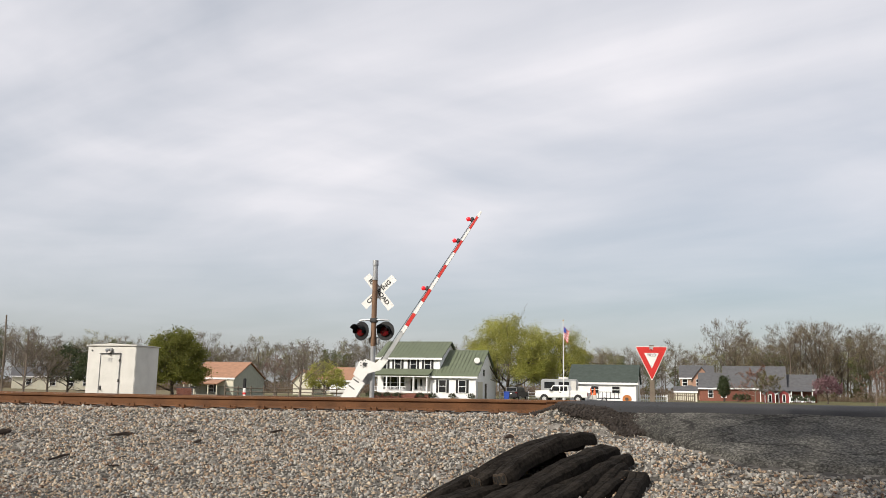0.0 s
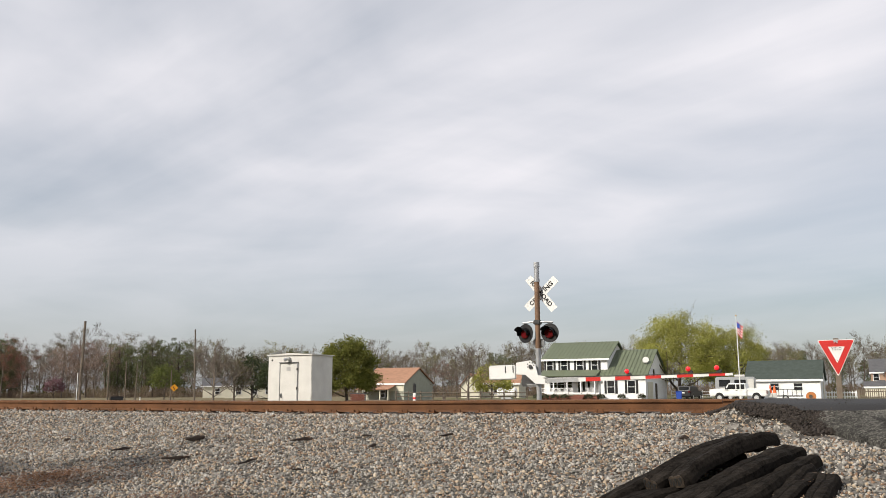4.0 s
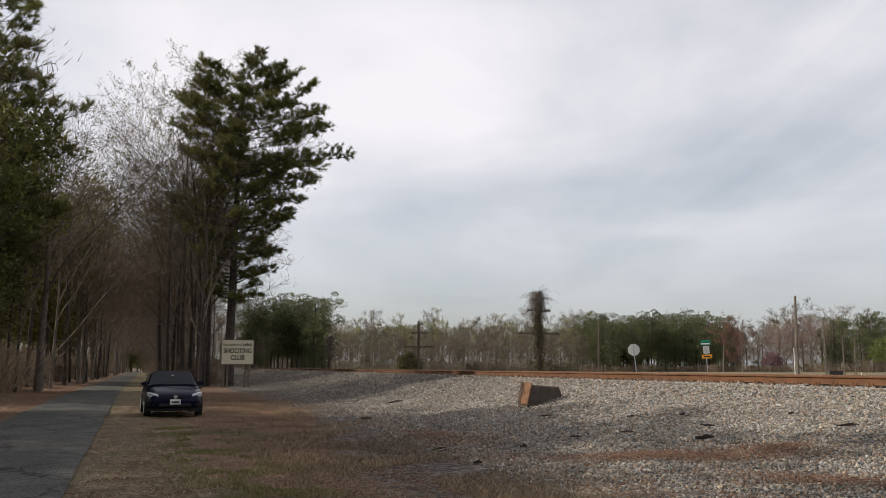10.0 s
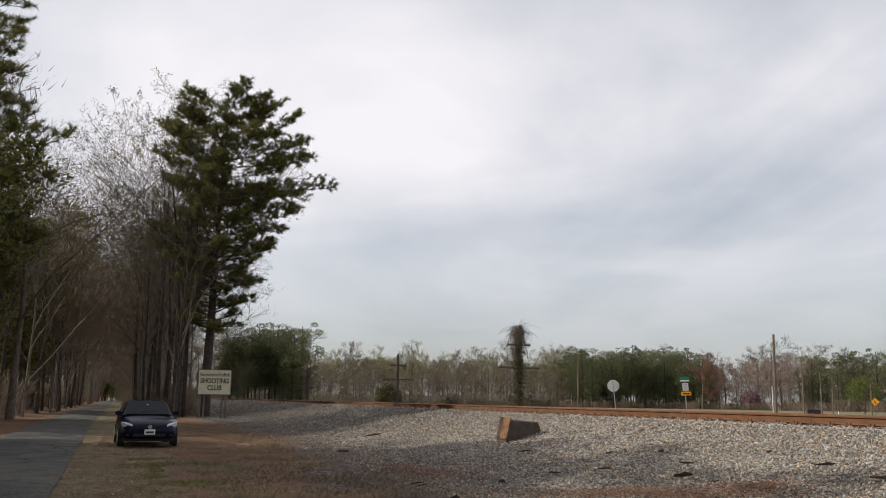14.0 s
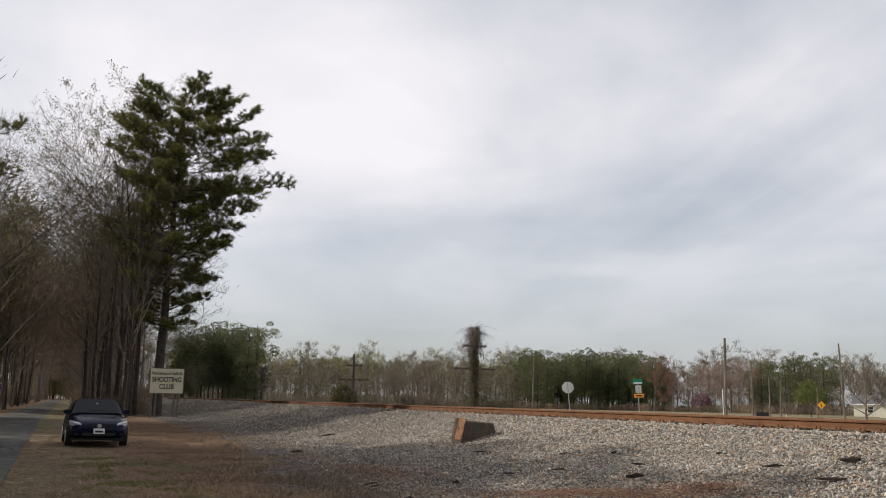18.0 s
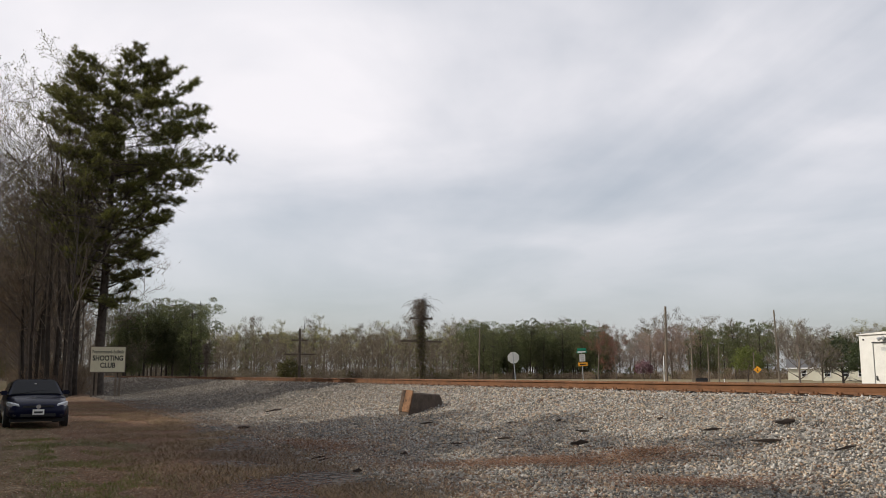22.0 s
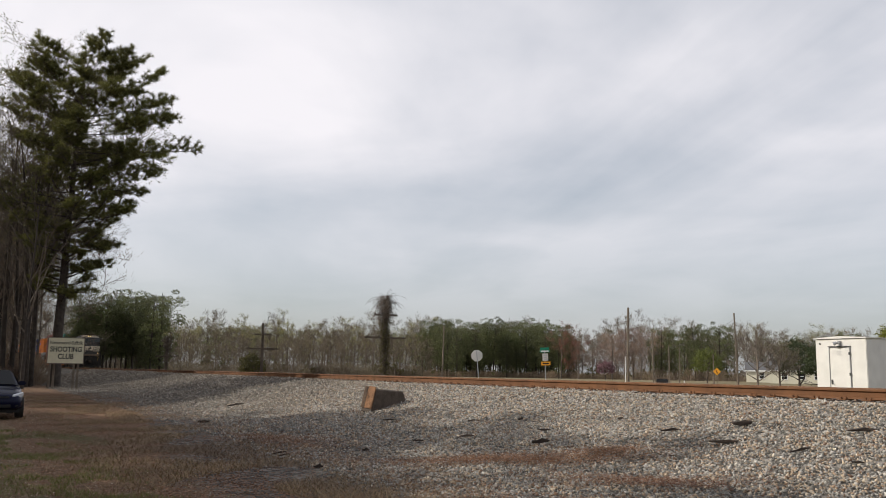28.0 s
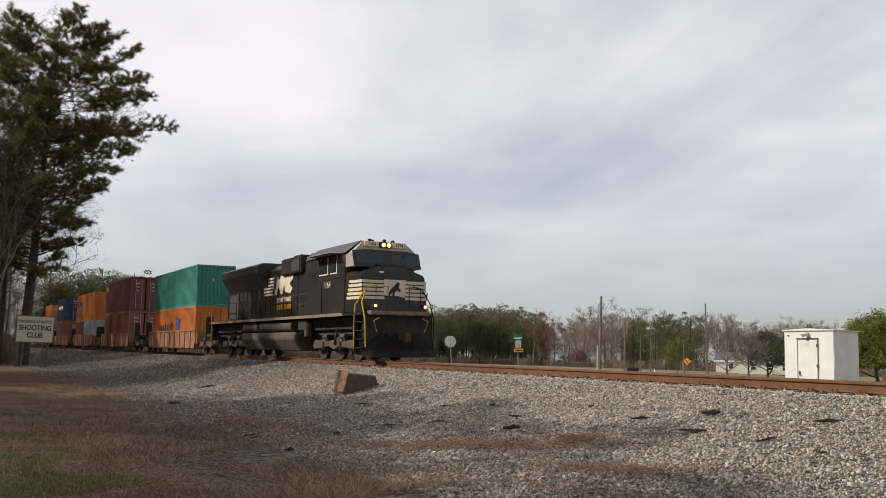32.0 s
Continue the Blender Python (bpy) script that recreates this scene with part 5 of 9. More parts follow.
    for i in range(46):
        x = -47 - 2.8 * i + rng.uniform(-1, 1)
        y = -7.4 - rng.uniform(0, 1) ** 1.5 * 16 - 0.010 * abs(x + 30)
        p = rng.choice((bare[0], bare[1], bare[2], bare[0], bud[0], bud[1], bare[1]))
        put(p, x, y, (rng.uniform(0.75, 1.1) if p not in bud else rng.uniform(0.9, 1.15)) * (0.72 if x > -66 else 1.0))
    # trees behind, mostly out of view, added and placed to shade the gravel
    for x, y, s, p in ((-45, -12, 0.9, bare[0]), (-52, -12, 0.95, bare[1]), (-60, -11, 0.95, bare[2]), (-56, -13, 0.95, bud[1]), (-4, -7.5, 0.95, pines[0]), (0.5, -9, 0.9, pines[1]), (5, -8, 0.9, pines[0]), (-36, -14, 0.9, pines[1]), (-43, -13, 0.6, bud[1]), (-27.5, -9.5, 0.86, pines[0]), (-12.5, -9, 0.6, bud[0]), (-31, -15, 0.9, pines[0]), (-13, -19, 0.9, pines[1]), (-7, -10, 0.6, bare[1]), (-53, -10, 0.9, pines[0]), (-33, -10.5, 0.8, pines[1]), (-15, -13, 0.75, bare[1]), (-10, -16, 0.75, bud[1]), (-3, -13, 0.95, bare[2]), (2, -16, 0.9, pines[0]), (-37, -19, 0.95, pines[0]), (9, -15, 1.0, bare[0]), (18, -17, 1, pines[1]), (-19, -20, 1.0, pines[0])):
        put(p, x, y, s)


plant()


def plant_far():
    rng = random.Random(5)
    fb = [grow_haze(60 + i, 14.5, 0.36 + 0.03 * (i % 3), 0.02 + 0.05 * (i % 2), 1900, 0, 0.2, 0.05, 0.24) for i in range(5)]
    fbud = [grow_haze(70 + i, 13, 0.36, 0.03, 700, 1500, 0.22, 0.045, 0.22) for i in range(3)]
    fp = [grow_grove_pine(80 + i, 15, (0.12, 0.22, 0.08, 0.28)[i], (0.17, 0.15, 0.19, 0.165)[i], 58, 118, 0.26, 0.2, (0.9, 1.0, 0.8, 1.0)[i]) for i in range(4)]
    low = [grow_haze(90 + i, 4, 0.5, 0.05, 150, 520, 0.3, 0.03, 0.06, (5, 4, 2)) for i in range(2)]
    brush = [grow_brush(110 + i, 2.2, 1.5, 700, 0.022) for i in range(3)]
    thick = [grow_haze(95 + i, 17, 0.44, 0.04, 1700, 0, 0.2, 0.034, 0.13, (10, 4, 3)) for i in range(3)]

    def belt(name, label, kinds, b0, b1, r0, r1, n, s0, s1, bark, leafm):
        items = []
        for i in range(n):
            b = b0 + (b1 - b0) * (i + rng.uniform(-0.4, 0.4)) / n
            x, y = polar(b, rng.uniform(r0, r1))
            items.append((rng.choice(kinds), x, y, rng.uniform(0, 6.28), rng.uniform(s0, s1)))
        far_wood(name, items, label, bark, leafm)

    def block(name, label, kinds, x0, x1, y0, y1, n, s0, s1, bark, leafm):
        items = []
        for i in range(n):
            x = x0 + (x1 - x0) * (i + rng.uniform(-0.4, 0.4)) / n
            y = rng.uniform(y0, y1) + 0.008 * (x + 60)
            if name == "undergrowth" or not in_glade(x, y, 1.0, 4.2):
                items.append((rng.choice(kinds), x, y, rng.uniform(0, 6.28), rng.uniform(s0, s1)))
        far_wood(name, items, label, bark, leafm)

    # all round the fields, seen between and above the houses
    belt("far_woods", "grey leafless woods beyond the fields", fb, -14, 46, 240, 320, 125, 0.75, 1.05, M_BRANCH, M_HAZE)
    belt("far_woods", "tall bare woods behind the brick houses", fb, -15, -2, 215, 280, 40, 0.95, 1.3, M_BRANCH, M_HAZE)
    belt("far_woods", "budding woods beyond the fields", fbud, -14, 46, 235, 310, 30, 0.9, 1.15, M_BRANCH, M_FARBUD)
    belt("far_woods", "pale yellow-green budding woods along the field edge", fbud, 62, 84, 235, 300, 46, 0.85, 1.22, M_BRANCH, M_FARBUD)
    belt("far_woods", "grey leafless woods along the field edge", fb, 44, 88, 235, 300, 95, 0.75, 1.2, M_BRANCH, M_HAZE)
    belt("far_woods", "smaller bare trees before the woods", fb, 62, 88, 205, 235, 40, 0.45, 0.75, M_BRANCH, M_HAZE)
    belt("far_pines", "dark pine wood behind the field", fp, 53.0, 62.8, 212, 262, 56, 0.72, 1.06, M_BARK_D, M_NEEDLE_F)
    belt("far_pines", "pines beside the road bend", fp, 43.5, 48.2, 205, 245, 11, 0.62, 0.95, M_BARK_D, M_NEEDLE_F)
    belt("far_pines", "pines among the far woods", fp, -12, 43, 235, 300, 34, 0.6, 0.92, M_BARK_D, M_NEEDLE_F)
    belt("far_pines", "pines among the bare woods", fp, 63, 79, 250, 290, 9, 0.75, 1.0, M_BARK_D, M_NEEDLE_F)
    belt("far_pines", "dark pines beside the track bend", fp, 79.7, 84.8, 135, 172, 20, 0.55, 0.95, M_BARK_D, M_NEEDLE_F)
    belt("far_woods", "reddish maples at the field edge", fbud, 52.6, 54.6, 200, 212, 2, 0.8, 0.95, M_TWIG, M_REDBUD)
    belt("far_woods", "large reddish-brown trees at the field edge", fb, 47.6, 51.2, 205, 225, 7, 0.7, 0.85, M_TWIG, M_REDTWIG)
    belt("far_woods", "deep brown woods behind the field edge", thick, -14, 88, 250, 330, 90, 0.5, 0.85, M_BRANCH, M_HAZE)
    belt("far_woods", "low bare trees along the field edge", thick, 44, 88, 232, 300, 80, 0.28, 0.5, M_BRANCH, M_HAZE)
    belt("undergrowth", "brown brush at the foot of the track pines", thick, 78.5, 85, 128, 150, 16, 0.16, 0.32, M_BRANCH, M_HAZE)
    belt("far_woods", "reddish brown trees behind the road bend", thick, 44, 54, 222, 300, 44, 0.3, 0.62, M_BRANCH, M_REDTWIG)
    belt("undergrowth", "brown and green scrub at the foot of the woods", low, -14, 88, 205, 235, 170, 0.35, 0.8, M_TWIG, M_SHRUB)
    belt("undergrowth", "brown brush at the foot of the woods", thick, 62, 88, 210, 240, 70, 0.2, 0.42, M_BRANCH, M_HAZE)
    belt("undergrowth", "brown thicket along the foot of the woods", brush, -14, 50, 200, 226, 150, 0.9, 1.4, M_TWIG, M_THICKET)
    belt("undergrowth", "brown thicket under the pines", brush, 50, 63, 206, 230, 60, 0.6, 1.0, M_TWIG, M_THICKET)
    belt("undergrowth", "brown thicket along the far field", brush, 63, 88, 200, 226, 90, 0.9, 1.5, M_BRANCH, M_HAZE)
    # dense woods that close in on the trail
    # this first block is unseen, added so that its shade falls on the trail
    block("trail_woods", "thick bare woods out of view that shade the trail", thick, -16, -46, -30, -14, 7, 0.7, 1.0, M_TWIG, M_THICKET)
    block("trail_woods", "thick brown leafless woods along the trail", thick, -46, -270, -24, -10.5, 34, 0.85, 1.25, M_TWIG, M_THICKET)
    block("trail_woods", "thick brown leafless strip between trail and track", thick, -84, -270, 1.5, 7.0, 30, 0.6, 1.05, M_TWIG, M_THICKET)
    block("trail_woods", "slender bare trees whose limbs meet over the trail", thick, -84, -235, 0.4, 1.6, 30, 0.8, 1.25, M_TWIG, M_THICKET)
    block("trail_woods", "slender bare trees along the edge of the trail", thick, -70, -235, -7.6, -6.2, 26, 0.8, 1.25, M_TWIG, M_THICKET)
    block("undergrowth", "brown brush beside the trail", brush, -36, -270, -12.5, -8.6, 130, 0.8, 1.5, M_TWIG, M_THICKET)
    block("undergrowth", "green and brown briars beside the trail", low, -40, -200, -12, -8.2, 26, 0.35, 0.6, M_TWIG, M_SHRUB)
    block("undergrowth", "brown brush between trail and track", brush, -74, -270, 0.9, 5.2, 100, 0.7, 1.5, M_TWIG, M_THICKET)
    block("trail_pines", "dark pines where the trail turns away", fp, -258, -275, -16, 9, 22, 0.5, 1.1, M_BARK_D, M_NEEDLE)
    block("trail_pines", "dark pines in the woods along the trail", fp, -70, -250, -22, -11, 7, 0.8, 1.1, M_BARK_D, M_NEEDLE)
    block("trail_woods", "woods where the trail turns away", thick, -235, -300, -16, 9, 44, 0.3, 1.1, M_TWIG, M_THICKET)
    block("undergrowth", "green and brown scrub where the trail turns away", low, -240, -262, -12, 8, 22, 0.5, 1.0, M_TWIG, M_SHRUB)


plant_far()

# ---------------------------------------------------------------- at the crossing


def relay_house():
    """The aluminium signal case: body, shallow roof, door with hinges, handle and louvre, lamp."""
    x0, x1, y0, y1, z0, z1 = -22.05, -19.92, 28.0, 29.45, 0.42, 3.02
    root = anchor("relay_house", pose((x0 + x1) / 2, y0, z0), "pale weathered aluminium signal equipment house beside the track", "relay house")
    w, d, h = x1 - x0, y1 - y0, z1 - z0
    part("body", bbox(w, d, h, (0, d / 2, h / 2), 0.02), M_ALU, root)
    part("roof", prism([(-w / 2 - 0.05, h), (w / 2 + 0.05, h), (w / 2 + 0.05, h + 0.03), (0, h + 0.09), (-w / 2 - 0.05, h + 0.03)], d + 0.1, "y", (0, d / 2, 0)), M_ALU, root)
    part("plinth", bbox(w + 0.1, d + 0.1, 0.3, (0, d / 2, -0.13), 0.02), M_ALU_D, root)
    door = part("door", bbox(0.82, 0.03, 1.98, (-0.03, -0.012, 1.28), 0.008), M_ALU, root)
    fr = bmesh.new()
    bbox(0.025, 0.05, 2.02, (-0.46, -0.02, 1.28), bm=fr)
    bbox(0.025, 0.05, 2.02, (0.40, -0.02, 1.28), bm=fr)
    part("door_frame", fr, M_ALU_D, root)
    part("drip_edge", bbox(0.92, 0.06, 0.03, (-0.03, -0.03, 2.31)), M_DARK, root)
    for z in (0.62, 1.3, 2.05):
        part("hinge", bbox(0.06, 0.03, 0.10, (0.40, -0.05, z), 0.006), M_DARK, door)
    hd = bbox(0.07, 0.03, 0.16, (-0.37, -0.04, 1.02), 0.008)
    tube([(-0.37, -0.07, 1.0), (-0.33, -0.10, 0.98), (-0.30, -0.10, 0.93)], 0.018, 6, hd)
    part("handle", hd, M_DARK, door)
    lv = bmesh.new()
    for k in range(4):
        bbox(0.2, 0.015, 0.012, (-0.03, -0.033, 2.0 + 0.04 * k), m=None, bm=lv)
    part("louvre", lv, M_ALU_D, door)
    lamp = bbox(0.10, 0.12, 0.14, (0.0, -0.06, 2.45), 0.02)
    cyl(0.05, 0.075, (-0.05, -0.12, 2.46), (-0.13, -0.2, 2.40), 10, lamp)
    part("lamp", lamp, M_ALU_D, root, "grey floodlight over the door")
    part("vent_knob", ball(0.035, (-0.86, -0.01, 2.42)), M_DARK, root)
    for x in (-w / 2 + 0.06, w / 2 - 0.06):
        part("lifting_eye", cyl(0.025, 0.025, (x, 0.05, h), (x, 0.05, h + 0.11), 8), M_ALU_D, root)


relay_house()

SIGNAL = pose(-8.42, 22.5, 0.40, 0, 0, 3)


def crossing_signal():
    """Mast with crossbuck, two flashers and the gate arm, which turns about the mechanism's shaft."""
    root = anchor("crossing_signal", SIGNAL, "railroad crossing mast with crossbuck, flashers and red and white gate arm", "crossing signal")
    part("base", bbox(0.5, 0.5, 0.5, (0, 0, 0.1), 0.03), M_ALU_D, root)
    part("mast", cyl(0.07, 0.07, (0, 0, 0), (0, 0, 2.45), 16), M_ALU_D, root, smooth=False)
    part("mast_sleeve", cyl(0.073, 0.073, (0, 0, 2.35), (0, 0, 4.25), 16), mat("rusty_brown_pipe", (0.20, 0.12, 0.075), 0.7, 0.2, 0.2, 3, 0.1, 40), root, "rust-brown upper pipe")
    top = cyl(0.072, 0.072, (0, 0, 4.25), (0, 0, 4.74), 16)
    cyl(0.085, 0.085, (0, 0, 4.2), (0, 0, 4.27), 16, top)
    cyl(0.085, 0.080, (0, 0, 4.62), (0, 0, 4.76), 16, top)
    part("mast_cap", top, M_ALU_D, root)
    for k, (word, ang) in enumerate((("RAILROAD", -51), ("CROSSING", 43))):
        m = pose(0.09, 0.10 + 0.014 * k, 3.88) @ pose(0, 0, 0, 0, -ang, 0)
        bl = bbox(1.19, 0.006, 0.225, bevel=0.0)
        bmesh.ops.transform(bl, matrix=m, verts=bl.verts)
        blade = part("crossbuck_blade", bl, M_WHITE, root)
        words("lettering", word, 0.165, m @ pose(0, -0.006, 0, 90, 0, 0), M_INK, blade, bold=0.004, squeeze=1.12)
    part("crossarm", tube([(-0.42, -0.02, 3.06), (-0.2, -0.05, 3.08), (0.2, -0.05, 3.08), (0.45, -0.02, 3.06)], 0.025, 8), M_ALU_D, root)
    part("clamp", bbox(0.2, 0.2, 0.12, (0, 0, 3.07), 0.02), M_DARK, root)
    for x, yaw in ((-0.34, -24), (0.36, -8)):
        m = pose(x, -0.06, 2.77, 0, 0, yaw)
        disc = cyl(0.265, 0.265, (0, 0.0, 0), (0, 0.02, 0), 28)
        bmesh.ops.transform(disc, matrix=m, verts=disc.verts)
        flasher = part("flasher", disc, M_BLACK, root, "round black flasher backboard")
        hood = bmesh.new()
        for i in range(19):
            a = radians(-25 + 230 * i / 18)
            for yy, rr in ((0.0, 0.165), (-0.30 if 3 < i < 15 else -0.17, 0.175)):
                hood.verts.new((rr * math.cos(a), yy, rr * math.sin(a)))
        hood.verts.ensure_lookup_table()
        for i in range(18):
            hood.faces.new((hood.verts[2 * i], hood.verts[2 * i + 2], hood.verts[2 * i + 3], hood.verts[2 * i + 1]))
        bmesh.ops.solidify(hood, geom=hood.faces[:], thickness=0.006)
        bmesh.ops.transform(hood, matrix=m, verts=hood.verts)
        part("hood", hood, M_BLACK, flasher)
        lens = ball(0.15, (0, -0.03, 0), None, 18, 10, (1, 0.35, 1))
        bmesh.ops.transform(lens, matrix=m, verts=lens.verts)
        part("lens", lens, M_LENS, flasher, "dark red glass lens", True)
        body = cyl(0.13, 0.10, (0, 0.02, 0), (0, 0.2, 0), 14)
        bmesh.ops.transform(body, matrix=m, verts=body.verts)
        part("lamp_housing", body, M_DARK, flasher)
    part("junction_box", bbox(0.30, 0.16, 0.22, (0, 0.1, 2.50), 0.03), M_ALU_D, root)
    box = bbox(0.46, 0.40, 0.62, (-0.30, 0.28, 1.62), 0.03)
    part("gate_mechanism", box, M_ALU_D, root, "grey gate motor box")
    part("shaft", cyl(0.05, 0.05, (-0.16, -0.26, 1.85), (-0.16, 0.3, 1.85), 12), M_DARK, root)
    gate = anchor("gate_arm", None)
    gate.parent = root
    del_me = bmesh.new()
    prism([(-0.42, 0.12), (0.0, 0.17), (0.13, 0.05), (0.2, -0.24), (0.46, -0.30), (0.46, -0.50), (0.12, -0.47), (-0.16, -0.22), (-0.42, -0.20)], 0.035, "y", (0, -0.20, 0), del_me, 0.004)
    arm = part("gate_arm", del_me, M_WHITE, root, "white steel gate arm with red bands")
    bpy.data.objects.remove(gate)
    cw = bbox(0.80, 0.05, 0.40, (-0.82, -0.22, -0.13), 0.03)
    part("counterweight", cw, M_WHITE, arm)
    for x in (-0.72, -0.50):
        part("slot_bolt", bbox(0.03, 0.06, 0.20, (x, -0.23, -0.06), 0.01), M_DARK, arm)
    for k in range(7):
        a = k * 2 * math.pi / 7
        part("bolt", cyl(0.016, 0.016, (0.09 * math.cos(a), -0.235, 0.03 + 0.09 * math.sin(a)), (0.09 * math.cos(a), -0.21, 0.03 + 0.09 * math.sin(a)), 6), M_DARK, arm)
    zc = -0.40

    def seg(name, x0, x1, material, label=""):
        h0, h1 = 0.062 - 0.006 * x0, 0.062 - 0.006 * x1
        part(name, prism([(x0, zc - h0), (x1, zc - h1), (x1, zc + h1), (x0, zc + h0)], 0.035, "y", (0, -0.2, 0)), material, arm, label)
    seg("arm_root", 0.40, 1.32, M_ALU_D, "grey aluminium arm root")
    edges = [1.30, 1.52, 1.92, 2.31, 2.71, 3.10, 3.50, 3.90, 4.30, 4.69, 5.08, 5.26]
    for k, (a, b) in enumerate(zip(edges, edges[1:])):
        seg("red_band" if k % 2 else "white_band", a, b, M_RED if k % 2 else M_WHITE)
    for x in (2.66, 4.22, 4.92):
        l = bbox(0.13, 0.08, 0.09, (x + 0.02, -0.2, zc + 0.09), 0.02)
        lamp = part("arm_lamp", l, M_DARK, arm)
        part("red_lens", ball(0.062, (x - 0.03, -0.23, zc + 0.17), None, 12, 8), M_LENS_LIT, lamp, "glowing red arm lamp", True)
    part("cable", tube([(0.35, -0.23, -0.32), (1.2, -0.23, zc + 0.08), (2.74, -0.23, zc + 0.06), (5.0, -0.23, zc + 0.05)], 0.009, 5), M_DARK, arm)
    return arm


gate = crossing_signal()


def sign_post(name, x, y, z0, z1, rx, m_post, label, category):
    root = anchor(name, pose(x, y, z0), label, category)
    part("post", bbox(rx, rx, z1 - z0, (0, 0, (z1 - z0) / 2), 0.006), m_post, root)
    return root


def rounded(pts, r, n=4):
    """A closed outline with its corners rounded."""
    out = []
    for i, p in enumerate(pts):
        p, a, b = Vector(p), Vector(pts[i - 1]), Vector(pts[(i + 1) % len(pts)])
        u, w = (a - p).normalized(), (b - p).normalized()
        s, e = p + u * r, p + w * r
        for k in range(n + 1):
            t = k / n
            q = s.lerp(p, t).lerp(p.lerp(e, t), t)
            out.append((q.x, q.y))
    return out


def yield_sign():
    x, y = -1.02, 25.3
    root = sign_post("yield_sign", x, y, 0.55, 2.95, 0.14, M_WOOD, "worn red and white yield sign on a wooden post", "yield sign")
    root.rotation_euler = (0, 0, radians(2))
    s, h, top = 0.915, 0.80 * 1.22, 2.36
    for name, k, yy, m in (("border", 1.0, -0.09, M_WHITE), ("red_face", 0.95, -0.094, M_RED), ("white_triangle", 0.45, -0.098, M_WHITE)):
        cx, cz = 0, top - h * 0.34
        tri = [(-s / 2 * k, cz + h * 0.34 * k), (s / 2 * k, cz + h * 0.34 * k), (0, cz - h * 0.66 * k)]
        part(name, prism(rounded(tri, 0.06 * k), 0.004, "y", (0, yy, 0)), m, root)
    words("lettering", "YIELD", 0.115, facing(0, -0.102, top - h * 0.25), M_INK, root, squeeze=0.85)
    part("back", prism(rounded([(-s / 2, top), (s / 2, top), (0, top - h)], 0.06), 0.006, "y", (0, -0.08, 0)), M_ALU_D, root)
    for z in (top - 0.1, top - 0.55):
        part("bolt", cyl(0.014, 0.014, (0, -0.11, z), (0, -0.09, z), 6), M_DARK, root)
    part("scuff", prism([(-0.06, top - 0.01), (0.05, top - 0.015), (0.04, top - 0.1), (-0.01, top - 0.06), (-0.05, top - 0.09)], 0.002, "y", (0.0, -0.101, 0)), M_ALU_D, root, "bare scraped metal")


yield_sign()


def whistle_post():
    x, y = polar(28.7, 27)
    root = anchor("marker_post", pose(x, y, 0.4), "white plastic marker post with a black top", "marker post")
    part("post", bbox(0.09, 0.05, 1.15, (0, 0, 0.57), 0.015), M_WHITE, root)
    part("cap", bbox(0.095, 0.055, 0.3, (0, 0, 1.28), 0.02), M_BLACK, root, "black top")
    part("band", bbox(0.094, 0.054, 0.06, (0, 0, 0.98)), M_RED, root)


whistle_post()


def brick_pier():
    """The brick mailbox pier by the lawn."""
    x, y = polar(32.35, 76)
    root = anchor("brick_pier", pose(x, y, 0.35, 0, 0, 20), "small red brick pier with a stone cap", "brick pier")
    bw, bh, w, d = 0.20, 0.065, 1.25, 0.7
    part("core", bbox(w - 0.03, d - 0.03, 1.0, (0, 0, 0.5)), mat("mortar", (0.42, 0.40, 0.36), 0.95), root)
    bm = bbox(bw, 0.09, bh, bevel=0.006)
    me = bpy.data.meshes.new("brick")
    bm.to_mesh(me)
    bm.free()
    me.materials.append(M_BRICK)
    for r in range(13):
        n = 6
        for i in range(n):
            ob = new("brick", me)
            ob.parent = root
            ob.location = ((i - (n - 1) / 2) * 0.208 + (0.05 if r % 2 else -0.05), -d / 2, 0.04 + r * 0.076)
    part("cap", bbox(w + 0.12, d + 0.12, 0.09, (0, 0, 1.05), 0.01), M_SHINGLE_G, root)


brick_pier()


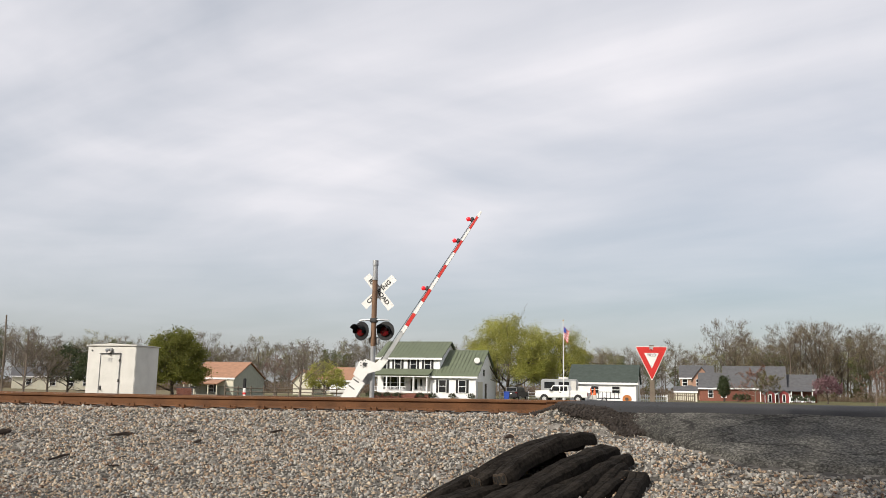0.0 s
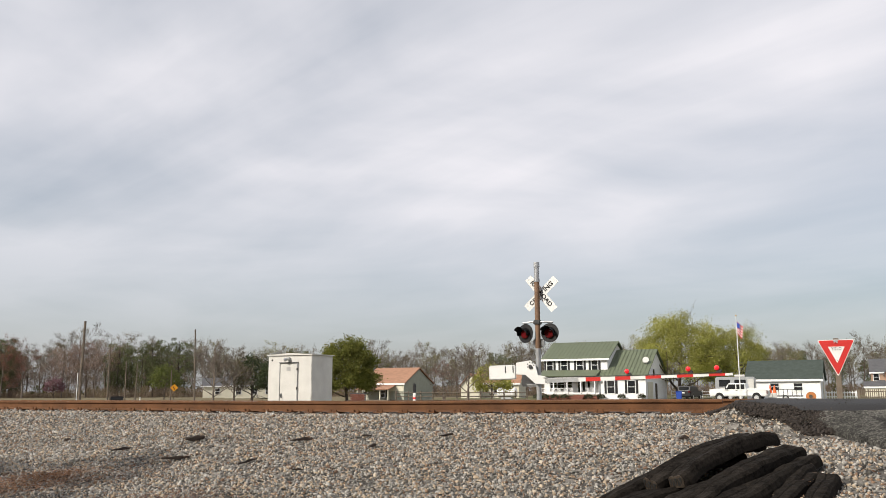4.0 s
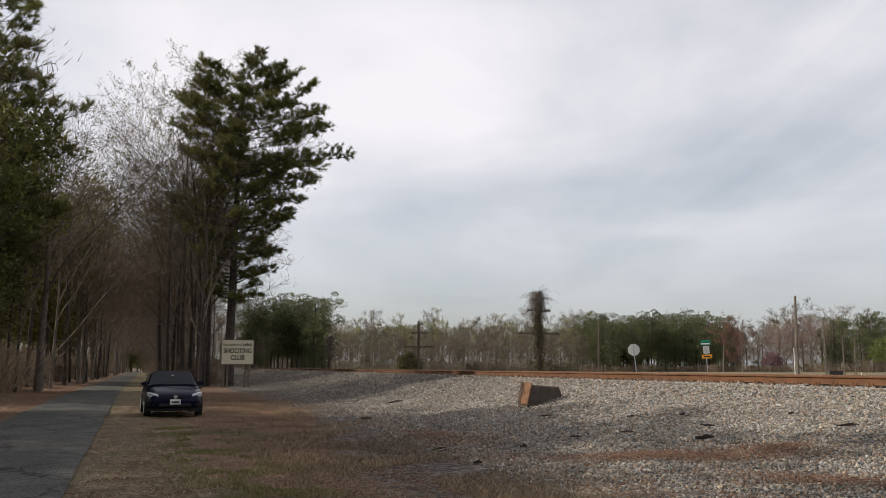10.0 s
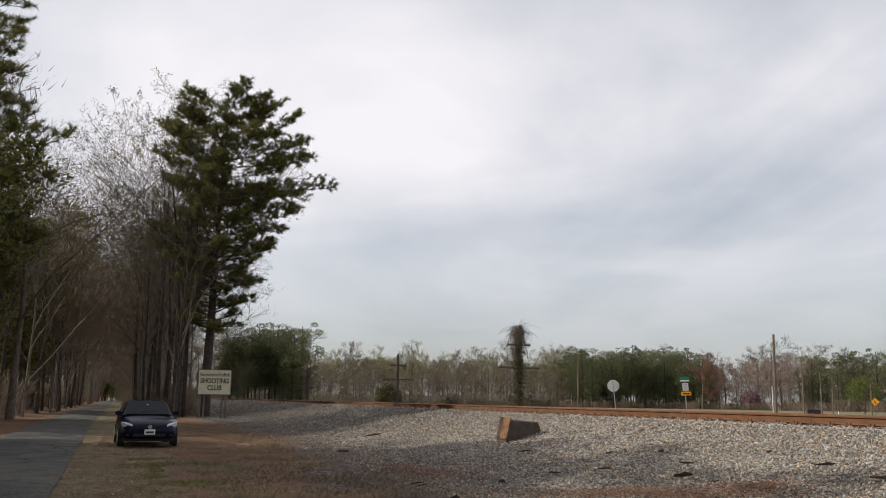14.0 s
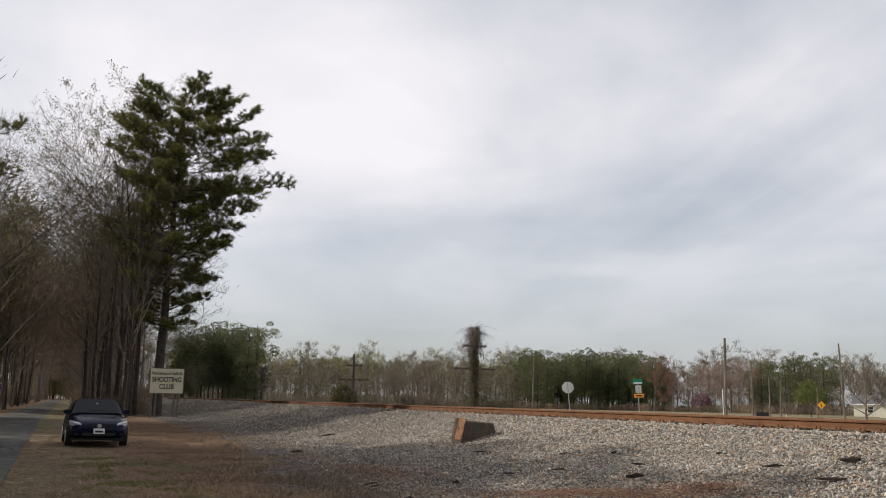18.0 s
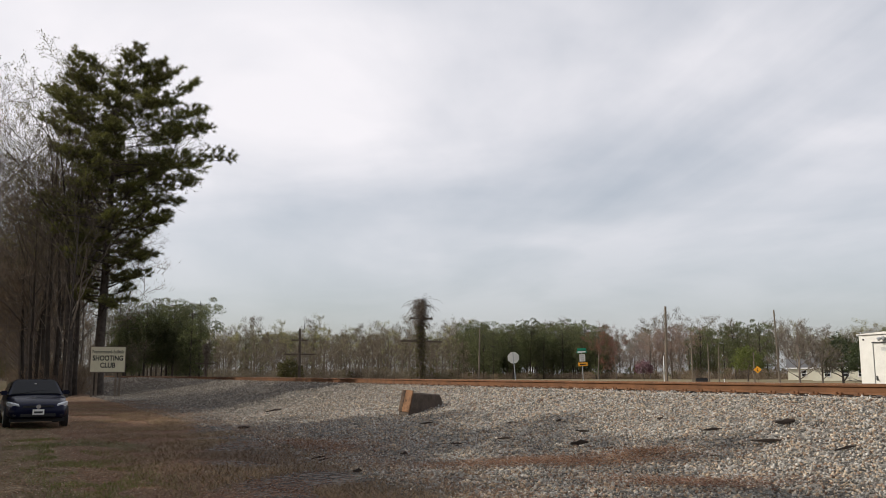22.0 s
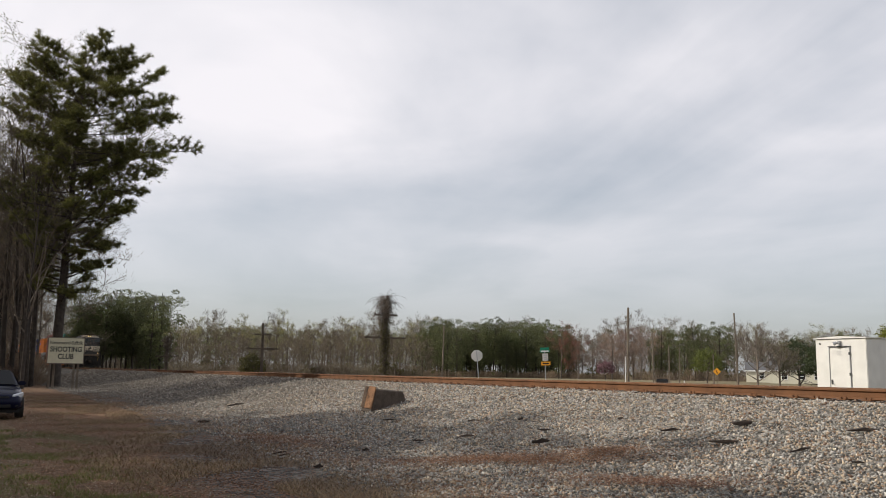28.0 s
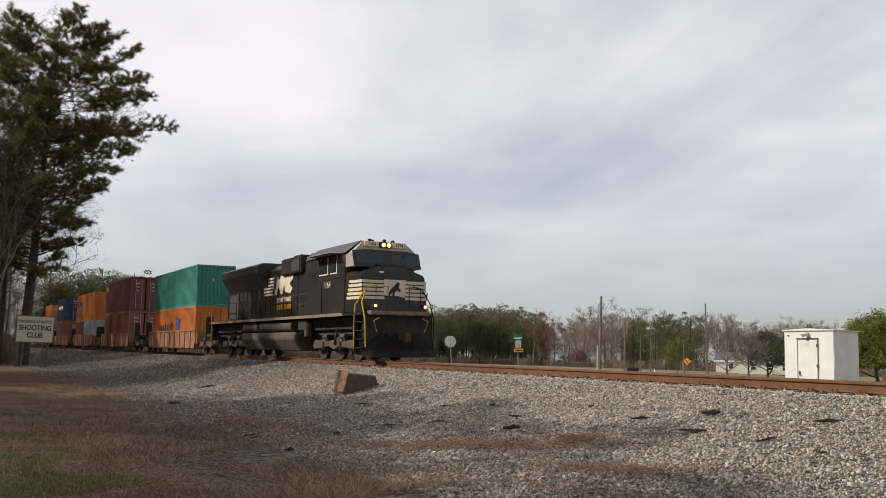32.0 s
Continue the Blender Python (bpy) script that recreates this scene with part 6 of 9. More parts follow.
def rubber_heap():
    """Worn-out crossing panels of black rubber, thrown on a heap: bent strips with a honeycomb of hollows at the ends."""
    rng = random.Random(8)
    group = "scrapped crossing panels"

    def panel(x, y, z, turn, tilt, L, w, h, sag, roll):
        root = anchor("rubber_panel", pose(x, y, z, 0, 0, turn) @ pose(0, 0, 0, 0, tilt, 0) @ pose(0, 0, 0, roll, 0, 0), "old black rubber crossing strip with hollow ribbed ends", "rubber strip", group)
        n = 22
        prof = [(-w / 2, 0), (0, h * 0.03), (w / 2, 0), (w * 0.52, h * 0.4), (w * 0.47, h * 0.8), (w * 0.36, h), (w * 0.12, h * 0.97), (w * 0.06, h * 0.9), (0, h * 0.97), (-w * 0.34, h), (-w * 0.47, h * 0.8), (-w * 0.52, h * 0.4)]
        v, f = [], []
        for i in range(n + 1):
            s = i / n
            px = (s - 0.5) * L
            zz = sag * (1 - (2 * s - 1) ** 2)
            worn = 1 - 0.12 * (abs(2 * s - 1) > 0.96)
            for a, b in prof:
                v.append((px, a * worn + 0.02 * noise.noise((px * 3, a * 9, z)), b * worn + zz + 0.02 * noise.noise((px * 5, a * 8, z + 4)) + 0.008 * noise.noise((px * 17, a * 20, z))))
        k = len(prof)
        for i in range(n):
            for j in range(k):
                f.append((i * k + j, i * k + (j + 1) % k, (i + 1) * k + (j + 1) % k, (i + 1) * k + j))
        f += [tuple(range(k)), tuple(n * k + j for j in range(k))[::-1]]
        raw("strip", v, f, M_RUBBER, root)
        for e in (-1, 1):
            rim = part("end_face", prism([(a * 0.8, h * 0.5 + (b - h * 0.5) * 0.8) for a, b in prof], 0.012, "x", (e * (L / 2 + 0.008), 0, 0)), M_RUBBER_D, root, "grey dusty cut end")
            for j in range(5):
                a = w * 0.72 * ((j + 0.5) / 5 - 0.5)
                up = 1 if j % 2 else -1
                m = h * 0.5
                # flat black triangle painted in place of the shaded inside of a hole
                part("hollow", prism([(a - w * 0.075, m - up * h * 0.24), (a + w * 0.075, m - up * h * 0.24), (a, m + up * h * 0.22)], 0.01, "x", (e * (L / 2 + 0.0145), 0, 0)), M_INK, rim)
    for x, y, z, turn, tilt, L, w, h, sag in (
            (-2.44, 9.82, 0.08, 70, -12, 2.0, 0.26, 0.15, 0.12),
            (-2.14, 10.05, 0.22, 74, -13, 1.75, 0.25, 0.15, 0.13),
            (-1.90, 9.98, 0.26, 76, -14, 1.6, 0.25, 0.16, 0.12),
            (-1.68, 9.62, 0.15, 80, -14, 2.0, 0.25, 0.15, 0.10),
            (-1.46, 9.40, 0.07, 85, -14, 2.2, 0.22, 0.15, 0.06),
            (-2.10, 9.12, 0.05, 78, -13, 2.1, 0.30, 0.16, 0.06),
            (-1.78, 8.98, 0.03, 84, -12, 1.9, 0.26, 0.15, 0.05),
            (-1.22, 9.72, 0.10, 92, -15, 0.9, 0.18, 0.13, 0.02),
            (-1.26, 9.30, 0.05, 90, -14, 1.4, 0.18, 0.13, 0.03),
            (-0.98, 9.25, 0.03, 98, -14, 1.3, 0.21, 0.16, 0.02),
            (-2.68, 9.05, 0.00, 70, -11, 1.8, 0.30, 0.15, 0.06),
            (-2.86, 8.85, 0.00, 64, -9, 1.3, 0.22, 0.14, 0.03)):
        x, z = x + 0.34, z + ground_z(x, y) - 0.10
        panel(x, y, z, turn - 17, tilt, L, w, h, sag * 0.8, rng.uniform(-14, 14))


M_RUBBER_D = mat("dusty_rubber", (0.045, 0.036, 0.029), 0.95, 0, 0.4, 9, 0.5, 40, spec=0.08)
rubber_heap()


def track_debris():
    """Broken tie ends and splinters that lie on the bank."""
    rng = random.Random(3)
    shapes = []
    for k in range(4):
        bm = prism([(-0.5, 0), (-0.1, -0.02), (0.45, 0.02), (0.5, 0.05 + 0.02 * k), (0.3, 0.09), (0.1, 0.10 + 0.03 * (k % 2)), (-0.2, 0.07), (-0.48, 0.05)], 0.12 + 0.05 * k, "y", bevel=0.01)
        for v in bm.verts:
            v.co += Vector((noise.noise(v.co * 6 + Vector((k, 0, 0))), noise.noise(v.co * 6 + Vector((0, k, 3))), noise.noise(v.co * 6 + Vector((5, 0, k))))) * 0.035
        me = bpy.data.meshes.new("tie_fragment")
        bm.to_mesh(me)
        bm.free()
        me.materials.append(M_TIE)
        shapes.append(me)
    # bearing, reach, length; the short thick ones are chunks
    bits = ((65.0, 21.9, 0.43, 0), (59.9, 17.7, 0.41, 0), (63.1, 18.1, 0.30, 0), (54.9, 17.5, 0.35, 0), (55.1, 15.9, 0.42, 1), (46.9, 15.8, 0.47, 0), (42.6, 15.6, 0.41, 1), (43.7, 14.6, 0.58, 0), (39.3, 13.5, 0.40, 0),
            (35.9, 14.4, 0.56, 0), (31.8, 14.1, 0.21, 0), (26.6, 13.5, 0.27, 0), (72.0, 17.0, 0.34, 0), (69.5, 14.3, 0.19, 1), (56.4, 19.2, 0.15, 1), (59.6, 20.0, 0.21, 0))
    bits += ((36.2, 12.5, 0.21, 0), (11.5, 12.1, 0.18, 1), (31.4, 13.4, 0.14, 1), (7.9, 13.6, 0.2, 1), (71.7, 16.6, 0.26, 0), (74.9, 33.2, 0.87, 0), (76.8, 26.0, 0.4, 1), (50.0, 17.6, 0.14, 1), (66.5, 17.2, 0.2, 1))
    for k, (b, r, L, thick) in enumerate(bits):
        x, y = polar(b, r)
        ob = new("wood_fragment", shapes[k % 4])
        wide = L * (0.9 if thick else 0.45) + 0.05
        ob.matrix_world = pose(x, y, ground_z(x, y) + 0.035, rng.uniform(-8, 8), rng.uniform(-12, 4), b + rng.uniform(-22, 30)) @ Matrix.Diagonal((L * 0.8, wide * 0.9, (0.9 if thick else 0.45) * (0.3 + L), 1))
        tagged(ob, "broken dark piece of tie lying on the gravel", "wood fragment", "tie fragments on the bank")
    # a sawn tie end stood in the ballast
    x, y = polar(65.7, 25.2)
    root = anchor("timber_block", pose(x, y, ground_z(x, y) + 0.03, 4, 0, 108), "square sawn timber block, orange end and grey top, sunk in ballast", "timber block")
    part("timber", prism([(-0.50, -0.14), (0.78, -0.06), (0.84, 0.24), (0.72, 0.46), (0.05, 0.50), (-0.36, 0.53)], 0.46, "y", (0, 0, 0), None, 0.03), M_WOOD_D, root)
    end = mat("orange_sawn_wood", (0.17, 0.088, 0.045), 0.9, 0, 0.45, 5, 0.5, 40)
    dark_end = mat("dark_split_wood", (0.085, 0.055, 0.037), 0.92, 0, 0.4, 6, 0.5, 40)
    lean = pose(0, 0, 0, 0, 12, 0)
    for y0, y1, top, m in ((-0.23, 0.078, 0.505, end), (0.08, 0.23, 0.495, dark_end)):
        part("sawn_end", bbox(0.03, y1 - y0, top + 0.12, (-0.475, (y0 + y1) / 2, top / 2 - 0.06), 0.008, lean), m, root, "orange-brown split end" if m is end else "dark split end")
    part("weathered_top", bbox(0.40, 0.40, 0.014, (-0.17, 0, 0.505), 0.0, pose(0, 0, 0, 0, 4.2, 0)), M_WOOD, root)


track_debris()

# ---------------------------------------------------------------- poles and road signs across the track


def line_pole(x, y, h, arms, label, lean=0.0, vines=0, r=0.15):
    root = anchor("utility_pole", pose(x, y, ground_z(x, y) - 0.1, 0, lean, 0), label, "utility pole")
    part("pole", tube([(0, 0, 0), (0.02, 0, h * 0.5), (0, 0, h)], [r, r * 0.85, r * 0.68], 10), M_WOOD_D if arms else M_WOOD, root)
    for z, w in arms:
        arm = part("crossarm", bbox(0.10, w, 0.11, (0.12, 0, z), 0.01), M_WOOD_D, root)
        for k in range(4):
            yy = (k - 1.5) * w / 3.4
            part("insulator", cyl(0.03, 0.02, (0.12, yy, z + 0.05), (0.12, yy, z + 0.17), 6), M_DARK, arm)
    return root


def vine_cover(root, h, seed, amount, leaves):
    """Dead vines that hang over a pole: a ragged mop at the top, a sleeve below."""
    g = Grown(seed)
    r = g.rng
    for i in range(amount):
        u = r.random() ** 0.62
        z = h * (0.06 + 0.96 * u)
        az = r.uniform(0, 6.28)
        top = max(0, (u - 0.74) / 0.26)
        wide = (0.24 + 0.46 * top ** 0.6) * r.uniform(0.35, 1.25)
        p = Vector((math.cos(az) * 0.1, math.sin(az) * 0.1, z))
        d = Vector((math.cos(az), math.sin(az), r.uniform(-0.3, 1.0))).normalized()
        pts = [p]
        for s in range(6):
            d = (d + Vector((r.gauss(0, 0.42), r.gauss(0, 0.42), r.gauss(-0.42, 0.32)))).normalized()
            pts.append(pts[-1] + d * wide * 0.3)
        w = r.uniform(0.5, 1.1)
        g.limb(pts, [0.016 * w, 0.014 * w, 0.012 * w, 0.011 * w, 0.010 * w, 0.008 * w, 0.005 * w], 3)
        if u < 0.72:
            for _ in range(leaves):
                g.leaf(pts[r.randrange(7)] + Vector((r.gauss(0, 0.12), r.gauss(0, 0.12), r.gauss(0, 0.12))), 0.12)
    raw("vines", g.v, g.f, M_BARK, root, "tangle of dry brown vines")
    if g.lv:
        raw("vine_leaves", g.lv, g.lf, M_SHRUB, root)


p = line_pole(-50.1, 22.9, 5.9, ((3.4, 2.9), (4.85, 1.6)), "old railroad line pole overgrown with dry vines")
vine_cover(p, 6.0, 5, 1300, 2)
p = line_pole(-72.0, 21.5, 5.2, ((3.0, 2.8), (4.2, 1.4)), "old railroad line pole with two crossarms")
part("wire_bracket", tube([(0.1, 0.1, 4.9), (0.14, 0.35, 5.2), (0.14, 0.38, 5.7)], 0.03, 6), M_DARK, p)
p = line_pole(-108, 20.5, 4.9, ((2.6, 2.8),), "old railroad line pole smothered in brown vines")
vine_cover(p, 4.9, 9, 800, 0)
for b, r, h, lean, label in ((49.5, 95, 8.5, 1.5, "tall grey utility pole with a bare top"), (47.9, 120, 7.5, 0, "dark wooden utility pole"), (42.75, 95, 7.9, -2, "pale grey utility pole carrying a wire"), (44.2, 130, 4.4, 0, "slim light pole beside the road"), (46.9, 125, 5.5, 0, "slim grey utility pole"), (46.3, 140, 5.6, 2, "slim grey utility pole"), (61.6, 90, 6.1, 3, "thin leaning grey pole"), (41.6, 150, 8.6, 0, "slim grey utility pole")):
    x, y = polar(b, r)
    line_pole(x, y, h, (), label, lean, 0, 0.17 if h > 8 else 0.11)


def wires():
    def hang(a, b, sag, name):
        pts = [Vector(a).lerp(Vector(b), i / 12) - Vector((0, 0, sag * 4 * (i / 12) * (1 - i / 12))) for i in range(13)]
        ob = part(name, tube(pts, 0.014, 4), M_DARK, None)
        tagged(ob, "thin dark overhead wire between poles", "wire", "overhead wires")
    a, b, c = polar(49.5, 95), polar(47.9, 120), polar(42.75, 95)
    hang((*a, 8.0), (*b, 7.3), 0.9, "overhead_wire")
    hang((*a, 6.9), (*b, 6.3), 0.5, "overhead_wire")
    hang((*c, 7.6), (*polar(46.9, 125), 5.4), 0.5, "overhead_wire")


wires()


def road_signs():
    x, y = polar(59.1, 59)
    root = sign_post("stop_sign", x, y, 0.35, 3.05, 0.06, M_ALU_D, "bare metal back of an eight-sided stop sign on a steel post", "stop sign")
    root.rotation_euler = (radians(-3), radians(-5), radians(59))
    o = [(0.41 * math.cos(radians(22.5 + 45 * k)), 2.37 + 0.41 * math.sin(radians(22.5 + 45 * k))) for k in range(8)]
    part("plate", prism(o, 0.006, "y", (0, 0.04, 0)), M_ALU, root)
    part("red_front", prism(o, 0.004, "y", (0, 0.048, 0)), M_RED, root)
    x, y = polar(54.75, 62)
    root = sign_post("street_sign", x, y, 0.35, 3.15, 0.055, M_ALU_D, "green street name blades over a grey and an orange road sign", "road sign")
    root.rotation_euler = (0, radians(-2), radians(54))
    part("name_blade", bbox(0.70, 0.01, 0.17, (0, -0.02, 2.80), 0.004), M_SIGNGREEN, root)
    part("name_bar", bbox(0.56, 0.004, 0.08, (0, -0.028, 2.80)), M_WHITE, root)
    part("name_blade", bbox(0.62, 0.01, 0.16, (0, 0.04, 2.98), 0.004), M_SIGNGREEN, root)
    part("route_plate", bbox(0.40, 0.008, 0.50, (0.03, -0.03, 2.38), 0.004), M_ALU, root)
    for k in range(3):
        part("route_bar", bbox(0.26, 0.004, 0.07, (0.03, -0.037, 2.52 - 0.14 * k)), M_ALU_D, root)
    part("orange_plate", bbox(0.66, 0.008, 0.26, (0.05, -0.03, 1.93), 0.004), M_ORANGE, root)
    part("orange_bar", bbox(0.46, 0.004, 0.08, (0.05, -0.037, 1.93)), M_INK, root)
    x, y = polar(44.0, 112)
    root = sign_post("curve_sign", x, y, 0.35, 2.2, 0.06, M_WOOD, "yellow diamond warning sign with a winding arrow", "warning sign")
    root.rotation_euler = (0, 0, radians(44))
    part("plate", prism(rounded([(-0.46, 1.75), (0, 1.29), (0.46, 1.75), (0, 2.21)], 0.04), 0.008, "y", (0, -0.05, 0)), M_ORANGE, root)
    part("arrow", prism([(-0.05, 1.5), (0.04, 1.5), (0.04, 1.66), (-0.05, 1.78), (-0.05, 1.84), (0.0, 1.94), (-0.14, 1.84), (-0.13, 1.74), (-0.05, 1.64)], 0.004, "y", (0.03, -0.058, 0)), M_INK, root)
    x, y = polar(47.75, 70)
    root = sign_post("mailbox", x, y, 0.35, 1.55, 0.1, M_WOOD, "black rural mailbox beside a pale post", "mailbox")
    bx = bbox(0.9, 0.3, 0.3, (0.5, 0, 0.78), 0.04)
    part("box", bx, M_BLACK, root)
    root.rotation_euler = (0, 0, radians(46))
    for b, r, h in ((49.65, 88, 3.0), (46.0, 78, 0.8)):
        x, y = polar(b, r)
        root = anchor("marker_post", pose(x, y, 0.35), "thin white plastic marker post", "marker post")
        part("post", tube([(0, 0, 0), (0, 0, h)], 0.035, 8), M_WHITE, root)

    x, y = polar(55.7, 110)
    root = anchor("concrete_headwall", pose(x, y, ground_z(x, y), 0, 0, 50), "low white concrete culvert wall at the field edge", "culvert wall")
    part("wall", bbox(2.2, 0.3, 0.42, (0, 0, 0.15), 0.03), M_WHITE, root)
    part("wing_wall", bbox(0.3, 1.2, 0.34, (1.0, -0.6, 0.12), 0.03), M_WHITE, root)


road_signs()


def field_weeds():
    x, y = polar(57.7, 96)
    weed = tree_thing("weed_clump", grow_leafy(240, 0.55, 1.1, 0.10, 900, 0.02, 0.0), M_BARK, M_SPRING, "low bright green weeds beside the far verge", "weeds", "weeds beyond the track")
    weed.matrix_world = pose(x, y, ground_z(x, y))
    for b, r, k in ((57.2, 98, 0.8), (58.1, 99, 0.7)):
        x, y = polar(b, r)
        copy_thing(weed, pose(x, y, ground_z(x, y), 0, 0, 70 * b)).scale = (k, k, k)


field_weeds()

# ---------------------------------------------------------------- beside the trail
M_CARGLASS = mat("tinted_car_glass", (0.006, 0.007, 0.009), 0.10, 0.0, 0.1, 3, 0.0, 50, spec=0.14)
M_CARPAINT = mat("dark_blue_car_paint", (0.006, 0.0075, 0.024), 0.22, 0.0, 0.1, 3, 0.0, 50, spec=0.12)
M_CHROME = mat("chrome", (0.6, 0.6, 0.62), 0.15, 1.0, 0.03, 5, 0.0, 50)
M_LAMPGLASS = glassmat("headlamp_glass", (0.5, 0.52, 0.55), 0.12)
M_PLASTIC = mat("black_plastic", (0.012, 0.012, 0.013), 0.6, 0, 0.1, 6, 0.05, 60)


def loft(rings, close=True):
    """A skin over rings of equal count."""
    bm = bmesh.new()
    vr = [[bm.verts.new(p) for p in r] for r in rings]
    n = len(rings[0])
    for a, b in zip(vr, vr[1:]):
        for k in range(n if close else n - 1):
            bm.faces.new((a[k], a[(k + 1) % n], b[(k + 1) % n], b[k]))
    if close:
        bm.faces.new(vr[0][::-1])
        bm.faces.new(vr[-1])
    bmesh.ops.recalc_face_normals(bm, faces=bm.faces)
    return bm


def car_wheel(parent, x, y, r, out, name="wheel"):
    w = part(name, cyl(r, r, (x, y - 0.1, r), (x, y + 0.1, r), 26), M_TYRE, parent)
    part("rim", cyl(r * 0.66, r * 0.6, (x, y + out * 0.09, r), (x, y + out * 0.108, r), 18), M_ALU_D, w)
    for k in range(5):
        a = k * 2 * math.pi / 5
        part("spoke", bbox(r * 0.55, 0.012, 0.045, (r * 0.3, 0, 0), 0.0, Matrix.Translation((x, y + out * 0.112, r)) @ pose(0, 0, 0, 0, math.degrees(a), 0)), M_ALU, w)


def sedan(m):
    """A compact saloon, nose along +x."""
    root = anchor("parked_car", m, "dark blue four-door saloon parked beside the trail", "car")
    st = [(-2.30, 0.50, 0.86, 0.62), (-2.22, 0.36, 0.98, 0.80), (-1.7, 0.24, 1.02, 0.87), (-0.7, 0.2, 0.98, 0.89), (0.6, 0.2, 0.97, 0.89), (1.3, 0.22, 0.92, 0.88), (1.85, 0.26, 0.82, 0.84), (2.18, 0.30, 0.70, 0.74), (2.31, 0.38, 0.60, 0.60)]
    rings = []
    for x, zb, zt, w in st:
        zm = zb + (zt - zb) * 0.62
        rings.append([(x, -w * 0.86, zb), (x, -w, zb + 0.1), (x, -w * 1.0, zm), (x, -w * 0.93, zt - 0.03), (x, -w * 0.6, zt + 0.025), (x, 0, zt + 0.04), (x, w * 0.6, zt + 0.025), (x, w * 0.93, zt - 0.03), (x, w, zm), (x, w, zb + 0.1), (x, w * 0.86, zb)])
    part("body", loft(rings), M_CARPAINT, root, smooth=True)
    gl = [(-1.75, 0.98, 1.0, 0.78), (-1.15, 0.98, 1.36, 0.66), (-0.4, 0.98, 1.45, 0.62), (0.25, 0.98, 1.43, 0.62), (0.95, 0.96, 1.02, 0.78)]
    rings = [[(x, -0.80, zb), (x, -w, zt - 0.06), (x, -w * 0.8, zt), (x, w * 0.8, zt), (x, w, zt - 0.06), (x, 0.80, zb)] for x, zb, zt, w in gl]
    part("cabin", loft(rings), M_CARPAINT, root, smooth=False)
    ws = bmesh.new()
    ws.faces.new([ws.verts.new(p) for p in ((1.0, -0.70, 1.00), (1.0, 0.70, 1.00), (0.30, 0.56, 1.425), (0.30, -0.56, 1.425))])
    for v in ws.verts:
        v.co += Vector((0.02, 0, 0.016))
    part("windscreen", ws, M_CARGLASS, root)
    for s in (-1, 1):
        sw = bmesh.new()
        sw.faces.new([sw.verts.new(p) for p in ((0.82, s * 0.80, 1.02), (0.2, s * 0.665, 1.38), (-1.05, s * 0.70, 1.33), (-1.55, s * 0.80, 1.05))])
        part("side_window", sw, M_GLASS, root)
        mr = bbox(0.14, 0.24, 0.13, (0.74, s * 0.89, 1.04), 0.04)
        part("door_mirror", mr, M_CARPAINT, root)
        for x in (1.42, -1.32):
            car_wheel(root, x, s * 0.80, 0.32, s)
        hl = loft([[(2.20, s * 0.50, 0.59), (2.205, s * 0.50, 0.68), (2.09, s * 0.52, 0.72)], [(2.10, s * 0.70, 0.62), (2.10, s * 0.72, 0.74), (1.95, s * 0.72, 0.78)], [(1.85, s * 0.83, 0.68), (1.83, s * 0.835, 0.76), (1.75, s * 0.82, 0.79)]])
        for v in hl.verts:
            v.co += Vector((0.035, s * 0.015, 0.005))
        part("headlamp", hl, M_LAMPGLASS, root, "clear glass headlamp")
        part("fog_lamp", bbox(0.05, 0.22, 0.07, (2.24, s * 0.58, 0.40), 0.02), M_PLASTIC, root)
    part("grille", bbox(0.04, 0.86, 0.07, (2.30, 0, 0.645), 0.015), M_PLASTIC, root)
    part("lower_grille", bbox(0.04, 1.0, 0.12, (2.30, 0, 0.40), 0.02), M_PLASTIC, root)
    part("badge", cyl(0.065, 0.065, (2.30, 0, 0.645), (2.335, 0, 0.645), 18), M_CHROME, root, "round chrome badge")
    plate = part("number_plate", bbox(0.015, 0.32, 0.16, (2.335, 0, 0.49), 0.004), M_WHITE, root, "white number plate")
    part("plate_bar", bbox(0.006, 0.24, 0.06, (2.345, 0, 0.48)), M_DARK, plate)
    part("sticker", bbox(0.004, 0.07, 0.05, (0.55, 0.0, 1.30)), M_WHITE, root)
    part("wiper", tube([(1.02, -0.5, 1.02), (0.9, 0.0, 1.09), (0.86, 0.25, 1.11)], 0.01, 4), M_PLASTIC, root)
    part("underside", bbox(4.0, 1.5, 0.1, (0, 0, 0.24)), M_PLASTIC, root)
    return root


sedan(pose(-31.2, 0.47, ground_z(-31, 0.5) + 0.01, 0, 0, 3))


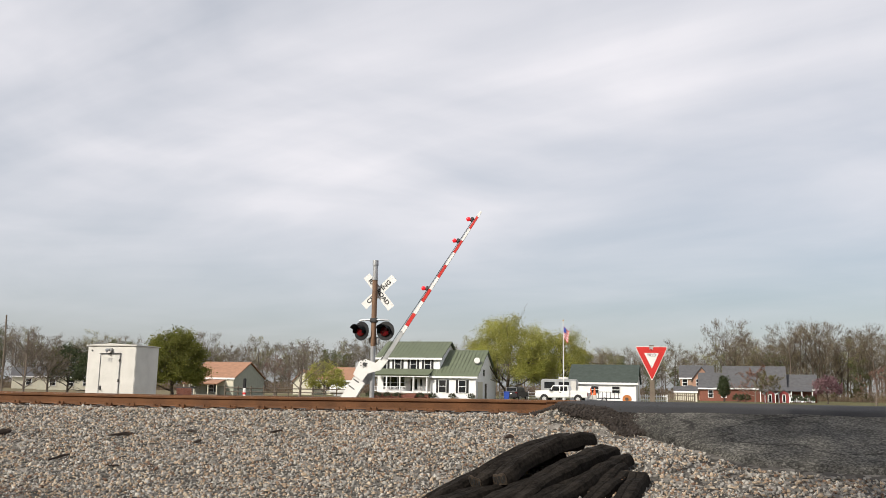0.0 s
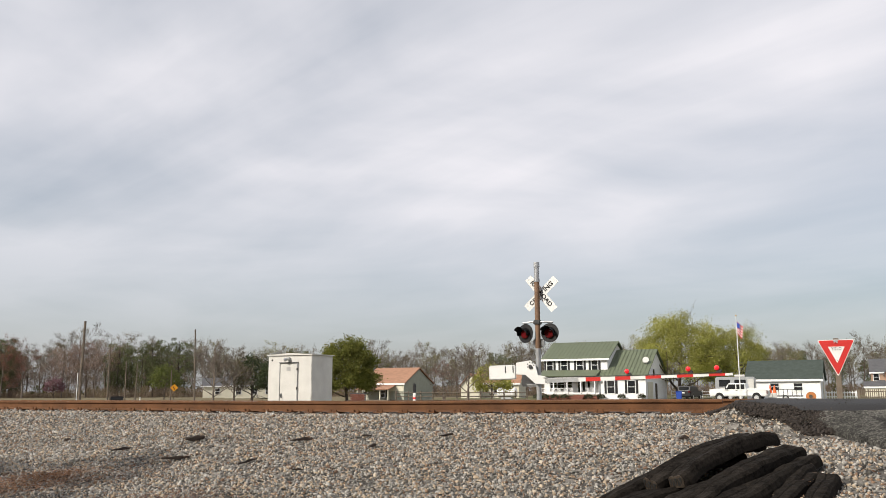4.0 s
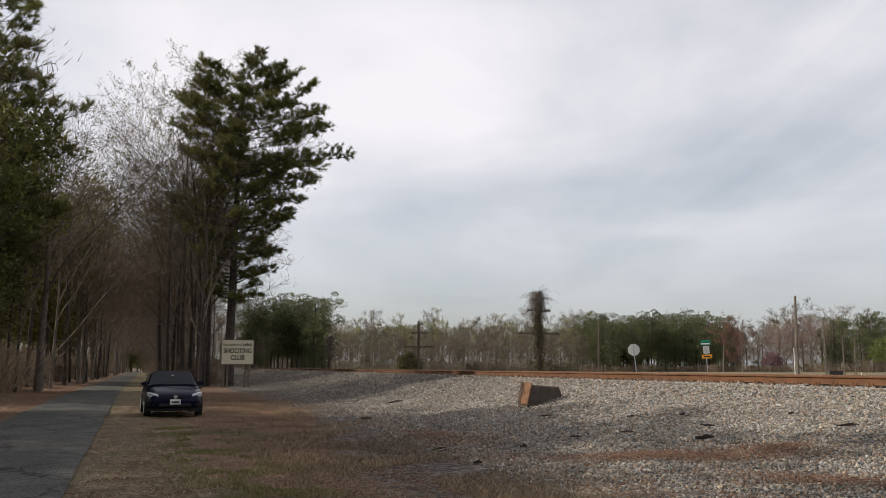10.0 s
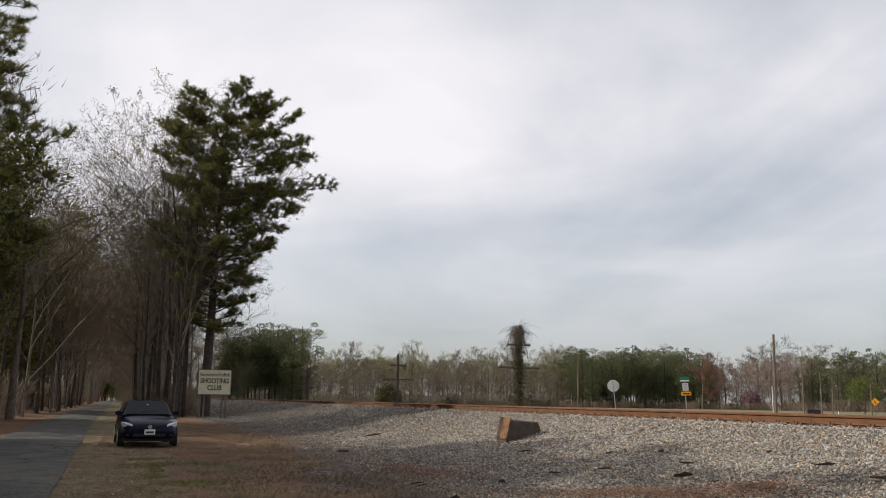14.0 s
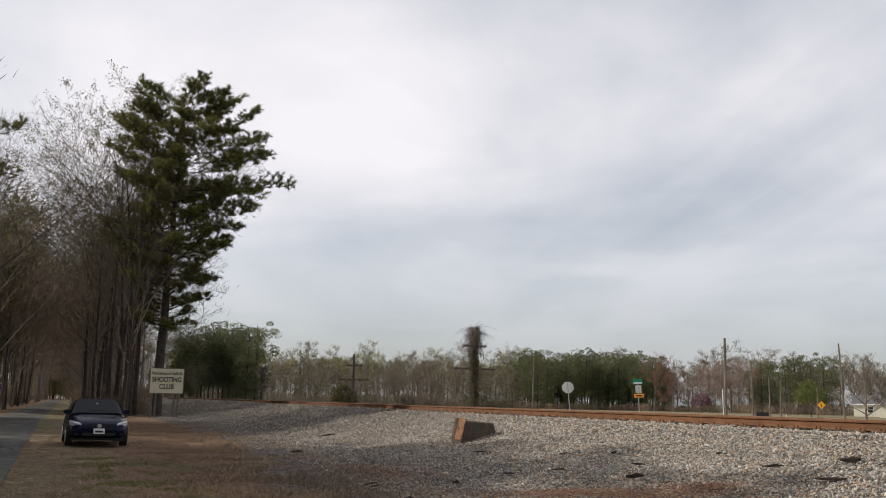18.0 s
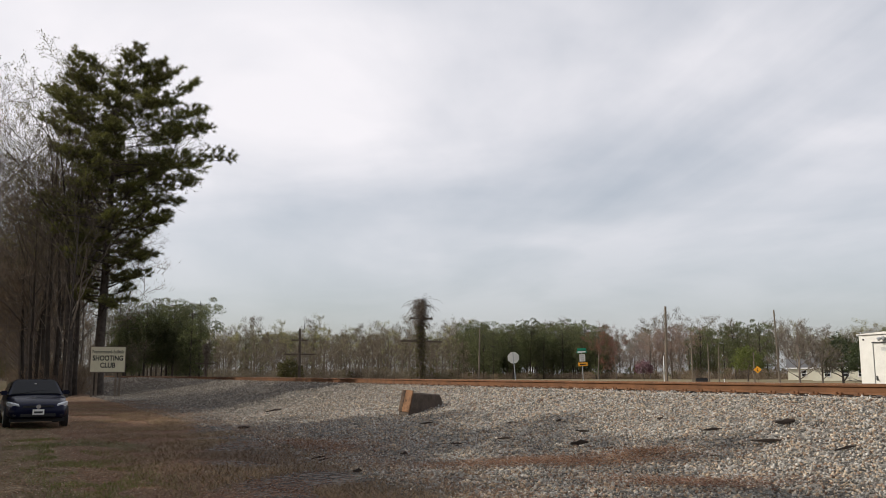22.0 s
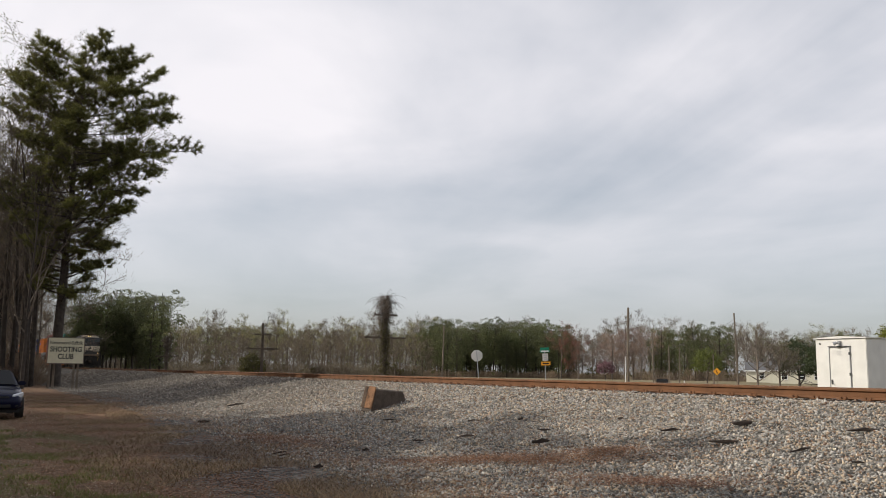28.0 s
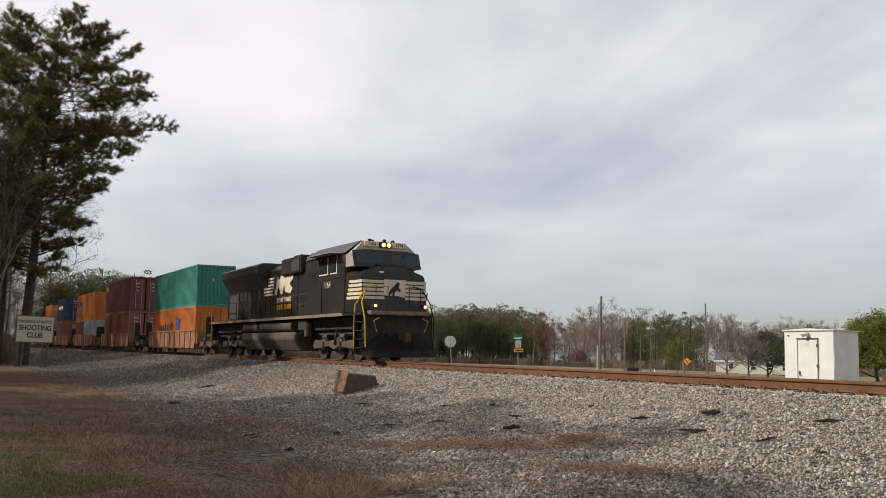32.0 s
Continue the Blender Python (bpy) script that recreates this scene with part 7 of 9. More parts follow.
def club_sign():
    """The cream board on two pairs of posts, where the trail enters the trees."""
    x, y, turn = -66.9, 5.72, 82
    root = anchor("club_sign", pose(x, y, ground_z(x, y), 0, 0, turn), "cream wooden board sign with black lettering on four posts", "sign board")
    w, h, zc = 2.37, 1.82, 2.68
    part("board", bbox(w, 0.05, h, (0, 0, zc), 0.01), M_CREAMSIGN, root)
    fr = bmesh.new()
    for s in (-1, 1):
        bbox(0.05, 0.07, h + 0.06, (s * w / 2, 0, zc), bm=fr)
        bbox(w, 0.07, 0.05, (0, 0, zc + s * h / 2), bm=fr)
    part("frame", fr, M_WOOD, root)
    words("lettering", "Nansemond-Suffolk", 0.36, facing(0, -0.030, zc + 0.55), M_INK, root, bold=0.004, squeeze=0.755)
    words("lettering", "SHOOTING", 0.50, facing(0, -0.030, zc + 0.08), M_INK, root, bold=0.014, squeeze=0.80)
    words("lettering", "CLUB", 0.50, facing(0, -0.030, zc - 0.43), M_INK, root, bold=0.014, squeeze=0.84)
    for xx, yy in ((-1.0, 0.06), (-0.74, 0.35), (0.58, 0.06), (0.84, 0.35)):
        part("post", bbox(0.15, 0.12, 2.5 if yy < 0.2 else 2.3, (xx, yy + 0.05, 1.15), 0.01), M_WOOD, root)


club_sign()

# ---------------------------------------------------------------- houses across the track
FIELD = 0.36


def window_unit(parent, x, y, z, w, h, shutters=True, nm="window", face=-1, trim=None):
    fr = bmesh.new()
    bbox(w + 0.16, 0.07, 0.09, (x, y + face * 0.03, z + h / 2 + 0.04), bm=fr)
    bbox(w + 0.2, 0.10, 0.07, (x, y + face * 0.04, z - h / 2 - 0.03), bm=fr)
    for s in (-1, 1):
        bbox(0.08, 0.07, h + 0.04, (x + s * (w / 2 + 0.04), y + face * 0.03, z), bm=fr)
    bbox(w, 0.05, 0.06, (x, y + face * 0.03, z), bm=fr)
    win = part(nm, fr, trim or M_SIDING, parent)
    part("pane", bbox(w, 0.03, h, (x, y + face * 0.006, z)), M_GLASS, win)
    if shutters:
        for s in (-1, 1):
            part("shutter", bbox(0.30, 0.05, h + 0.12, (x + s * (w / 2 + 0.27), y + face * 0.03, z), 0.01), M_BLACK, win)
    return win


def gable_block(root, x0, x1, y0, y1, z0, eave, ridge, wall, roof, over=0.35, along_x=True, rname="roof", ribs=0):
    """Walls with gable ends, and a roof of two slabs over them."""
    w, d = x1 - x0, y1 - y0
    cx, cy = (x0 + x1) / 2, (y0 + y1) / 2
    if along_x:
        part("wall", prism([(y0, z0), (y1, z0), (y1, eave), (cy, ridge - 0.12), (y0, eave)], w, "x", (cx, 0, 0)), wall, root)
        half, L = d / 2, w
    else:
        part("wall", prism([(x0, z0), (x1, z0), (x1, eave), (cx, ridge - 0.12), (x0, eave)], d, "y", (0, cy, 0)), wall, root)
        half, L = w / 2, d
    slope = (ridge - eave) / half
    for s in (-1, 1):
        t = 0.16
        prof = [(0, ridge), (s * (half + over), eave - slope * over), (s * (half + over), eave - slope * over + t), (0, ridge + t)]
        slab = prism([((cy if along_x else cx) + a, b) for a, b in prof], L + 2 * over, "x" if along_x else "y", (cx, 0, 0) if along_x else (0, cy, 0))
        r = part(rname, slab, roof, root)
        ft = prism([((cy if along_x else cx) + s * (half + over - 0.02), eave - slope * over - 0.10), ((cy if along_x else cx) + s * (half + over + 0.04), eave - slope * over - 0.10), ((cy if along_x else cx) + s * (half + over + 0.04), eave - slope * over + t), ((cy if along_x else cx) + s * (half + over - 0.02), eave - slope * over + t)], L + 2 * over, "x" if along_x else "y", (cx, 0, 0) if along_x else (0, cy, 0))
        part("fascia", ft, M_SIDING, r)
        for k in range(ribs):
            u = -L / 2 + L * (k + 0.5) / ribs
            if along_x:
                pts = [(cx + u, cy + s * 0.1, ridge + t + 0.01), (cx + u, cy + s * (half + over), eave - slope * over + t + 0.01)]
            else:
                pts = [(cx + s * 0.1, cy + u, ridge + t + 0.01), (cx + s * (half + over), cy + u, eave - slope * over + t + 0.01)]
            part("roof_rib", tube(pts, 0.03, 4), roof, r)
    return slope


def farmhouse():
    root = anchor("farmhouse", pose(0, 0, 0), "white two-storey farmhouse with green metal roof and porch", "house")
    z = FIELD
    gable_block(root, -42.6, -33.4, 116.0, 126.0, z, 5.95, 8.35, M_SIDING, M_ROOF_G, 0.35, True, "roof", 16)
    gable_block(root, -34.3, -27.9, 114.6, 127.2, z, 3.42, 7.1, M_SIDING, M_ROOF_G, 0.3, True, "wing_roof", 12)
    part("porch_roof", prism([(113.6, 3.40), (116.0, 4.25), (116.0, 4.42), (113.5, 3.56)], 8.4, "x", (-38.5, 0, 0)), M_ROOF_G, root)
    part("porch_beam", bbox(8.4, 0.16, 0.22, (-38.5, 113.75, 3.36)), M_SIDING, root)
    part("porch_floor", bbox(8.4, 2.4, 0.16, (-38.5, 114.8, z + 0.62)), M_WOOD, root)
    part("brick_base", bbox(8.3, 2.2, 0.6, (-38.5, 114.85, z + 0.3)), M_BRICK, root)
    part("wing_base", bbox(6.42, 0.06, 0.3, (-31.1, 114.58, z + 0.15)), M_SIDING, root)
    for k in range(5):
        x = -42.4 + 1.95 * k
        part("porch_post", bbox(0.16, 0.16, 2.5, (x, 113.8, z + 1.9), 0.01), M_SIDING, root)
    for x0, x1 in ((-42.4, -37.6), (-35.9, -34.5)):
        for z1 in (0.95, 1.55):
            part("porch_rail", bbox(x1 - x0, 0.08, 0.07, ((x0 + x1) / 2, 113.8, z + z1)), M_SIDING, root)
        n = int((x1 - x0) / 0.17)
        for i in range(n):
            part("baluster", bbox(0.05, 0.05, 0.55, (x0 + 0.17 * (i + 0.5), 113.8, z + 1.25)), M_SIDING, root)
    for k in range(4):
        part("step", bbox(1.5, 0.3, 0.16, (-36.7, 113.4 - 0.3 * k, z + 0.55 - 0.155 * k)), M_BRICK, root)
    for x in (-41.7, -39.6, -37.3, -35.2):
        window_unit(root, x, 116.0, 4.95 + 0.1, 0.85, 1.35)
    for x in (-41.2, -40.1, -39.0):
        window_unit(root, x, 116.0, 2.45, 0.95, 1.75, False)
    d = part("front_door", bbox(0.95, 0.08, 2.1, (-36.8, 115.95, z + 1.75), 0.01), M_SIDING, root)
    part("door_glass", bbox(0.3, 0.03, 1.4, (-36.8, 115.9, z + 1.9)), M_GLASS, d)
    for x in (-37.5, -36.1):
        part("side_light", bbox(0.25, 0.05, 1.7, (x, 115.95, z + 1.85)), M_GLASS, root)
    for x in (-32.6, -29.8):
        window_unit(root, x, 114.6, 2.05, 0.95, 1.65)
    # end wall: garage door, small door and window
    part("garage_door", bbox(0.06, 2.7, 2.3, (-27.86, 117.0, z + 1.2)), M_CREAM, root)
    part("small_door", bbox(0.06, 0.95, 2.1, (-27.86, 120.4, z + 1.1)), M_WOOD_D, root)
    part("gable_window", bbox(0.06, 0.7, 0.9, (-27.86, 119.2, 4.0)), M_GLASS, root)
    dish = cyl(0.45, 0.42, (-28.4, 117.2, 5.6), (-28.35, 117.0, 5.68), 16)
    cyl(0.03, 0.03, (-28.4, 117.6, 5.2), (-28.4, 117.2, 5.6), 6, dish)
    part("satellite_dish", dish, M_ALU, root)
    return root


farmhouse()


def white_barn():
    root = anchor("garage_barn", pose(0, 0, 0), "long white garage with a dark green shingle roof", "garage")
    gable_block(root, -15.2, -6.6, 114.5, 122.5, FIELD, 2.85, 5.15, M_SIDING, M_SHINGLE_D, 0.25)
    for x in (-11.9, -9.2):
        window_unit(root, x, 114.5, 1.95, 0.95, 0.85, False)
    part("end_door", bbox(0.05, 2.2, 2.2, (-6.56, 118.5, 1.45)), M_CREAM, root)
    part("down_pipe", tube([(-6.7, 114.4, 0.4), (-6.7, 114.4, 2.8)], 0.05, 6), M_SIDING, root)


white_barn()


def cottage():
    """The sage-coloured house with the brown roof and a lean-to porch."""
    root = anchor("cottage", pose(*polar(30.3, 116), 0.06, 0, 0, 0) @ Matrix.Diagonal((0.82, 0.82, 0.82, 1)), "sage-sided house with brown shingle roof and porch", "house")
    z = FIELD
    gable_block(root, -5.4, 2.6, 0, 10, z, 3.1, 5.6, M_SAGE, M_SHINGLE_B, 0.25, True)
    part("cream_front", bbox(7.9, 0.06, 1.2, (-1.4, -0.02, 2.45)), M_CREAM, root)
    part("porch_roof", prism([(-2.4, 2.05), (0, 2.75), (0, 2.88), (-2.45, 2.18)], 6.2, "x", (-2.0, 0, 0)), M_SHINGLE_B, root)
    for x in (-4.9, -3.0, -0.6, 0.9):
        part("porch_post", bbox(0.13, 0.13, 1.75, (x, -2.2, z + 0.87)), M_CREAM, root)
    window_unit(root, -1.3, -0.04, 1.45, 0.8, 1.1, True)
    part("porch_floor", bbox(6.2, 2.4, 0.14, (-2.0, -1.2, z + 0.07)), M_WOOD, root)


cottage()


def side_houses():
    z = FIELD
    # the cream cottage with a brown roof behind the signal
    x, y = polar(23.4, 150)
    root = anchor("small_house", pose(x, y, 0, 0, 0, 12), "small cream house with brown roof and white fence", "house")
    gable_block(root, -3.5, 4.2, 0, 7, z, 2.9, 5.0, M_CREAM, M_SHINGLE_B, 0.3, True)
    gable_block(root, -5.4, -2.2, -2.5, 5, z, 2.6, 4.4, M_CREAM, M_SHINGLE_B, 0.3, False, "wing_roof")
    for k in (0.2, 2.4):
        window_unit(root, k, 0, 1.7, 0.9, 1.2, True)
    # brick houses to the right
    x, y = polar(-0.55, 186)
    root = anchor("brick_house", pose(x, y, 0), "brick and tan two-storey house with white gables", "house")
    gable_block(root, -3.6, 2.9, 0, 8, z, 4.9, 7.4, mat("tan_siding", (0.36, 0.24, 0.17), 0.7), M_SHINGLE_G, 0.3)
    gable_block(root, -1.2, 2.4, -1.5, 3, z, 4.7, 7.0, mat("tan_brick", (0.34, 0.20, 0.14), 0.8), M_SHINGLE_G, 0.3, False, "gable_roof")
    for x2 in (-2.7, 0.0, 1.3):
        window_unit(root, x2, -1.55 if x2 > -1 else 0, 3.9, 0.95, 1.3, False, trim=M_SIDING)
    part("porch_roof", prism([(-3.2, 2.7), (0, 3.2), (0, 3.35), (-3.2, 2.85)], 5.6, "x", (0.2, 0, 0)), M_SHINGLE_G, root)
    for k in range(5):
        part("porch_post", bbox(0.16, 0.16, 2.5, (-2.4 + 1.3 * k, -3.0, z + 1.2)), M_SIDING, root)
    x, y = polar(-4.9, 172)
    root = anchor("brick_house", pose(x, y, 0, 0, 0, -4), "long brick house under a broad grey shingle roof", "house")
    gable_block(root, -8.5, 2.2, 0, 9, z, 3.0, 6.9, M_BRICK, M_SHINGLE_G, 0.35)
    gable_block(root, -13.0, -6.0, 1, 8, z, 2.9, 5.6, M_BRICK, M_SHINGLE_G, 0.35, True, "wing_roof")
    gable_block(root, 2.0, 7.6, 1, 9, z, 2.9, 5.4, M_BRICK, M_SHINGLE_G, 0.35, True, "wing_roof")
    for k in (-11.0, -8.6):
        window_unit(root, k, 1.0 if k < -9 else 0, 1.7, 0.8, 1.3, False)
    part("porch_roof", prism([(-2.6, 2.35), (0, 2.95), (0, 3.1), (-2.6, 2.5)], 9.0, "x", (2.2, 0, 0)), M_SHINGLE_G, root)
    for k in range(6):
        part("porch_post", bbox(0.15, 0.15, 2.1, (-2.1 + 1.75 * k, -2.4, z + 1.05)), M_SIDING, root)
    for k in range(14):
        part("baluster", bbox(0.2, 0.06, 0.9, (2.2 + 0.36 * k, -2.5, z + 0.55)), M_SIDING, root)
    # two small red sheds, a cream shed
    for b in (-4.75, -5.55):
        x, y = polar(b, 155)
        root = anchor("garden_shed", pose(x, y, 0), "small red garden shed with white trim", "garden shed", "red sheds")
        gable_block(root, -0.85, 0.85, 0, 1.8, z, 1.9, 2.45, mat("shed_red", (0.22, 0.04, 0.04), 0.7), M_SHINGLE_G, 0.12, False)
        for s in (-1, 1):
            part("trim", bbox(0.12, 0.04, 1.6, (s * 0.8, -0.03, z + 0.8)), M_SIDING, root)
        part("door_trim", bbox(0.55, 0.03, 1.35, (0, -0.03, z + 0.72)), M_SIDING, root)
        part("door", bbox(0.36, 0.03, 1.15, (0, -0.055, z + 0.72)), M_GLASS, root)
    x, y = polar(0.25, 150)
    root = anchor("garden_shed", pose(x, y, 0), "cream garden shed with a brown roof", "garden shed")
    gable_block(root, -1.8, 1.8, 0, 3, z, 1.95, 2.7, M_CREAM, M_SHINGLE_G, 0.15)
    # far left, behind the trees by the road
    for b, r, s in ((39.2, 170, 1.0), (40.6, 190, 1.1)):
        x, y = polar(b, r)
        root = anchor("small_house", pose(x, y, 0, 0, 0, 40), "pale low house among trees", "house")
        gable_block(root, -5 * s, 5 * s, 0, 7, z, 2.8, 4.4, M_CREAM, M_SHINGLE_G, 0.3)
        for k in (-2.5, 0.5, 3):
            window_unit(root, k, 0, 1.7, 0.9, 1.1, False)


side_houses()


def rail_fence(name, a, b, posts, rails, h, m, label, slats=0):
    root = anchor(name, pose(0, 0, FIELD), label, "fence")
    a, b = Vector((*a, 0)), Vector((*b, 0))
    d = (b - a)
    for i in range(posts + 1):
        p = a + d * i / posts
        part("post", bbox(0.12, 0.12, h, (p.x, p.y, h / 2), 0.01), m, root)
    for k in range(rails):
        z = h * (k + 0.6) / rails * 0.95
        part("fence_rail", tube([a + Vector((0, -0.06, z)), b + Vector((0, -0.06, z))], 0.055, 4), m, root)
    for i in range(slats):
        p = a + d * (i + 0.5) / slats
        part("slat", bbox(0.10, 0.03, h * 0.92, (p.x, p.y - 0.1, h * 0.5)), m, root)


rail_fence("rail_fence", polar(29.9, 95), polar(21.3, 99), 11, 3, 1.25, M_WOOD, "grey weathered three-rail wooden fence")
rail_fence("white_fence", polar(3.4, 122), polar(1.4, 124), 3, 2, 1.1, M_SIDING, "white board fence by the barn", 14)
rail_fence("picket_fence", polar(1.3, 112), polar(-0.3, 113), 3, 2, 1.3, M_WOOD, "grey wooden picket fence", 14)
rail_fence("white_fence", polar(12.1, 130), polar(9.6, 132), 4, 3, 1.2, M_SIDING, "white vinyl rail fence")


def pickup():
    x, y = polar(8.0, 101)
    root = anchor("pickup_truck", pose(x, y, FIELD, 0, 0, 180 - 4), "white crew-cab pickup parked by the house", "pickup truck")
    z = 0
    part("lower_body", bbox(6.1, 1.95, 0.62, (0, 0, 0.86), 0.08), M_WHITE, root)
    part("hood", prism([(1.3, 1.17), (3.05, 1.17), (3.0, 1.32), (1.35, 1.42)], 1.85, "y"), M_WHITE, root)
    part("cab", prism([(-0.95, 1.15), (1.55, 1.15), (0.95, 1.95), (-0.75, 1.97)], 1.75, "y", (0, 0, 0), None, 0.06), M_WHITE, root)
    for s in (-1, 1):
        for a, b in ((-0.72, 0.12), (0.22, 1.05)):
            part("side_window", prism([(a, 1.32), (b + 0.12 * (b > 1), 1.32), (b - 0.1 * (b > 1), 1.83), (a + 0.02, 1.83)], 0.02, "y", (0, s * 0.885, 0)), M_GLASS, root)
        for u in (1.95, -1.95):
            part("wheel_arch", cyl(0.46, 0.46, (u, s * 0.93, 0.5), (u, s * 0.99, 0.5), 20), M_PLASTIC, root)
            car_wheel(root, u, s * 0.9, 0.40, s)
        part("headlamp", bbox(0.08, 0.3, 0.25, (3.05, s * 0.72, 1.02), 0.03), M_LAMPGLASS, root)
        part("tail_lamp", bbox(0.08, 0.18, 0.4, (-3.04, s * 0.85, 1.0), 0.02), M_LENS, root)
        part("bed_side", bbox(2.0, 0.08, 0.26, (-2.0, s * 0.93, 1.26), 0.02), M_WHITE, root)
        part("door_handle", bbox(0.2, 0.03, 0.05, (0.1, s * 0.985, 1.15)), M_PLASTIC, root)
        part("mirror", bbox(0.16, 0.25, 0.22, (1.2, s * 1.08, 1.4), 0.04), M_PLASTIC, root)
    part("windscreen", prism([(1.58, 1.2), (1.6, 1.2), (1.02, 1.9), (1.0, 1.9)], 1.55, "y"), M_GLASS, root)
    part("grille", bbox(0.06, 1.2, 0.4, (3.06, 0, 1.0), 0.03), M_PLASTIC, root)
    part("bumper", bbox(0.2, 1.95, 0.25, (3.1, 0, 0.6), 0.04), M_CHROME, root)
    # the dark car beyond it
    x, y = polar(11.0, 116)
    root = anchor("parked_car", pose(x, y, FIELD, 0, 0, 82), "black sport utility car seen from behind", "car")
    part("lower_body", bbox(4.6, 1.9, 0.75, (0, 0, 0.72), 0.12), M_BLACK, root)
    part("cabin", prism([(-2.2, 1.08), (1.3, 1.08), (0.6, 1.72), (-2.0, 1.75)], 1.65, "y", (0, 0, 0), None, 0.08), M_BLACK, root)
    part("rear_window", bbox(0.04, 1.3, 0.42, (-2.14, 0, 1.42)), M_GLASS, root)
    for s in (-1, 1):
        part("tail_lamp", bbox(0.06, 0.3, 0.16, (-2.31, s * 0.75, 1.0), 0.02), M_LENS, root)
        for u in (1.4, -1.4):
            car_wheel(root, u, s * 0.85, 0.36, s)
    part("plate", bbox(0.02, 0.3, 0.15, (-2.315, 0, 0.9)), M_WHITE, root)


pickup()


def yard_things():
    z = FIELD
    x, y = polar(8.2, 112)
    root = anchor("travel_trailer", pose(x, y, z, 0, 0, 4), "grey camper trailer with dark windows and a roof rack", "camper trailer")
    part("body", bbox(4.6, 2.3, 2.1, (0, 0, 1.75), 0.12), M_ALU_D, root)
    part("stripe", bbox(4.62, 2.32, 0.3, (0, 0, 1.1)), M_ALU_D, root)
    for u in (-1.2, 0.6):
        part("window", bbox(1.3, 0.03, 0.8, (u, -1.16, 2.05)), M_GLASS, root)
    part("door", bbox(0.7, 0.04, 1.8, (1.8, -1.16, 1.65)), M_ALU, root)
    part("roof_unit", bbox(1.2, 0.8, 0.25, (0.5, 0, 2.95), 0.05), M_ALU, root)
    for u in (-0.6, 0.6):
        car_wheel(root, u, -1.1, 0.36, -1)
    root = anchor("flagpole", pose(*polar(7.95, 99), z), "white flagpole with a striped flag", "flagpole")
    part("pole", tube([(0, 0, 0), (0, 0, 9.2)], [0.06, 0.035], 10), M_WHITE, root)
    part("finial", ball(0.08, (0, 0, 9.25)), M_YELLOW, root)
    # the flag hangs in folds: stripes of cloth side by side
    for k in range(9):
        v, f = [], []
        for i in range(9):
            u = i / 8
            for e in (0, 1):
                s = (k + e) / 9
                v.append((0.06 + u * (0.62 - 0.15 * s), 0.09 * math.sin(u * 9 + s * 3), 8.55 - 1.35 * s - 0.55 * u + 0.06 * math.sin(u * 7)))
        for i in range(8):
            f.append((2 * i, 2 * i + 2, 2 * i + 3, 2 * i + 1))
        raw("flag_stripe", v, f, M_RED if k % 2 == 0 else M_WHITE, root)
    raw("flag_canton", [(0.055, -0.10, 8.56), (0.36, -0.13, 8.26), (0.36, -0.13, 7.75), (0.055, -0.10, 7.93)], [(0, 1, 2, 3)], M_BLUEPAINT, root, "dark blue canton")
    x, y = polar(11.65, 112)
    root = anchor("wheelie_bin", pose(x, y, z, 0, 0, 8), "blue plastic wheeled refuse bin", "bin")
    part("body", prism([(-0.3, 0), (0.3, 0), (0.36, 1.05), (-0.36, 1.05)], 0.65, "y", (0, 0, 0), None, 0.03), M_BLUEPAINT, root)
    part("lid", bbox(0.76, 0.75, 0.08, (0, 0, 1.09), 0.02), M_BLUEPAINT, root)
    x, y = polar(5.3, 104)
    root = anchor("utility_trailer", pose(x, y, z), "black utility trailer with orange cones and a pumpkin-coloured drum", "trailer")
    part("bed", bbox(3.4, 1.6, 0.12, (0, 0, 0.55)), M_BLACK, root)
    for k in range(8):
        part("stake", bbox(0.06, 0.06, 0.7, (-1.6 + 0.46 * k, -0.78, 0.95)), M_BLACK, root)
    part("side_rail", bbox(3.4, 0.06, 0.06, (0, -0.78, 1.28)), M_BLACK, root)
    car_wheel(root, 0, -0.85, 0.33, -1)
    for k in (0, 1):
        cone = anchor("traffic_cone", pose(x - 1.5 + 0.45 * k, y - 1.4, z), "orange plastic traffic cone on the grass", "traffic cone", "orange cones")
        part("body", cyl(0.2, 0.04, (0, 0, 0.9), (0, 0, 1.75), 12), M_CONE, cone)
        part("base", bbox(0.42, 0.42, 0.9, (0, 0, 0.45), 0.02), M_ALU, cone)
    drum = anchor("round_drum", pose(x + 2.6, y - 0.8, z), "orange-brown round drum on the grass", "drum")
    part("body", cyl(0.5, 0.5, (0, -0.4, 0.5), (0, 0.4, 0.5), 20), M_WOODORANGE, drum)
    part("hub", cyl(0.2, 0.2, (0, -0.43, 0.5), (0, -0.40, 0.5), 12), M_WOOD_D, drum)
    x, y = polar(22.6, 130)
    tr = anchor("white_tank", pose(x, y, z), "white propane tank by the fence", "tank")
    t = cyl(0.75, 0.75, (-1.2, 0, 0.95), (1.2, 0, 0.95), 18)
    ball(0.75, (-1.2, 0, 0.95), t, 16, 10, (0.5, 1, 1))
    ball(0.75, (1.2, 0, 0.95), t, 16, 10, (0.5, 1, 1))
    part("shell", t, M_WHITE, tr)
    part("saddle", bbox(1.6, 0.8, 0.3, (0, 0, 0.15)), M_ALU_D, tr)


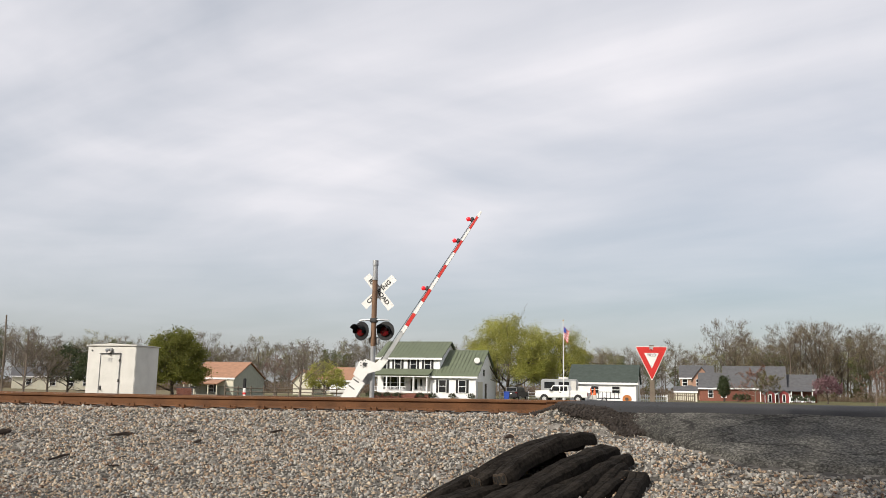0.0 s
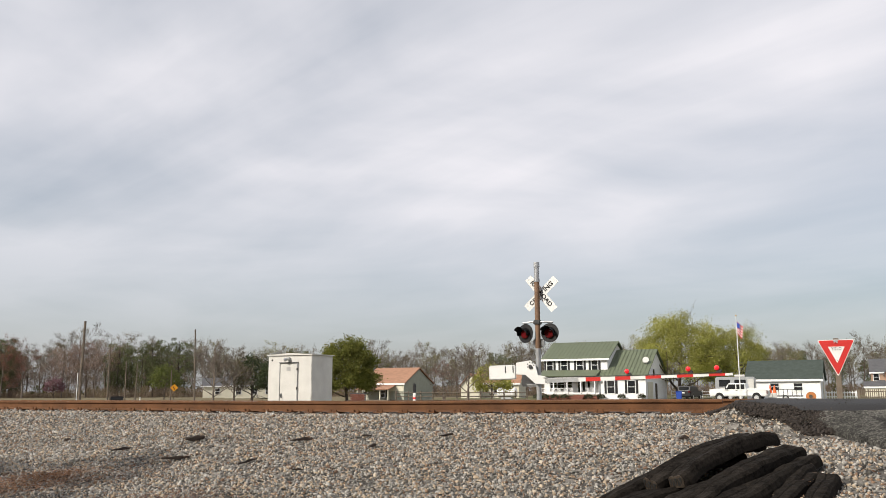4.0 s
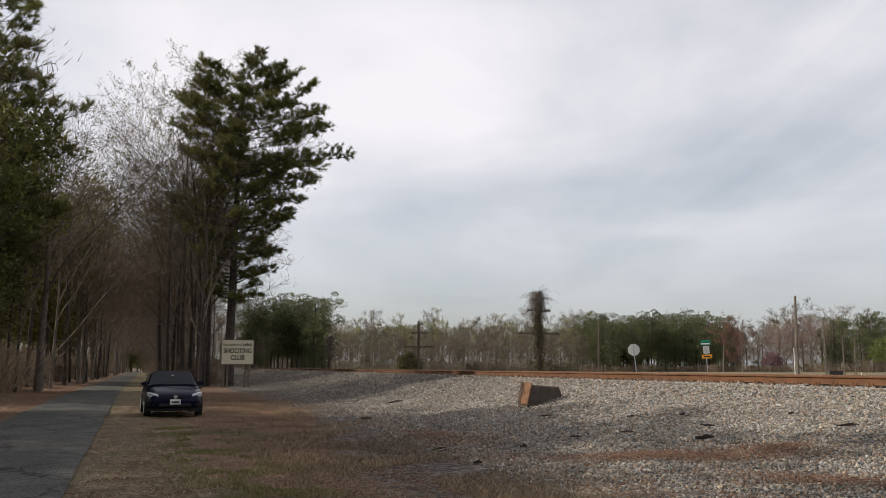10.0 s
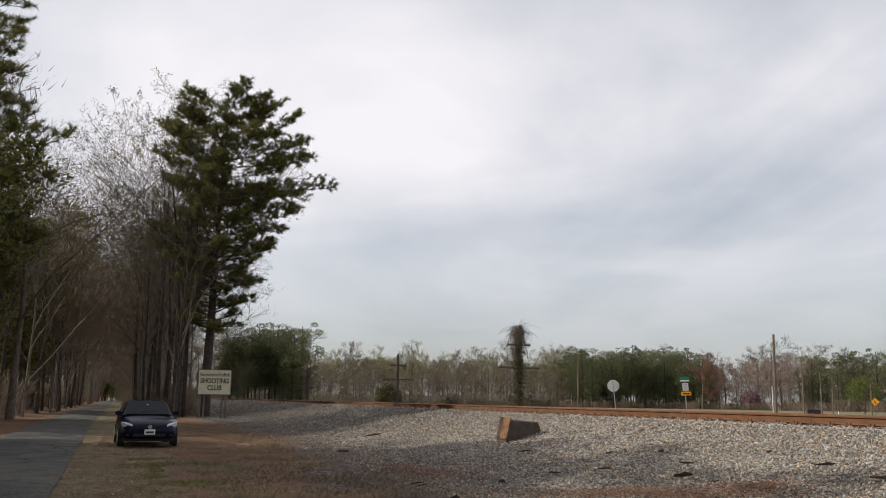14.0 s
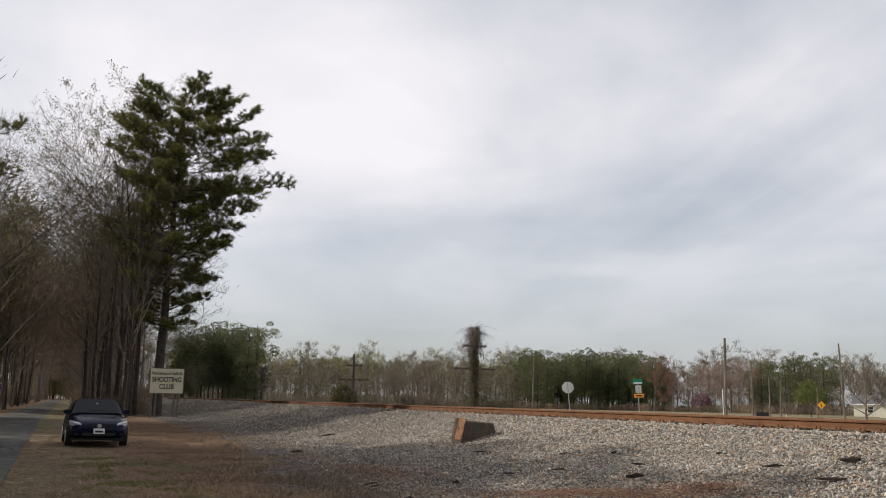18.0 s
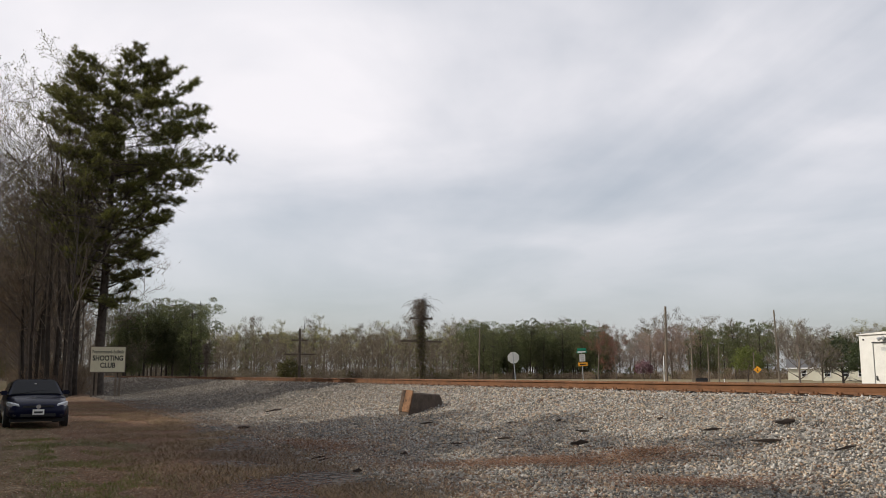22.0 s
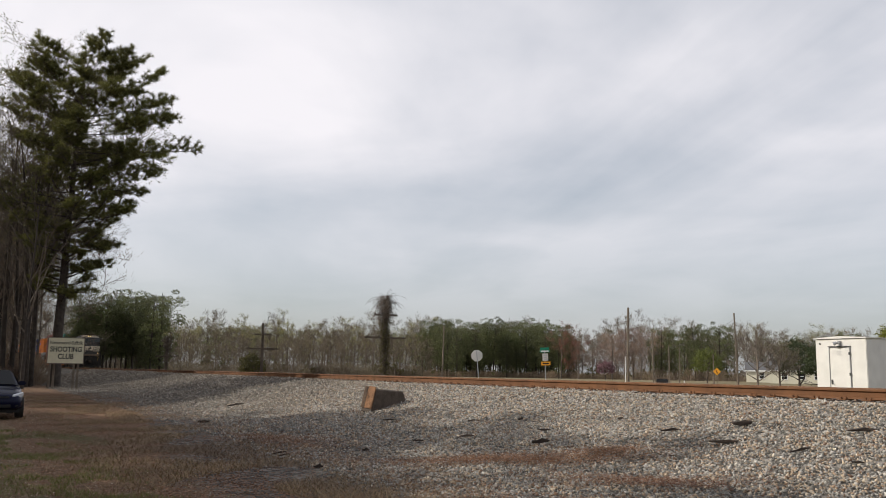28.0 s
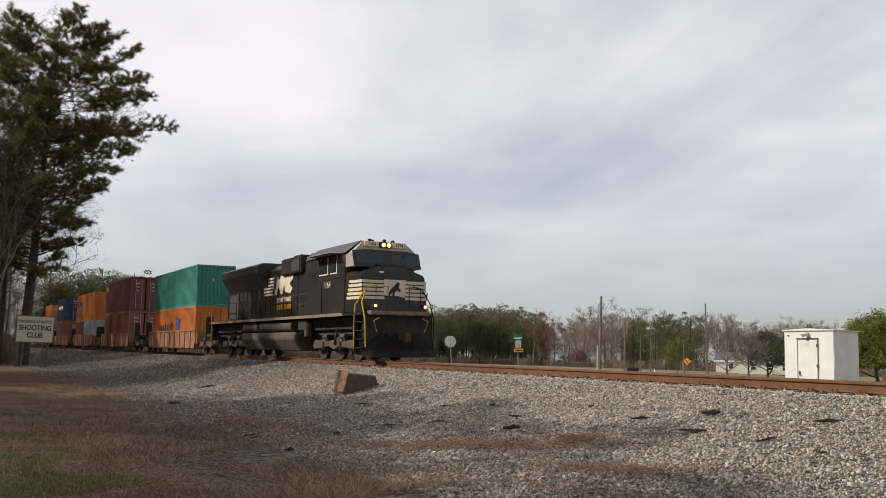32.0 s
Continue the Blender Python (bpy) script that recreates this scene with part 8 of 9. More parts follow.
M_BLUEPAINT = mat("blue_plastic", (0.02, 0.06, 0.32), 0.5, 0, 0.08, 4, 0.03, 40)
M_CONE = mat("cone_orange", (0.75, 0.13, 0.03), 0.5, 0, 0.08, 4, 0.03, 40)
M_WOODORANGE = mat("orange_drum_paint", (0.42, 0.15, 0.04), 0.7, 0, 0.2, 4, 0.1, 40)
yard_things()


M_YOUNG = leafmat("young_green_leaves", (0.10, 0.13, 0.03), (0.2, 0.22, 0.07))


def garden_trees():
    rng = random.Random(21)

    def one(name, g, bark, leafm, b, r, label, s=1.0, cat="tree"):
        x, y = polar(b, r)
        t = tree_thing(name, g, bark, leafm, label, cat)
        t.matrix_world = pose(x, y, ground_z(x, y), 0, 0, rng.uniform(0, 360))
        t.scale = (s, s, s)
        return t
    one("round_tree", grow_leafy(201, 6.4, 0.46, 0.15, 46000, 0.16, 0.0), M_BARK, M_GREEN, 33.1, 88, "dense rounded olive-green pear tree on a lawn")
    one("spring_tree", grow_leafy(202, 12.4, 0.50, 0.17, 66000, 0.3, 0.02), M_BARK, M_SPRING, 11.6, 133, "large yellow-green tree in new leaf behind the house")
    one("spring_tree", grow_leafy(203, 10.6, 0.48, 0.17, 36000, 0.25, 0.02), M_BARK, M_SPRING, 8.2, 137, "yellow-green tree in new leaf behind the barn")
    one("bare_tree", grow_crooked(204, 5.6, 0.14, 0.95, 0.2, (11, 8, 5, 4), 0.012), M_TWIG, None, 25.2, 92, "spreading leafless tree by the wooden fence")
    one("green_shrub", grow_leafy(205, 4.6, 0.55, 0.22, 4500, 0.1, 0.05), M_BARK, M_SPRING, 23.6, 112, "small light green tree by the fence", 1.0, "shrub")
    one("brown_bush", grow_bare(206, 5.2, 0.5, 14, 5, 2, 0.12, 0.12, 0.1, 0.02), M_TWIG, M_REDBUD, 26.8, 125, "brown budding bush beside the cottage", 1.0, "bush")
    one("conical_shrub", grow_leafy(207, 4.6, 0.17, 0.22, 4200, 0.1, 0.02, 1.0), M_BARK_D, M_CEDAR, -2.05, 160, "tall narrow dark green conifer", 1.0, "shrub")
    one("blossom_tree", grow_leafy(208, 4.6, 0.5, 0.26, 3000, 0.1, 0.15), M_BARK, M_PINK, -8.0, 160, "small tree with purple-pink blossom")
    one("budding_tree", grow_bare(209, 5.4, 0.5, 12, 5, 4, 0.16, 0.12, 0.2, 0.02), M_TWIG, M_REDBUD, -3.9, 150, "small brown budding tree before the brick house")
    one("budding_tree", grow_bare(210, 4.6, 0.5, 12, 5, 4, 0.18, 0.1, 0.2, 0.02), M_TWIG, M_BUD, -4.6, 146, "small pale budding tree before the brick house")
    one("budding_tree", grow_bare(211, 5.5, 0.5, 12, 5, 3, 0.16, 0.12, 0.2, 0.02), M_TWIG, M_REDBUD, -10.6, 150, "small rust-brown budding tree on the lawn")
    one("blossom_tree", grow_leafy(212, 4.2, 0.5, 0.3, 2000, 0.1, 0.12), M_BARK, M_PINK, 50.9, 200, "small pink blossoming tree at the field edge")
    one("cedar_tree", grow_leafy(213, 5.4, 0.36, 0.2, 6000, 0.12, 0.04), M_BARK_D, M_CEDAR, 37.9, 118, "dark green cedar by the road")
    one("cedar_tree", grow_leafy(214, 6.6, 0.36, 0.2, 6000, 0.14, 0.04), M_BARK_D, M_CEDAR, 39.2, 125, "dark green cedar by the road")
    one("spring_tree", grow_leafy(215, 5.6, 0.45, 0.22, 3600, 0.1, 0.12), M_BARK, M_YOUNG, 44.6, 150, "light green young tree by the bend sign")
    one("green_shrub", grow_leafy(216, 3.0, 0.5, 0.2, 2600, 0.08, 0.03), M_BARK, M_SHRUB, 73.95, 100, "low green shrub beside the line pole", 1.0, "shrub")
    one("brown_bush", grow_bare(231, 6.0, 0.5, 14, 6, 0, 0.12, 0.12, 0.1, 0.02), M_TWIG, None, 41.6, 104, "leafless brown bush before a pale house", 1.0, "bush")
    one("brown_bush", grow_bare(232, 5.0, 0.5, 14, 6, 2, 0.12, 0.12, 0.1, 0.02), M_TWIG, M_BUD, 40.3, 106, "budding bush before a pale house", 1.0, "bush")
    for x in (-42.6, -41.4, -40.0, -38.6, -35.2, -33.8, -31.0, -28.3):
        t = tree_thing("foundation_shrub", grow_leafy(220, 0.8, 0.7, 0.09, 700, 0.02, 0.02), M_BARK, M_CEDAR, "small clipped dark green bush by the wall", "shrub", "clipped bushes") if x == -42.6 else copy_thing(first, Matrix())
        if x == -42.6:
            first = t
        t.matrix_world = pose(x, 112.9 if x < -34.5 else 113.9, FIELD, 0, 0, 40 * x)
    for b in (-6.3, -7.0, -2.9, -3.3):
        x, y = polar(b, 158)
        t = copy_thing(first, pose(x, y, FIELD))
        t.scale = (1.8, 1.8, 1.8)


garden_trees()

# ---------------------------------------------------------------- the train
M_LOCO = mat("black_locomotive_paint", (0.011, 0.011, 0.012), 0.40, 0, 0.25, 0.8, 0.05, 7, color2=(0.027, 0.022, 0.019), spec=0.34)
M_LOCO_D = mat("sooty_underframe", (0.026, 0.022, 0.019), 0.85, 0, 0.3, 3, 0.2, 30)
M_DUST = mat("dusty_truck_steel", (0.085, 0.064, 0.047), 0.9, 0.1, 0.25, 4, 0.2, 40)
M_CREAM_S = mat("cream_stripe_paint", (0.62, 0.52, 0.38), 0.5, 0, 0.1, 4, 0.04, 40)
M_DECK = mat("tan_dusty_edge", (0.20, 0.14, 0.095), 0.85, 0, 0.15, 4, 0.1, 40)
M_CABGLASS = mat("cab_glass", (0.022, 0.028, 0.031), 0.10, 0, 0.1, 3, 0.0, 50, spec=0.35)
M_ROOFGREY = mat("grey_dusty_roof", (0.22, 0.22, 0.22), 0.7, 0, 0.15, 2, 0.1, 30)


def wheel_set(parent, u, r, sides=(-1, 1)):
    for s in sides:
        w = cyl(r, r, (u, s * 0.72, r), (u, s * 0.85, r), 28)
        cyl(r + 0.03, r + 0.03, (u, s * 0.69, r), (u, s * 0.72, r), 28, w)
        wheel = part("wheel", w, M_DARK, parent)
        part("axle_box", bbox(0.34, 0.2, 0.34, (u, s * 0.95, r + 0.02), 0.04), M_DUST, wheel)


def truck(parent, mid, axles, r, name="truck"):
    """A truck: cast side frames, springs, brake gear, wheels."""
    lo, hi = min(axles) - 0.5, max(axles) + 0.5
    for s in (-1, 1):
        fr = bmesh.new()
        prism([(lo, r + 0.05), (lo + 0.2, r + 0.28), (hi - 0.2, r + 0.28), (hi, r + 0.05), (hi - 0.15, r - 0.1), ((lo + hi) / 2 + 0.5, r + 0.02), ((lo + hi) / 2, r - 0.12), ((lo + hi) / 2 - 0.5, r + 0.02), (lo + 0.15, r - 0.1)], 0.16, "y", (0, s * 1.05, 0), fr, 0.02)
        if s < 0:
            t = part(name, fr, M_DUST, parent)
        else:
            part("side_frame", fr, M_DUST, t)
    for a in axles:
        wheel_set(t, a, r)
    for s in (-1, 1):
        for a, b in zip(axles, axles[1:]):
            m = (a + b) / 2
            part("spring", cyl(0.11, 0.11, (m - 0.2, s * 1.08, r - 0.12), (m - 0.2, s * 1.08, r + 0.22), 10), M_LOCO_D, t)
            part("brake_cylinder", cyl(0.10, 0.10, (m, s * 1.18, r + 0.42), (m + 0.45, s * 1.18, r + 0.42), 10), M_DUST, t)
        part("damper", cyl(0.05, 0.05, (mid, s * 1.18, r + 0.1), (mid + 0.3, s * 1.18, r + 0.75), 8), M_DUST, t)
    return t


def locomotive():
    root = anchor("locomotive", None, "black diesel freight locomotive with cream nose stripes and burning headlights", "locomotive")
    # frame, deck edge, tanks
    part("frame", bbox(20.2, 2.2, 0.5, (-0.1, 0, 1.45), 0.03), M_LOCO_D, root)
    part("deck", bbox(20.6, 3.08, 0.10, (-0.15, 0, 1.76), 0.01), M_LOCO, root)
    for s in (-1, 1):
        part("deck_edge", bbox(18.4, 0.03, 0.12, (-0.7, s * 1.555, 1.77)), M_DECK, root, "tan dusty deck edge")
    tank = part("fuel_tank", prism([(-1.45, 1.15), (-1.5, 0.85), (-1.15, 0.32), (1.15, 0.32), (1.5, 0.85), (1.45, 1.15)], 7.6, "x", (-0.6, 0, 0), None, 0.05), M_DUST, root, "long dusty fuel tank")
    for s in (-1, 1):
        for a, b in ((-4.4, -2.0), (-1.7, 2.6)):
            part("air_reservoir", cyl(0.24, 0.24, (a, s * 1.22, 1.42), (b, s * 1.22, 1.42), 16), M_DUST, root)
    truck(root, 6.9, (5.0, 6.75, 8.5), 0.52)
    truck(root, -6.9, (-8.5, -6.75, -5.0), 0.52)
    for s in (-1, 1):
        for u in (9.3, 7.6, 5.9, 4.2, -4.2, -5.9, -7.6, -9.3):
            part("sand_hose", tube([(u, s * 1.16, 1.4), (u + 0.06, s * 1.2, 1.0), (u - 0.05, s * 1.0, 0.35)], 0.022, 6), M_LOCO_D, root)
        for u in (3.4, 3.75, 4.0):
            part("brake_pipe", tube([(u, s * 1.35, 1.7), (u, s * 1.38, 1.1), (u - 0.2, s * 1.2, 0.7)], 0.03, 6), M_LOCO_D, root)
        part("filter_can", cyl(0.16, 0.16, (4.35, s * 1.3, 0.95), (4.35, s * 1.3, 1.55), 12), M_DUST, root)
        part("battery_box", bbox(0.9, 0.35, 0.5, (3.9, s * 1.25, 1.45), 0.03), M_LOCO_D, root)
        for z in (0.42, 0.62):
            part("tank_seam", bbox(7.6, 0.02, 0.02, (-0.6, s * (1.24 + 0.36 * (z - 0.42)), z + 0.12)), M_LOCO_D, tank)
    for u in (-8.5, -6.75, -5.0, 5.0, 6.75, 8.5):
        part("traction_motor", bbox(1.15, 1.25, 0.72, (u + 0.3, 0, 0.78), 0.06), M_LOCO_D, root)
    part("rear_underframe", bbox(5.6, 1.9, 0.55, (-7.4, 0, 1.25), 0.04), M_LOCO_D, root)
    part("front_underframe", bbox(5.6, 1.9, 0.55, (7.2, 0, 1.25), 0.04), M_LOCO_D, root)
    # long hood
    part("engine_hood", prism([(-0.93, 1.8), (0.93, 1.8), (0.93, 4.18), (0.70, 4.42), (-0.70, 4.42), (-0.93, 4.18)], 12.2, "x", (-2.6, 0, 0), None, 0.02), M_LOCO, root)
    part("hood_roof", bbox(4.0, 1.2, 0.05, (-0.9, 0, 4.43), 0.01), M_ROOFGREY, root)
    for s in (-1, 1):
        for k in range(14):
            d = part("hood_door", bbox(0.62, 0.025, 1.75, (-7.9 + 0.74 * k, s * 0.94, 2.85), 0.006), M_LOCO, root)
            part("latch", bbox(0.05, 0.03, 0.10, (-7.72 + 0.74 * k, s * 0.962, 2.7)), M_DARK, d)
    # flared radiator at the rear
    rad = part("radiator", prism([(-0.95, 3.35), (0.95, 3.35), (1.52, 4.12), (1.52, 4.50), (1.2, 4.62), (-1.2, 4.62), (-1.52, 4.50), (-1.52, 4.12)], 6.3, "x", (-5.2, 0, 0), None, 0.03), M_LOCO, root, "wide flared radiator housing")
    for k in range(9):
        part("radiator_slat", bbox(0.5, 2.3, 0.02, (-7.7 + 0.62 * k, 0, 4.635)), M_ROOFGREY, rad)
    for s in (-1, 1):
        part("grille", bbox(1.6, 0.02, 1.3, (-7.6, s * 0.955, 2.6)), M_DARK, root)
    # blower block behind the cab
    part("blower_cabinet", prism([(-1.15, 1.8), (1.15, 1.8), (1.15, 4.35), (0.9, 4.62), (-0.9, 4.62), (-1.15, 4.35)], 1.0, "x", (4.0, 0, 0), None, 0.02), M_LOCO, root)
    part("blower_duct", bbox(2.7, 2.2, 0.78, (1.5, 0, 4.2), 0.05), M_LOCO, root)
    part("duct_cover", bbox(0.9, 1.9, 0.10, (1.9, 0, 4.63), 0.02), M_LOCO_D, root)
    for s in (-1, 1):
        part("blower_screen", bbox(1.0, 0.03, 0.56, (2.1, s * 1.105, 4.2), 0.01), M_DARK, root)
        part("intake_door", bbox(0.9, 0.03, 2.0, (2.75, s * 0.945, 2.85), 0.01), M_LOCO, root)
        part("pipe", tube([(3.3, s * 1.0, 1.9), (3.3, s * 1.0, 4.3)], 0.03, 6), M_LOCO_D, root)
        for z in (2.25, 2.4):
            for u in (2.45, 2.75, 3.05):
                part("vent_louvre", bbox(0.22, 0.02, 0.09, (u, s * 0.965, z), 0.005), M_DARK, root)
        part("grab_iron", tube([(4.35, s * 1.2, 2.0), (4.35, s * 1.24, 2.05), (4.35, s * 1.24, 3.3), (4.35, s * 1.2, 3.35)], 0.016, 6), M_LOCO_D, root)
    part("exhaust_stack", bbox(0.7, 0.8, 0.22, (-0.2, 0, 4.52), 0.02), M_LOCO_D, root)
    # cab
    cab = part("cab", prism([(-1.53, 1.8), (1.53, 1.8), (1.53, 3.62), (1.50, 4.16), (0.98, 4.60), (-0.98, 4.60), (-1.50, 4.16), (-1.53, 3.62)], 4.1, "x", (6.55, 0, 0), None, 0.03), M_LOCO, root)
    part("cab_roof", prism([(-1.56, 4.16), (-0.98, 4.605), (0.98, 4.605), (1.56, 4.16), (1.50, 4.22), (0.96, 4.66), (-0.96, 4.66), (-1.50, 4.22)], 4.3, "x", (6.6, 0, 0)), M_LOCO, cab)
    # sloped windshield front
    wf = bmesh.new()
    sec = [(-1.50, 3.60), (1.50, 3.60), (1.50, 4.12), (0.97, 4.60), (-0.97, 4.60), (-1.50, 4.12)]
    back = [wf.verts.new((8.55, a, b)) for a, b in sec]
    front = [wf.verts.new((9.28 - 0.35 * (b - 3.6), a * 0.97, b)) for a, b in sec]
    wf.faces.new(front)
    for i in range(6):
        j = (i + 1) % 6
        wf.faces.new((back[i], back[j], front[j], front[i]))
    bmesh.ops.recalc_face_normals(wf, faces=wf.faces)
    part("cab_front", wf, mat("dusty_brow_paint", (0.33, 0.29, 0.24), 0.7), cab, "grey-cream cab brow")
    band = bmesh.new()
    for s0, s1, z0, z1 in ((-1.455, 1.455, 3.605, 4.30),):
        q = [band.verts.new((9.295 - 0.35 * (b - 3.6), a, b)) for a, b in ((s0, z0), (s1, z0), (s1, z1 - 0.08), (0.9, z1), (-0.9, z1), (s0, z1 - 0.08))]
        band.faces.new(q)
    part("windshield_surround", band, M_LOCO, cab)
    for s0, s1 in ((-1.38, -0.20), (0.20, 1.38)):
        w = bmesh.new()
        q = [w.verts.new((9.302 - 0.35 * (b - 3.6), a, b)) for a, b in ((s0, 3.72), (s1, 3.72), (s1, 4.16), (s0, 4.16))]
        w.faces.new(q)
        pane = part("windshield", w, M_CABGLASS, cab, "tinted windshield pane")
        m = (s0 + s1) / 2
        part("wiper", tube([(9.2, m + 0.05, 4.28), (9.14, m - 0.1, 4.05), (9.16, m - 0.22, 3.9)], 0.014, 5), M_INK, pane)
    part("headlight_box", bbox(0.16, 0.5, 0.2, (9.0, 0, 4.50), 0.02), M_LOCO, cab)
    for s in (-1, 1):
        part("headlight", cyl(0.085, 0.085, (9.08, s * 0.115, 4.50), (9.11, s * 0.115, 4.50), 18), M_LITLAMP, cab, "burning headlight")
        nb = part("number_board", bbox(0.12, 0.62, 0.22, (8.98, s * 0.60, 4.52), 0.02), M_CREAM_S, cab)
        words("number", "1164", 0.17, pose(9.045, s * 0.60, 4.52, 90, 0, 90), M_INK, nb, squeeze=1.0)
        aw = part("sunshade", prism([(5.75, 4.20), (8.1, 4.20), (8.15, 4.17), (5.7, 4.17)], 0.5, "y", (0, s * 1.72, 0)), M_ROOFGREY, cab)
        for u0, u1 in ((6.1, 6.95), (7.25, 7.85)):
            win = part("side_window", bbox(u1 - u0, 0.03, 0.66, ((u0 + u1) / 2, s * 1.535, 3.78), 0.01), M_CABGLASS, cab)
            part("window_frame", bbox(u1 - u0 + 0.1, 0.02, 0.05, ((u0 + u1) / 2, s * 1.545, 3.42)), M_CREAM_S, win)
            part("window_frame", bbox(0.05, 0.02, 0.68, (u1, s * 1.545, 3.78)), M_CREAM_S, win)
        part("cab_door", bbox(1.5, 0.03, 1.1, (5.6, s * 1.54, 2.4), 0.01), M_LOCO, cab)
        words("road_number", "1164", 0.40, pose(6.9, s * 1.55, 2.98, 90, 0, 0 if s < 0 else 180), M_CREAM_S, cab, squeeze=0.95)
    for u, y in ((6.2, 0.3), (6.9, -0.3), (7.6, 0.4), (8.2, -0.2), (7.2, 0.6)):
        part("roof_fitting", cyl(0.09, 0.07, (u, y, 4.66), (u, y, 4.80), 10), M_LOCO_D, cab)
    part("horn", tube([(5.2, 0.2, 4.7), (5.5, 0.2, 4.76), (5.9, 0.2, 4.76)], [0.03, 0.04, 0.08], 8), M_LOCO_D, cab)
    for u in (-0.4, 0.3):
        part("roof_fan", cyl(0.55, 0.55, (u * 3 - 2.2, 0, 4.42), (u * 3 - 2.2, 0, 4.56), 18), M_LOCO_D, root)
    part("antenna_plate", bbox(0.9, 0.7, 0.06, (7.5, 0, 4.70), 0.01), M_LOCO_D, cab)
    for u, y in ((8.6, -0.5), (8.7, 0.1), (8.55, 0.55), (6.5, 0.7)):
        part("roof_fitting", bbox(0.14, 0.12, 0.13, (u, y, 4.71), 0.02), M_LOCO_D, cab)
    # nose
    nb = bmesh.new()
    rear = [(8.5, a, b) for a, b in ((-1.5, 1.8), (1.5, 1.8), (1.5, 3.35), (0.9, 3.66), (-0.9, 3.66), (-1.5, 3.35))]
    frnt = [(9.95, -1.36, 1.8), (9.95, 1.36, 1.8), (9.78, 1.36, 3.28), (9.62, 0.55, 3.60), (9.62, -0.55, 3.60), (9.78, -1.36, 3.28)]
    R = [nb.verts.new(q) for q in rear]
    F = [nb.verts.new(q) for q in frnt]
    nb.faces.new(F)
    for i in range(6):
        j = (i + 1) % 6
        nb.faces.new((R[i], R[j], F[j], F[i]))
    bmesh.ops.recalc_face_normals(nb, faces=nb.faces)
    bmesh.ops.bevel(nb, geom=[e for e in nb.edges if not e.is_boundary], offset=0.05, segments=2, affect="EDGES")
    nose = part("nose", nb, M_LOCO, root, "broad black nose with cream stripes")
    slope = lambda z: 9.95 - (z - 1.8) * 0.115 + 0.008
    for k in range(5):
        z = 2.33 + 0.155 * k
        for a, b in ((-1.34, -0.45), (0.45, 1.34)):
            part("stripe", prism([(a, z), (b, z), (b, z + 0.108), (a, z + 0.108)], 0.012, "x", (slope(z + 0.05), 0, 0)), M_CREAM_S, nose)
        for s in (-1, 1):
            st = prism([(8.75 + 0.05 * k, z), (9.85, z), (9.84, z + 0.108), (8.68 + 0.05 * k, z + 0.108)], 0.012, "y")
            bmesh.ops.transform(st, matrix=Matrix.Translation((0, s * 1.5, 0)), verts=st.verts)
            for q in st.verts:
                q.co.y = s * (1.5 - 0.14 * max(0, (q.co.x - 8.5) / 1.4) + 0.004 + (0.006 if abs(q.co.y) > 1.5 else 0))
            part("stripe", st, M_CREAM_S, nose)
    part("emblem_panel", prism([(-0.46, 2.3), (0.46, 2.24), (0.46, 3.09), (-0.46, 3.09)], 0.012, "x", (slope(2.68) + 0.006, 0, 0)), M_CREAM_S, nose)
    part("emblem", prism([(-0.26, 2.34), (-0.17, 2.34), (-0.19, 2.52), (-0.08, 2.60), (-0.12, 2.42), (-0.02, 2.40), (0.0, 2.62), (0.10, 2.70), (0.20, 2.62), (0.26, 2.68), (0.16, 2.80), (0.22, 2.96), (0.10, 3.02), (0.02, 2.90), (-0.14, 2.76), (-0.24, 2.62)], 0.014, "x", (slope(2.68) + 0.014, 0, 0)), M_INK, nose, "plain dark rearing shape")
    part("nose_top", bbox(0.8, 1.3, 0.14, (9.05, 0.1, 3.66), 0.03), M_LOCO, nose)
    part("plate", bbox(0.012, 0.2, 0.05, (9.72, -0.5, 3.38)), M_WHITE, nose)
    # front end: anticlimber, ditch lights, coupler, plow, steps, rails
    part("anticlimber", bbox(0.42, 2.5, 0.16, (10.25, 0, 1.80), 0.03), M_DECK, root)
    part("pilot_plate", bbox(0.12, 2.9, 1.1, (10.2, 0, 1.2), 0.02), M_LOCO_D, root)
    plow = bmesh.new()
    prof = [(10.28, 1.05), (10.36, 0.75), (10.5, 0.40), (10.72, 0.16)]
    cols = [(-1.56, -0.28), (-1.2, -0.10), (-0.5, 0.05), (0.0, 0.12), (0.5, 0.05), (1.2, -0.10), (1.56, -0.28)]
    grid = [[plow.verts.new((u + du, y, z)) for y, du in cols] for u, z in prof]
    for a, b in zip(grid, grid[1:]):
        for i in range(len(cols) - 1):
            plow.faces.new((a[i], a[i + 1], b[i + 1], b[i]))
    bmesh.ops.solidify(plow, geom=plow.faces[:], thickness=0.04)
    part("snow_plow", plow, M_LOCO_D, root, "black steel plow blade")
    cp = bbox(0.5, 0.26, 0.30, (10.65, 0, 0.90), 0.05)
    bbox(0.22, 0.34, 0.36, (10.82, 0.03, 0.90), 0.06, None, cp)
    part("coupler", cp, M_DUST, root, "brown knuckle coupler")
    for y in (-0.5, 0.45, -0.8):
        part("air_hose", tube([(10.3, y, 1.1), (10.55, y, 0.9), (10.5, y + 0.05, 0.55)], 0.03, 6), M_INK, root)
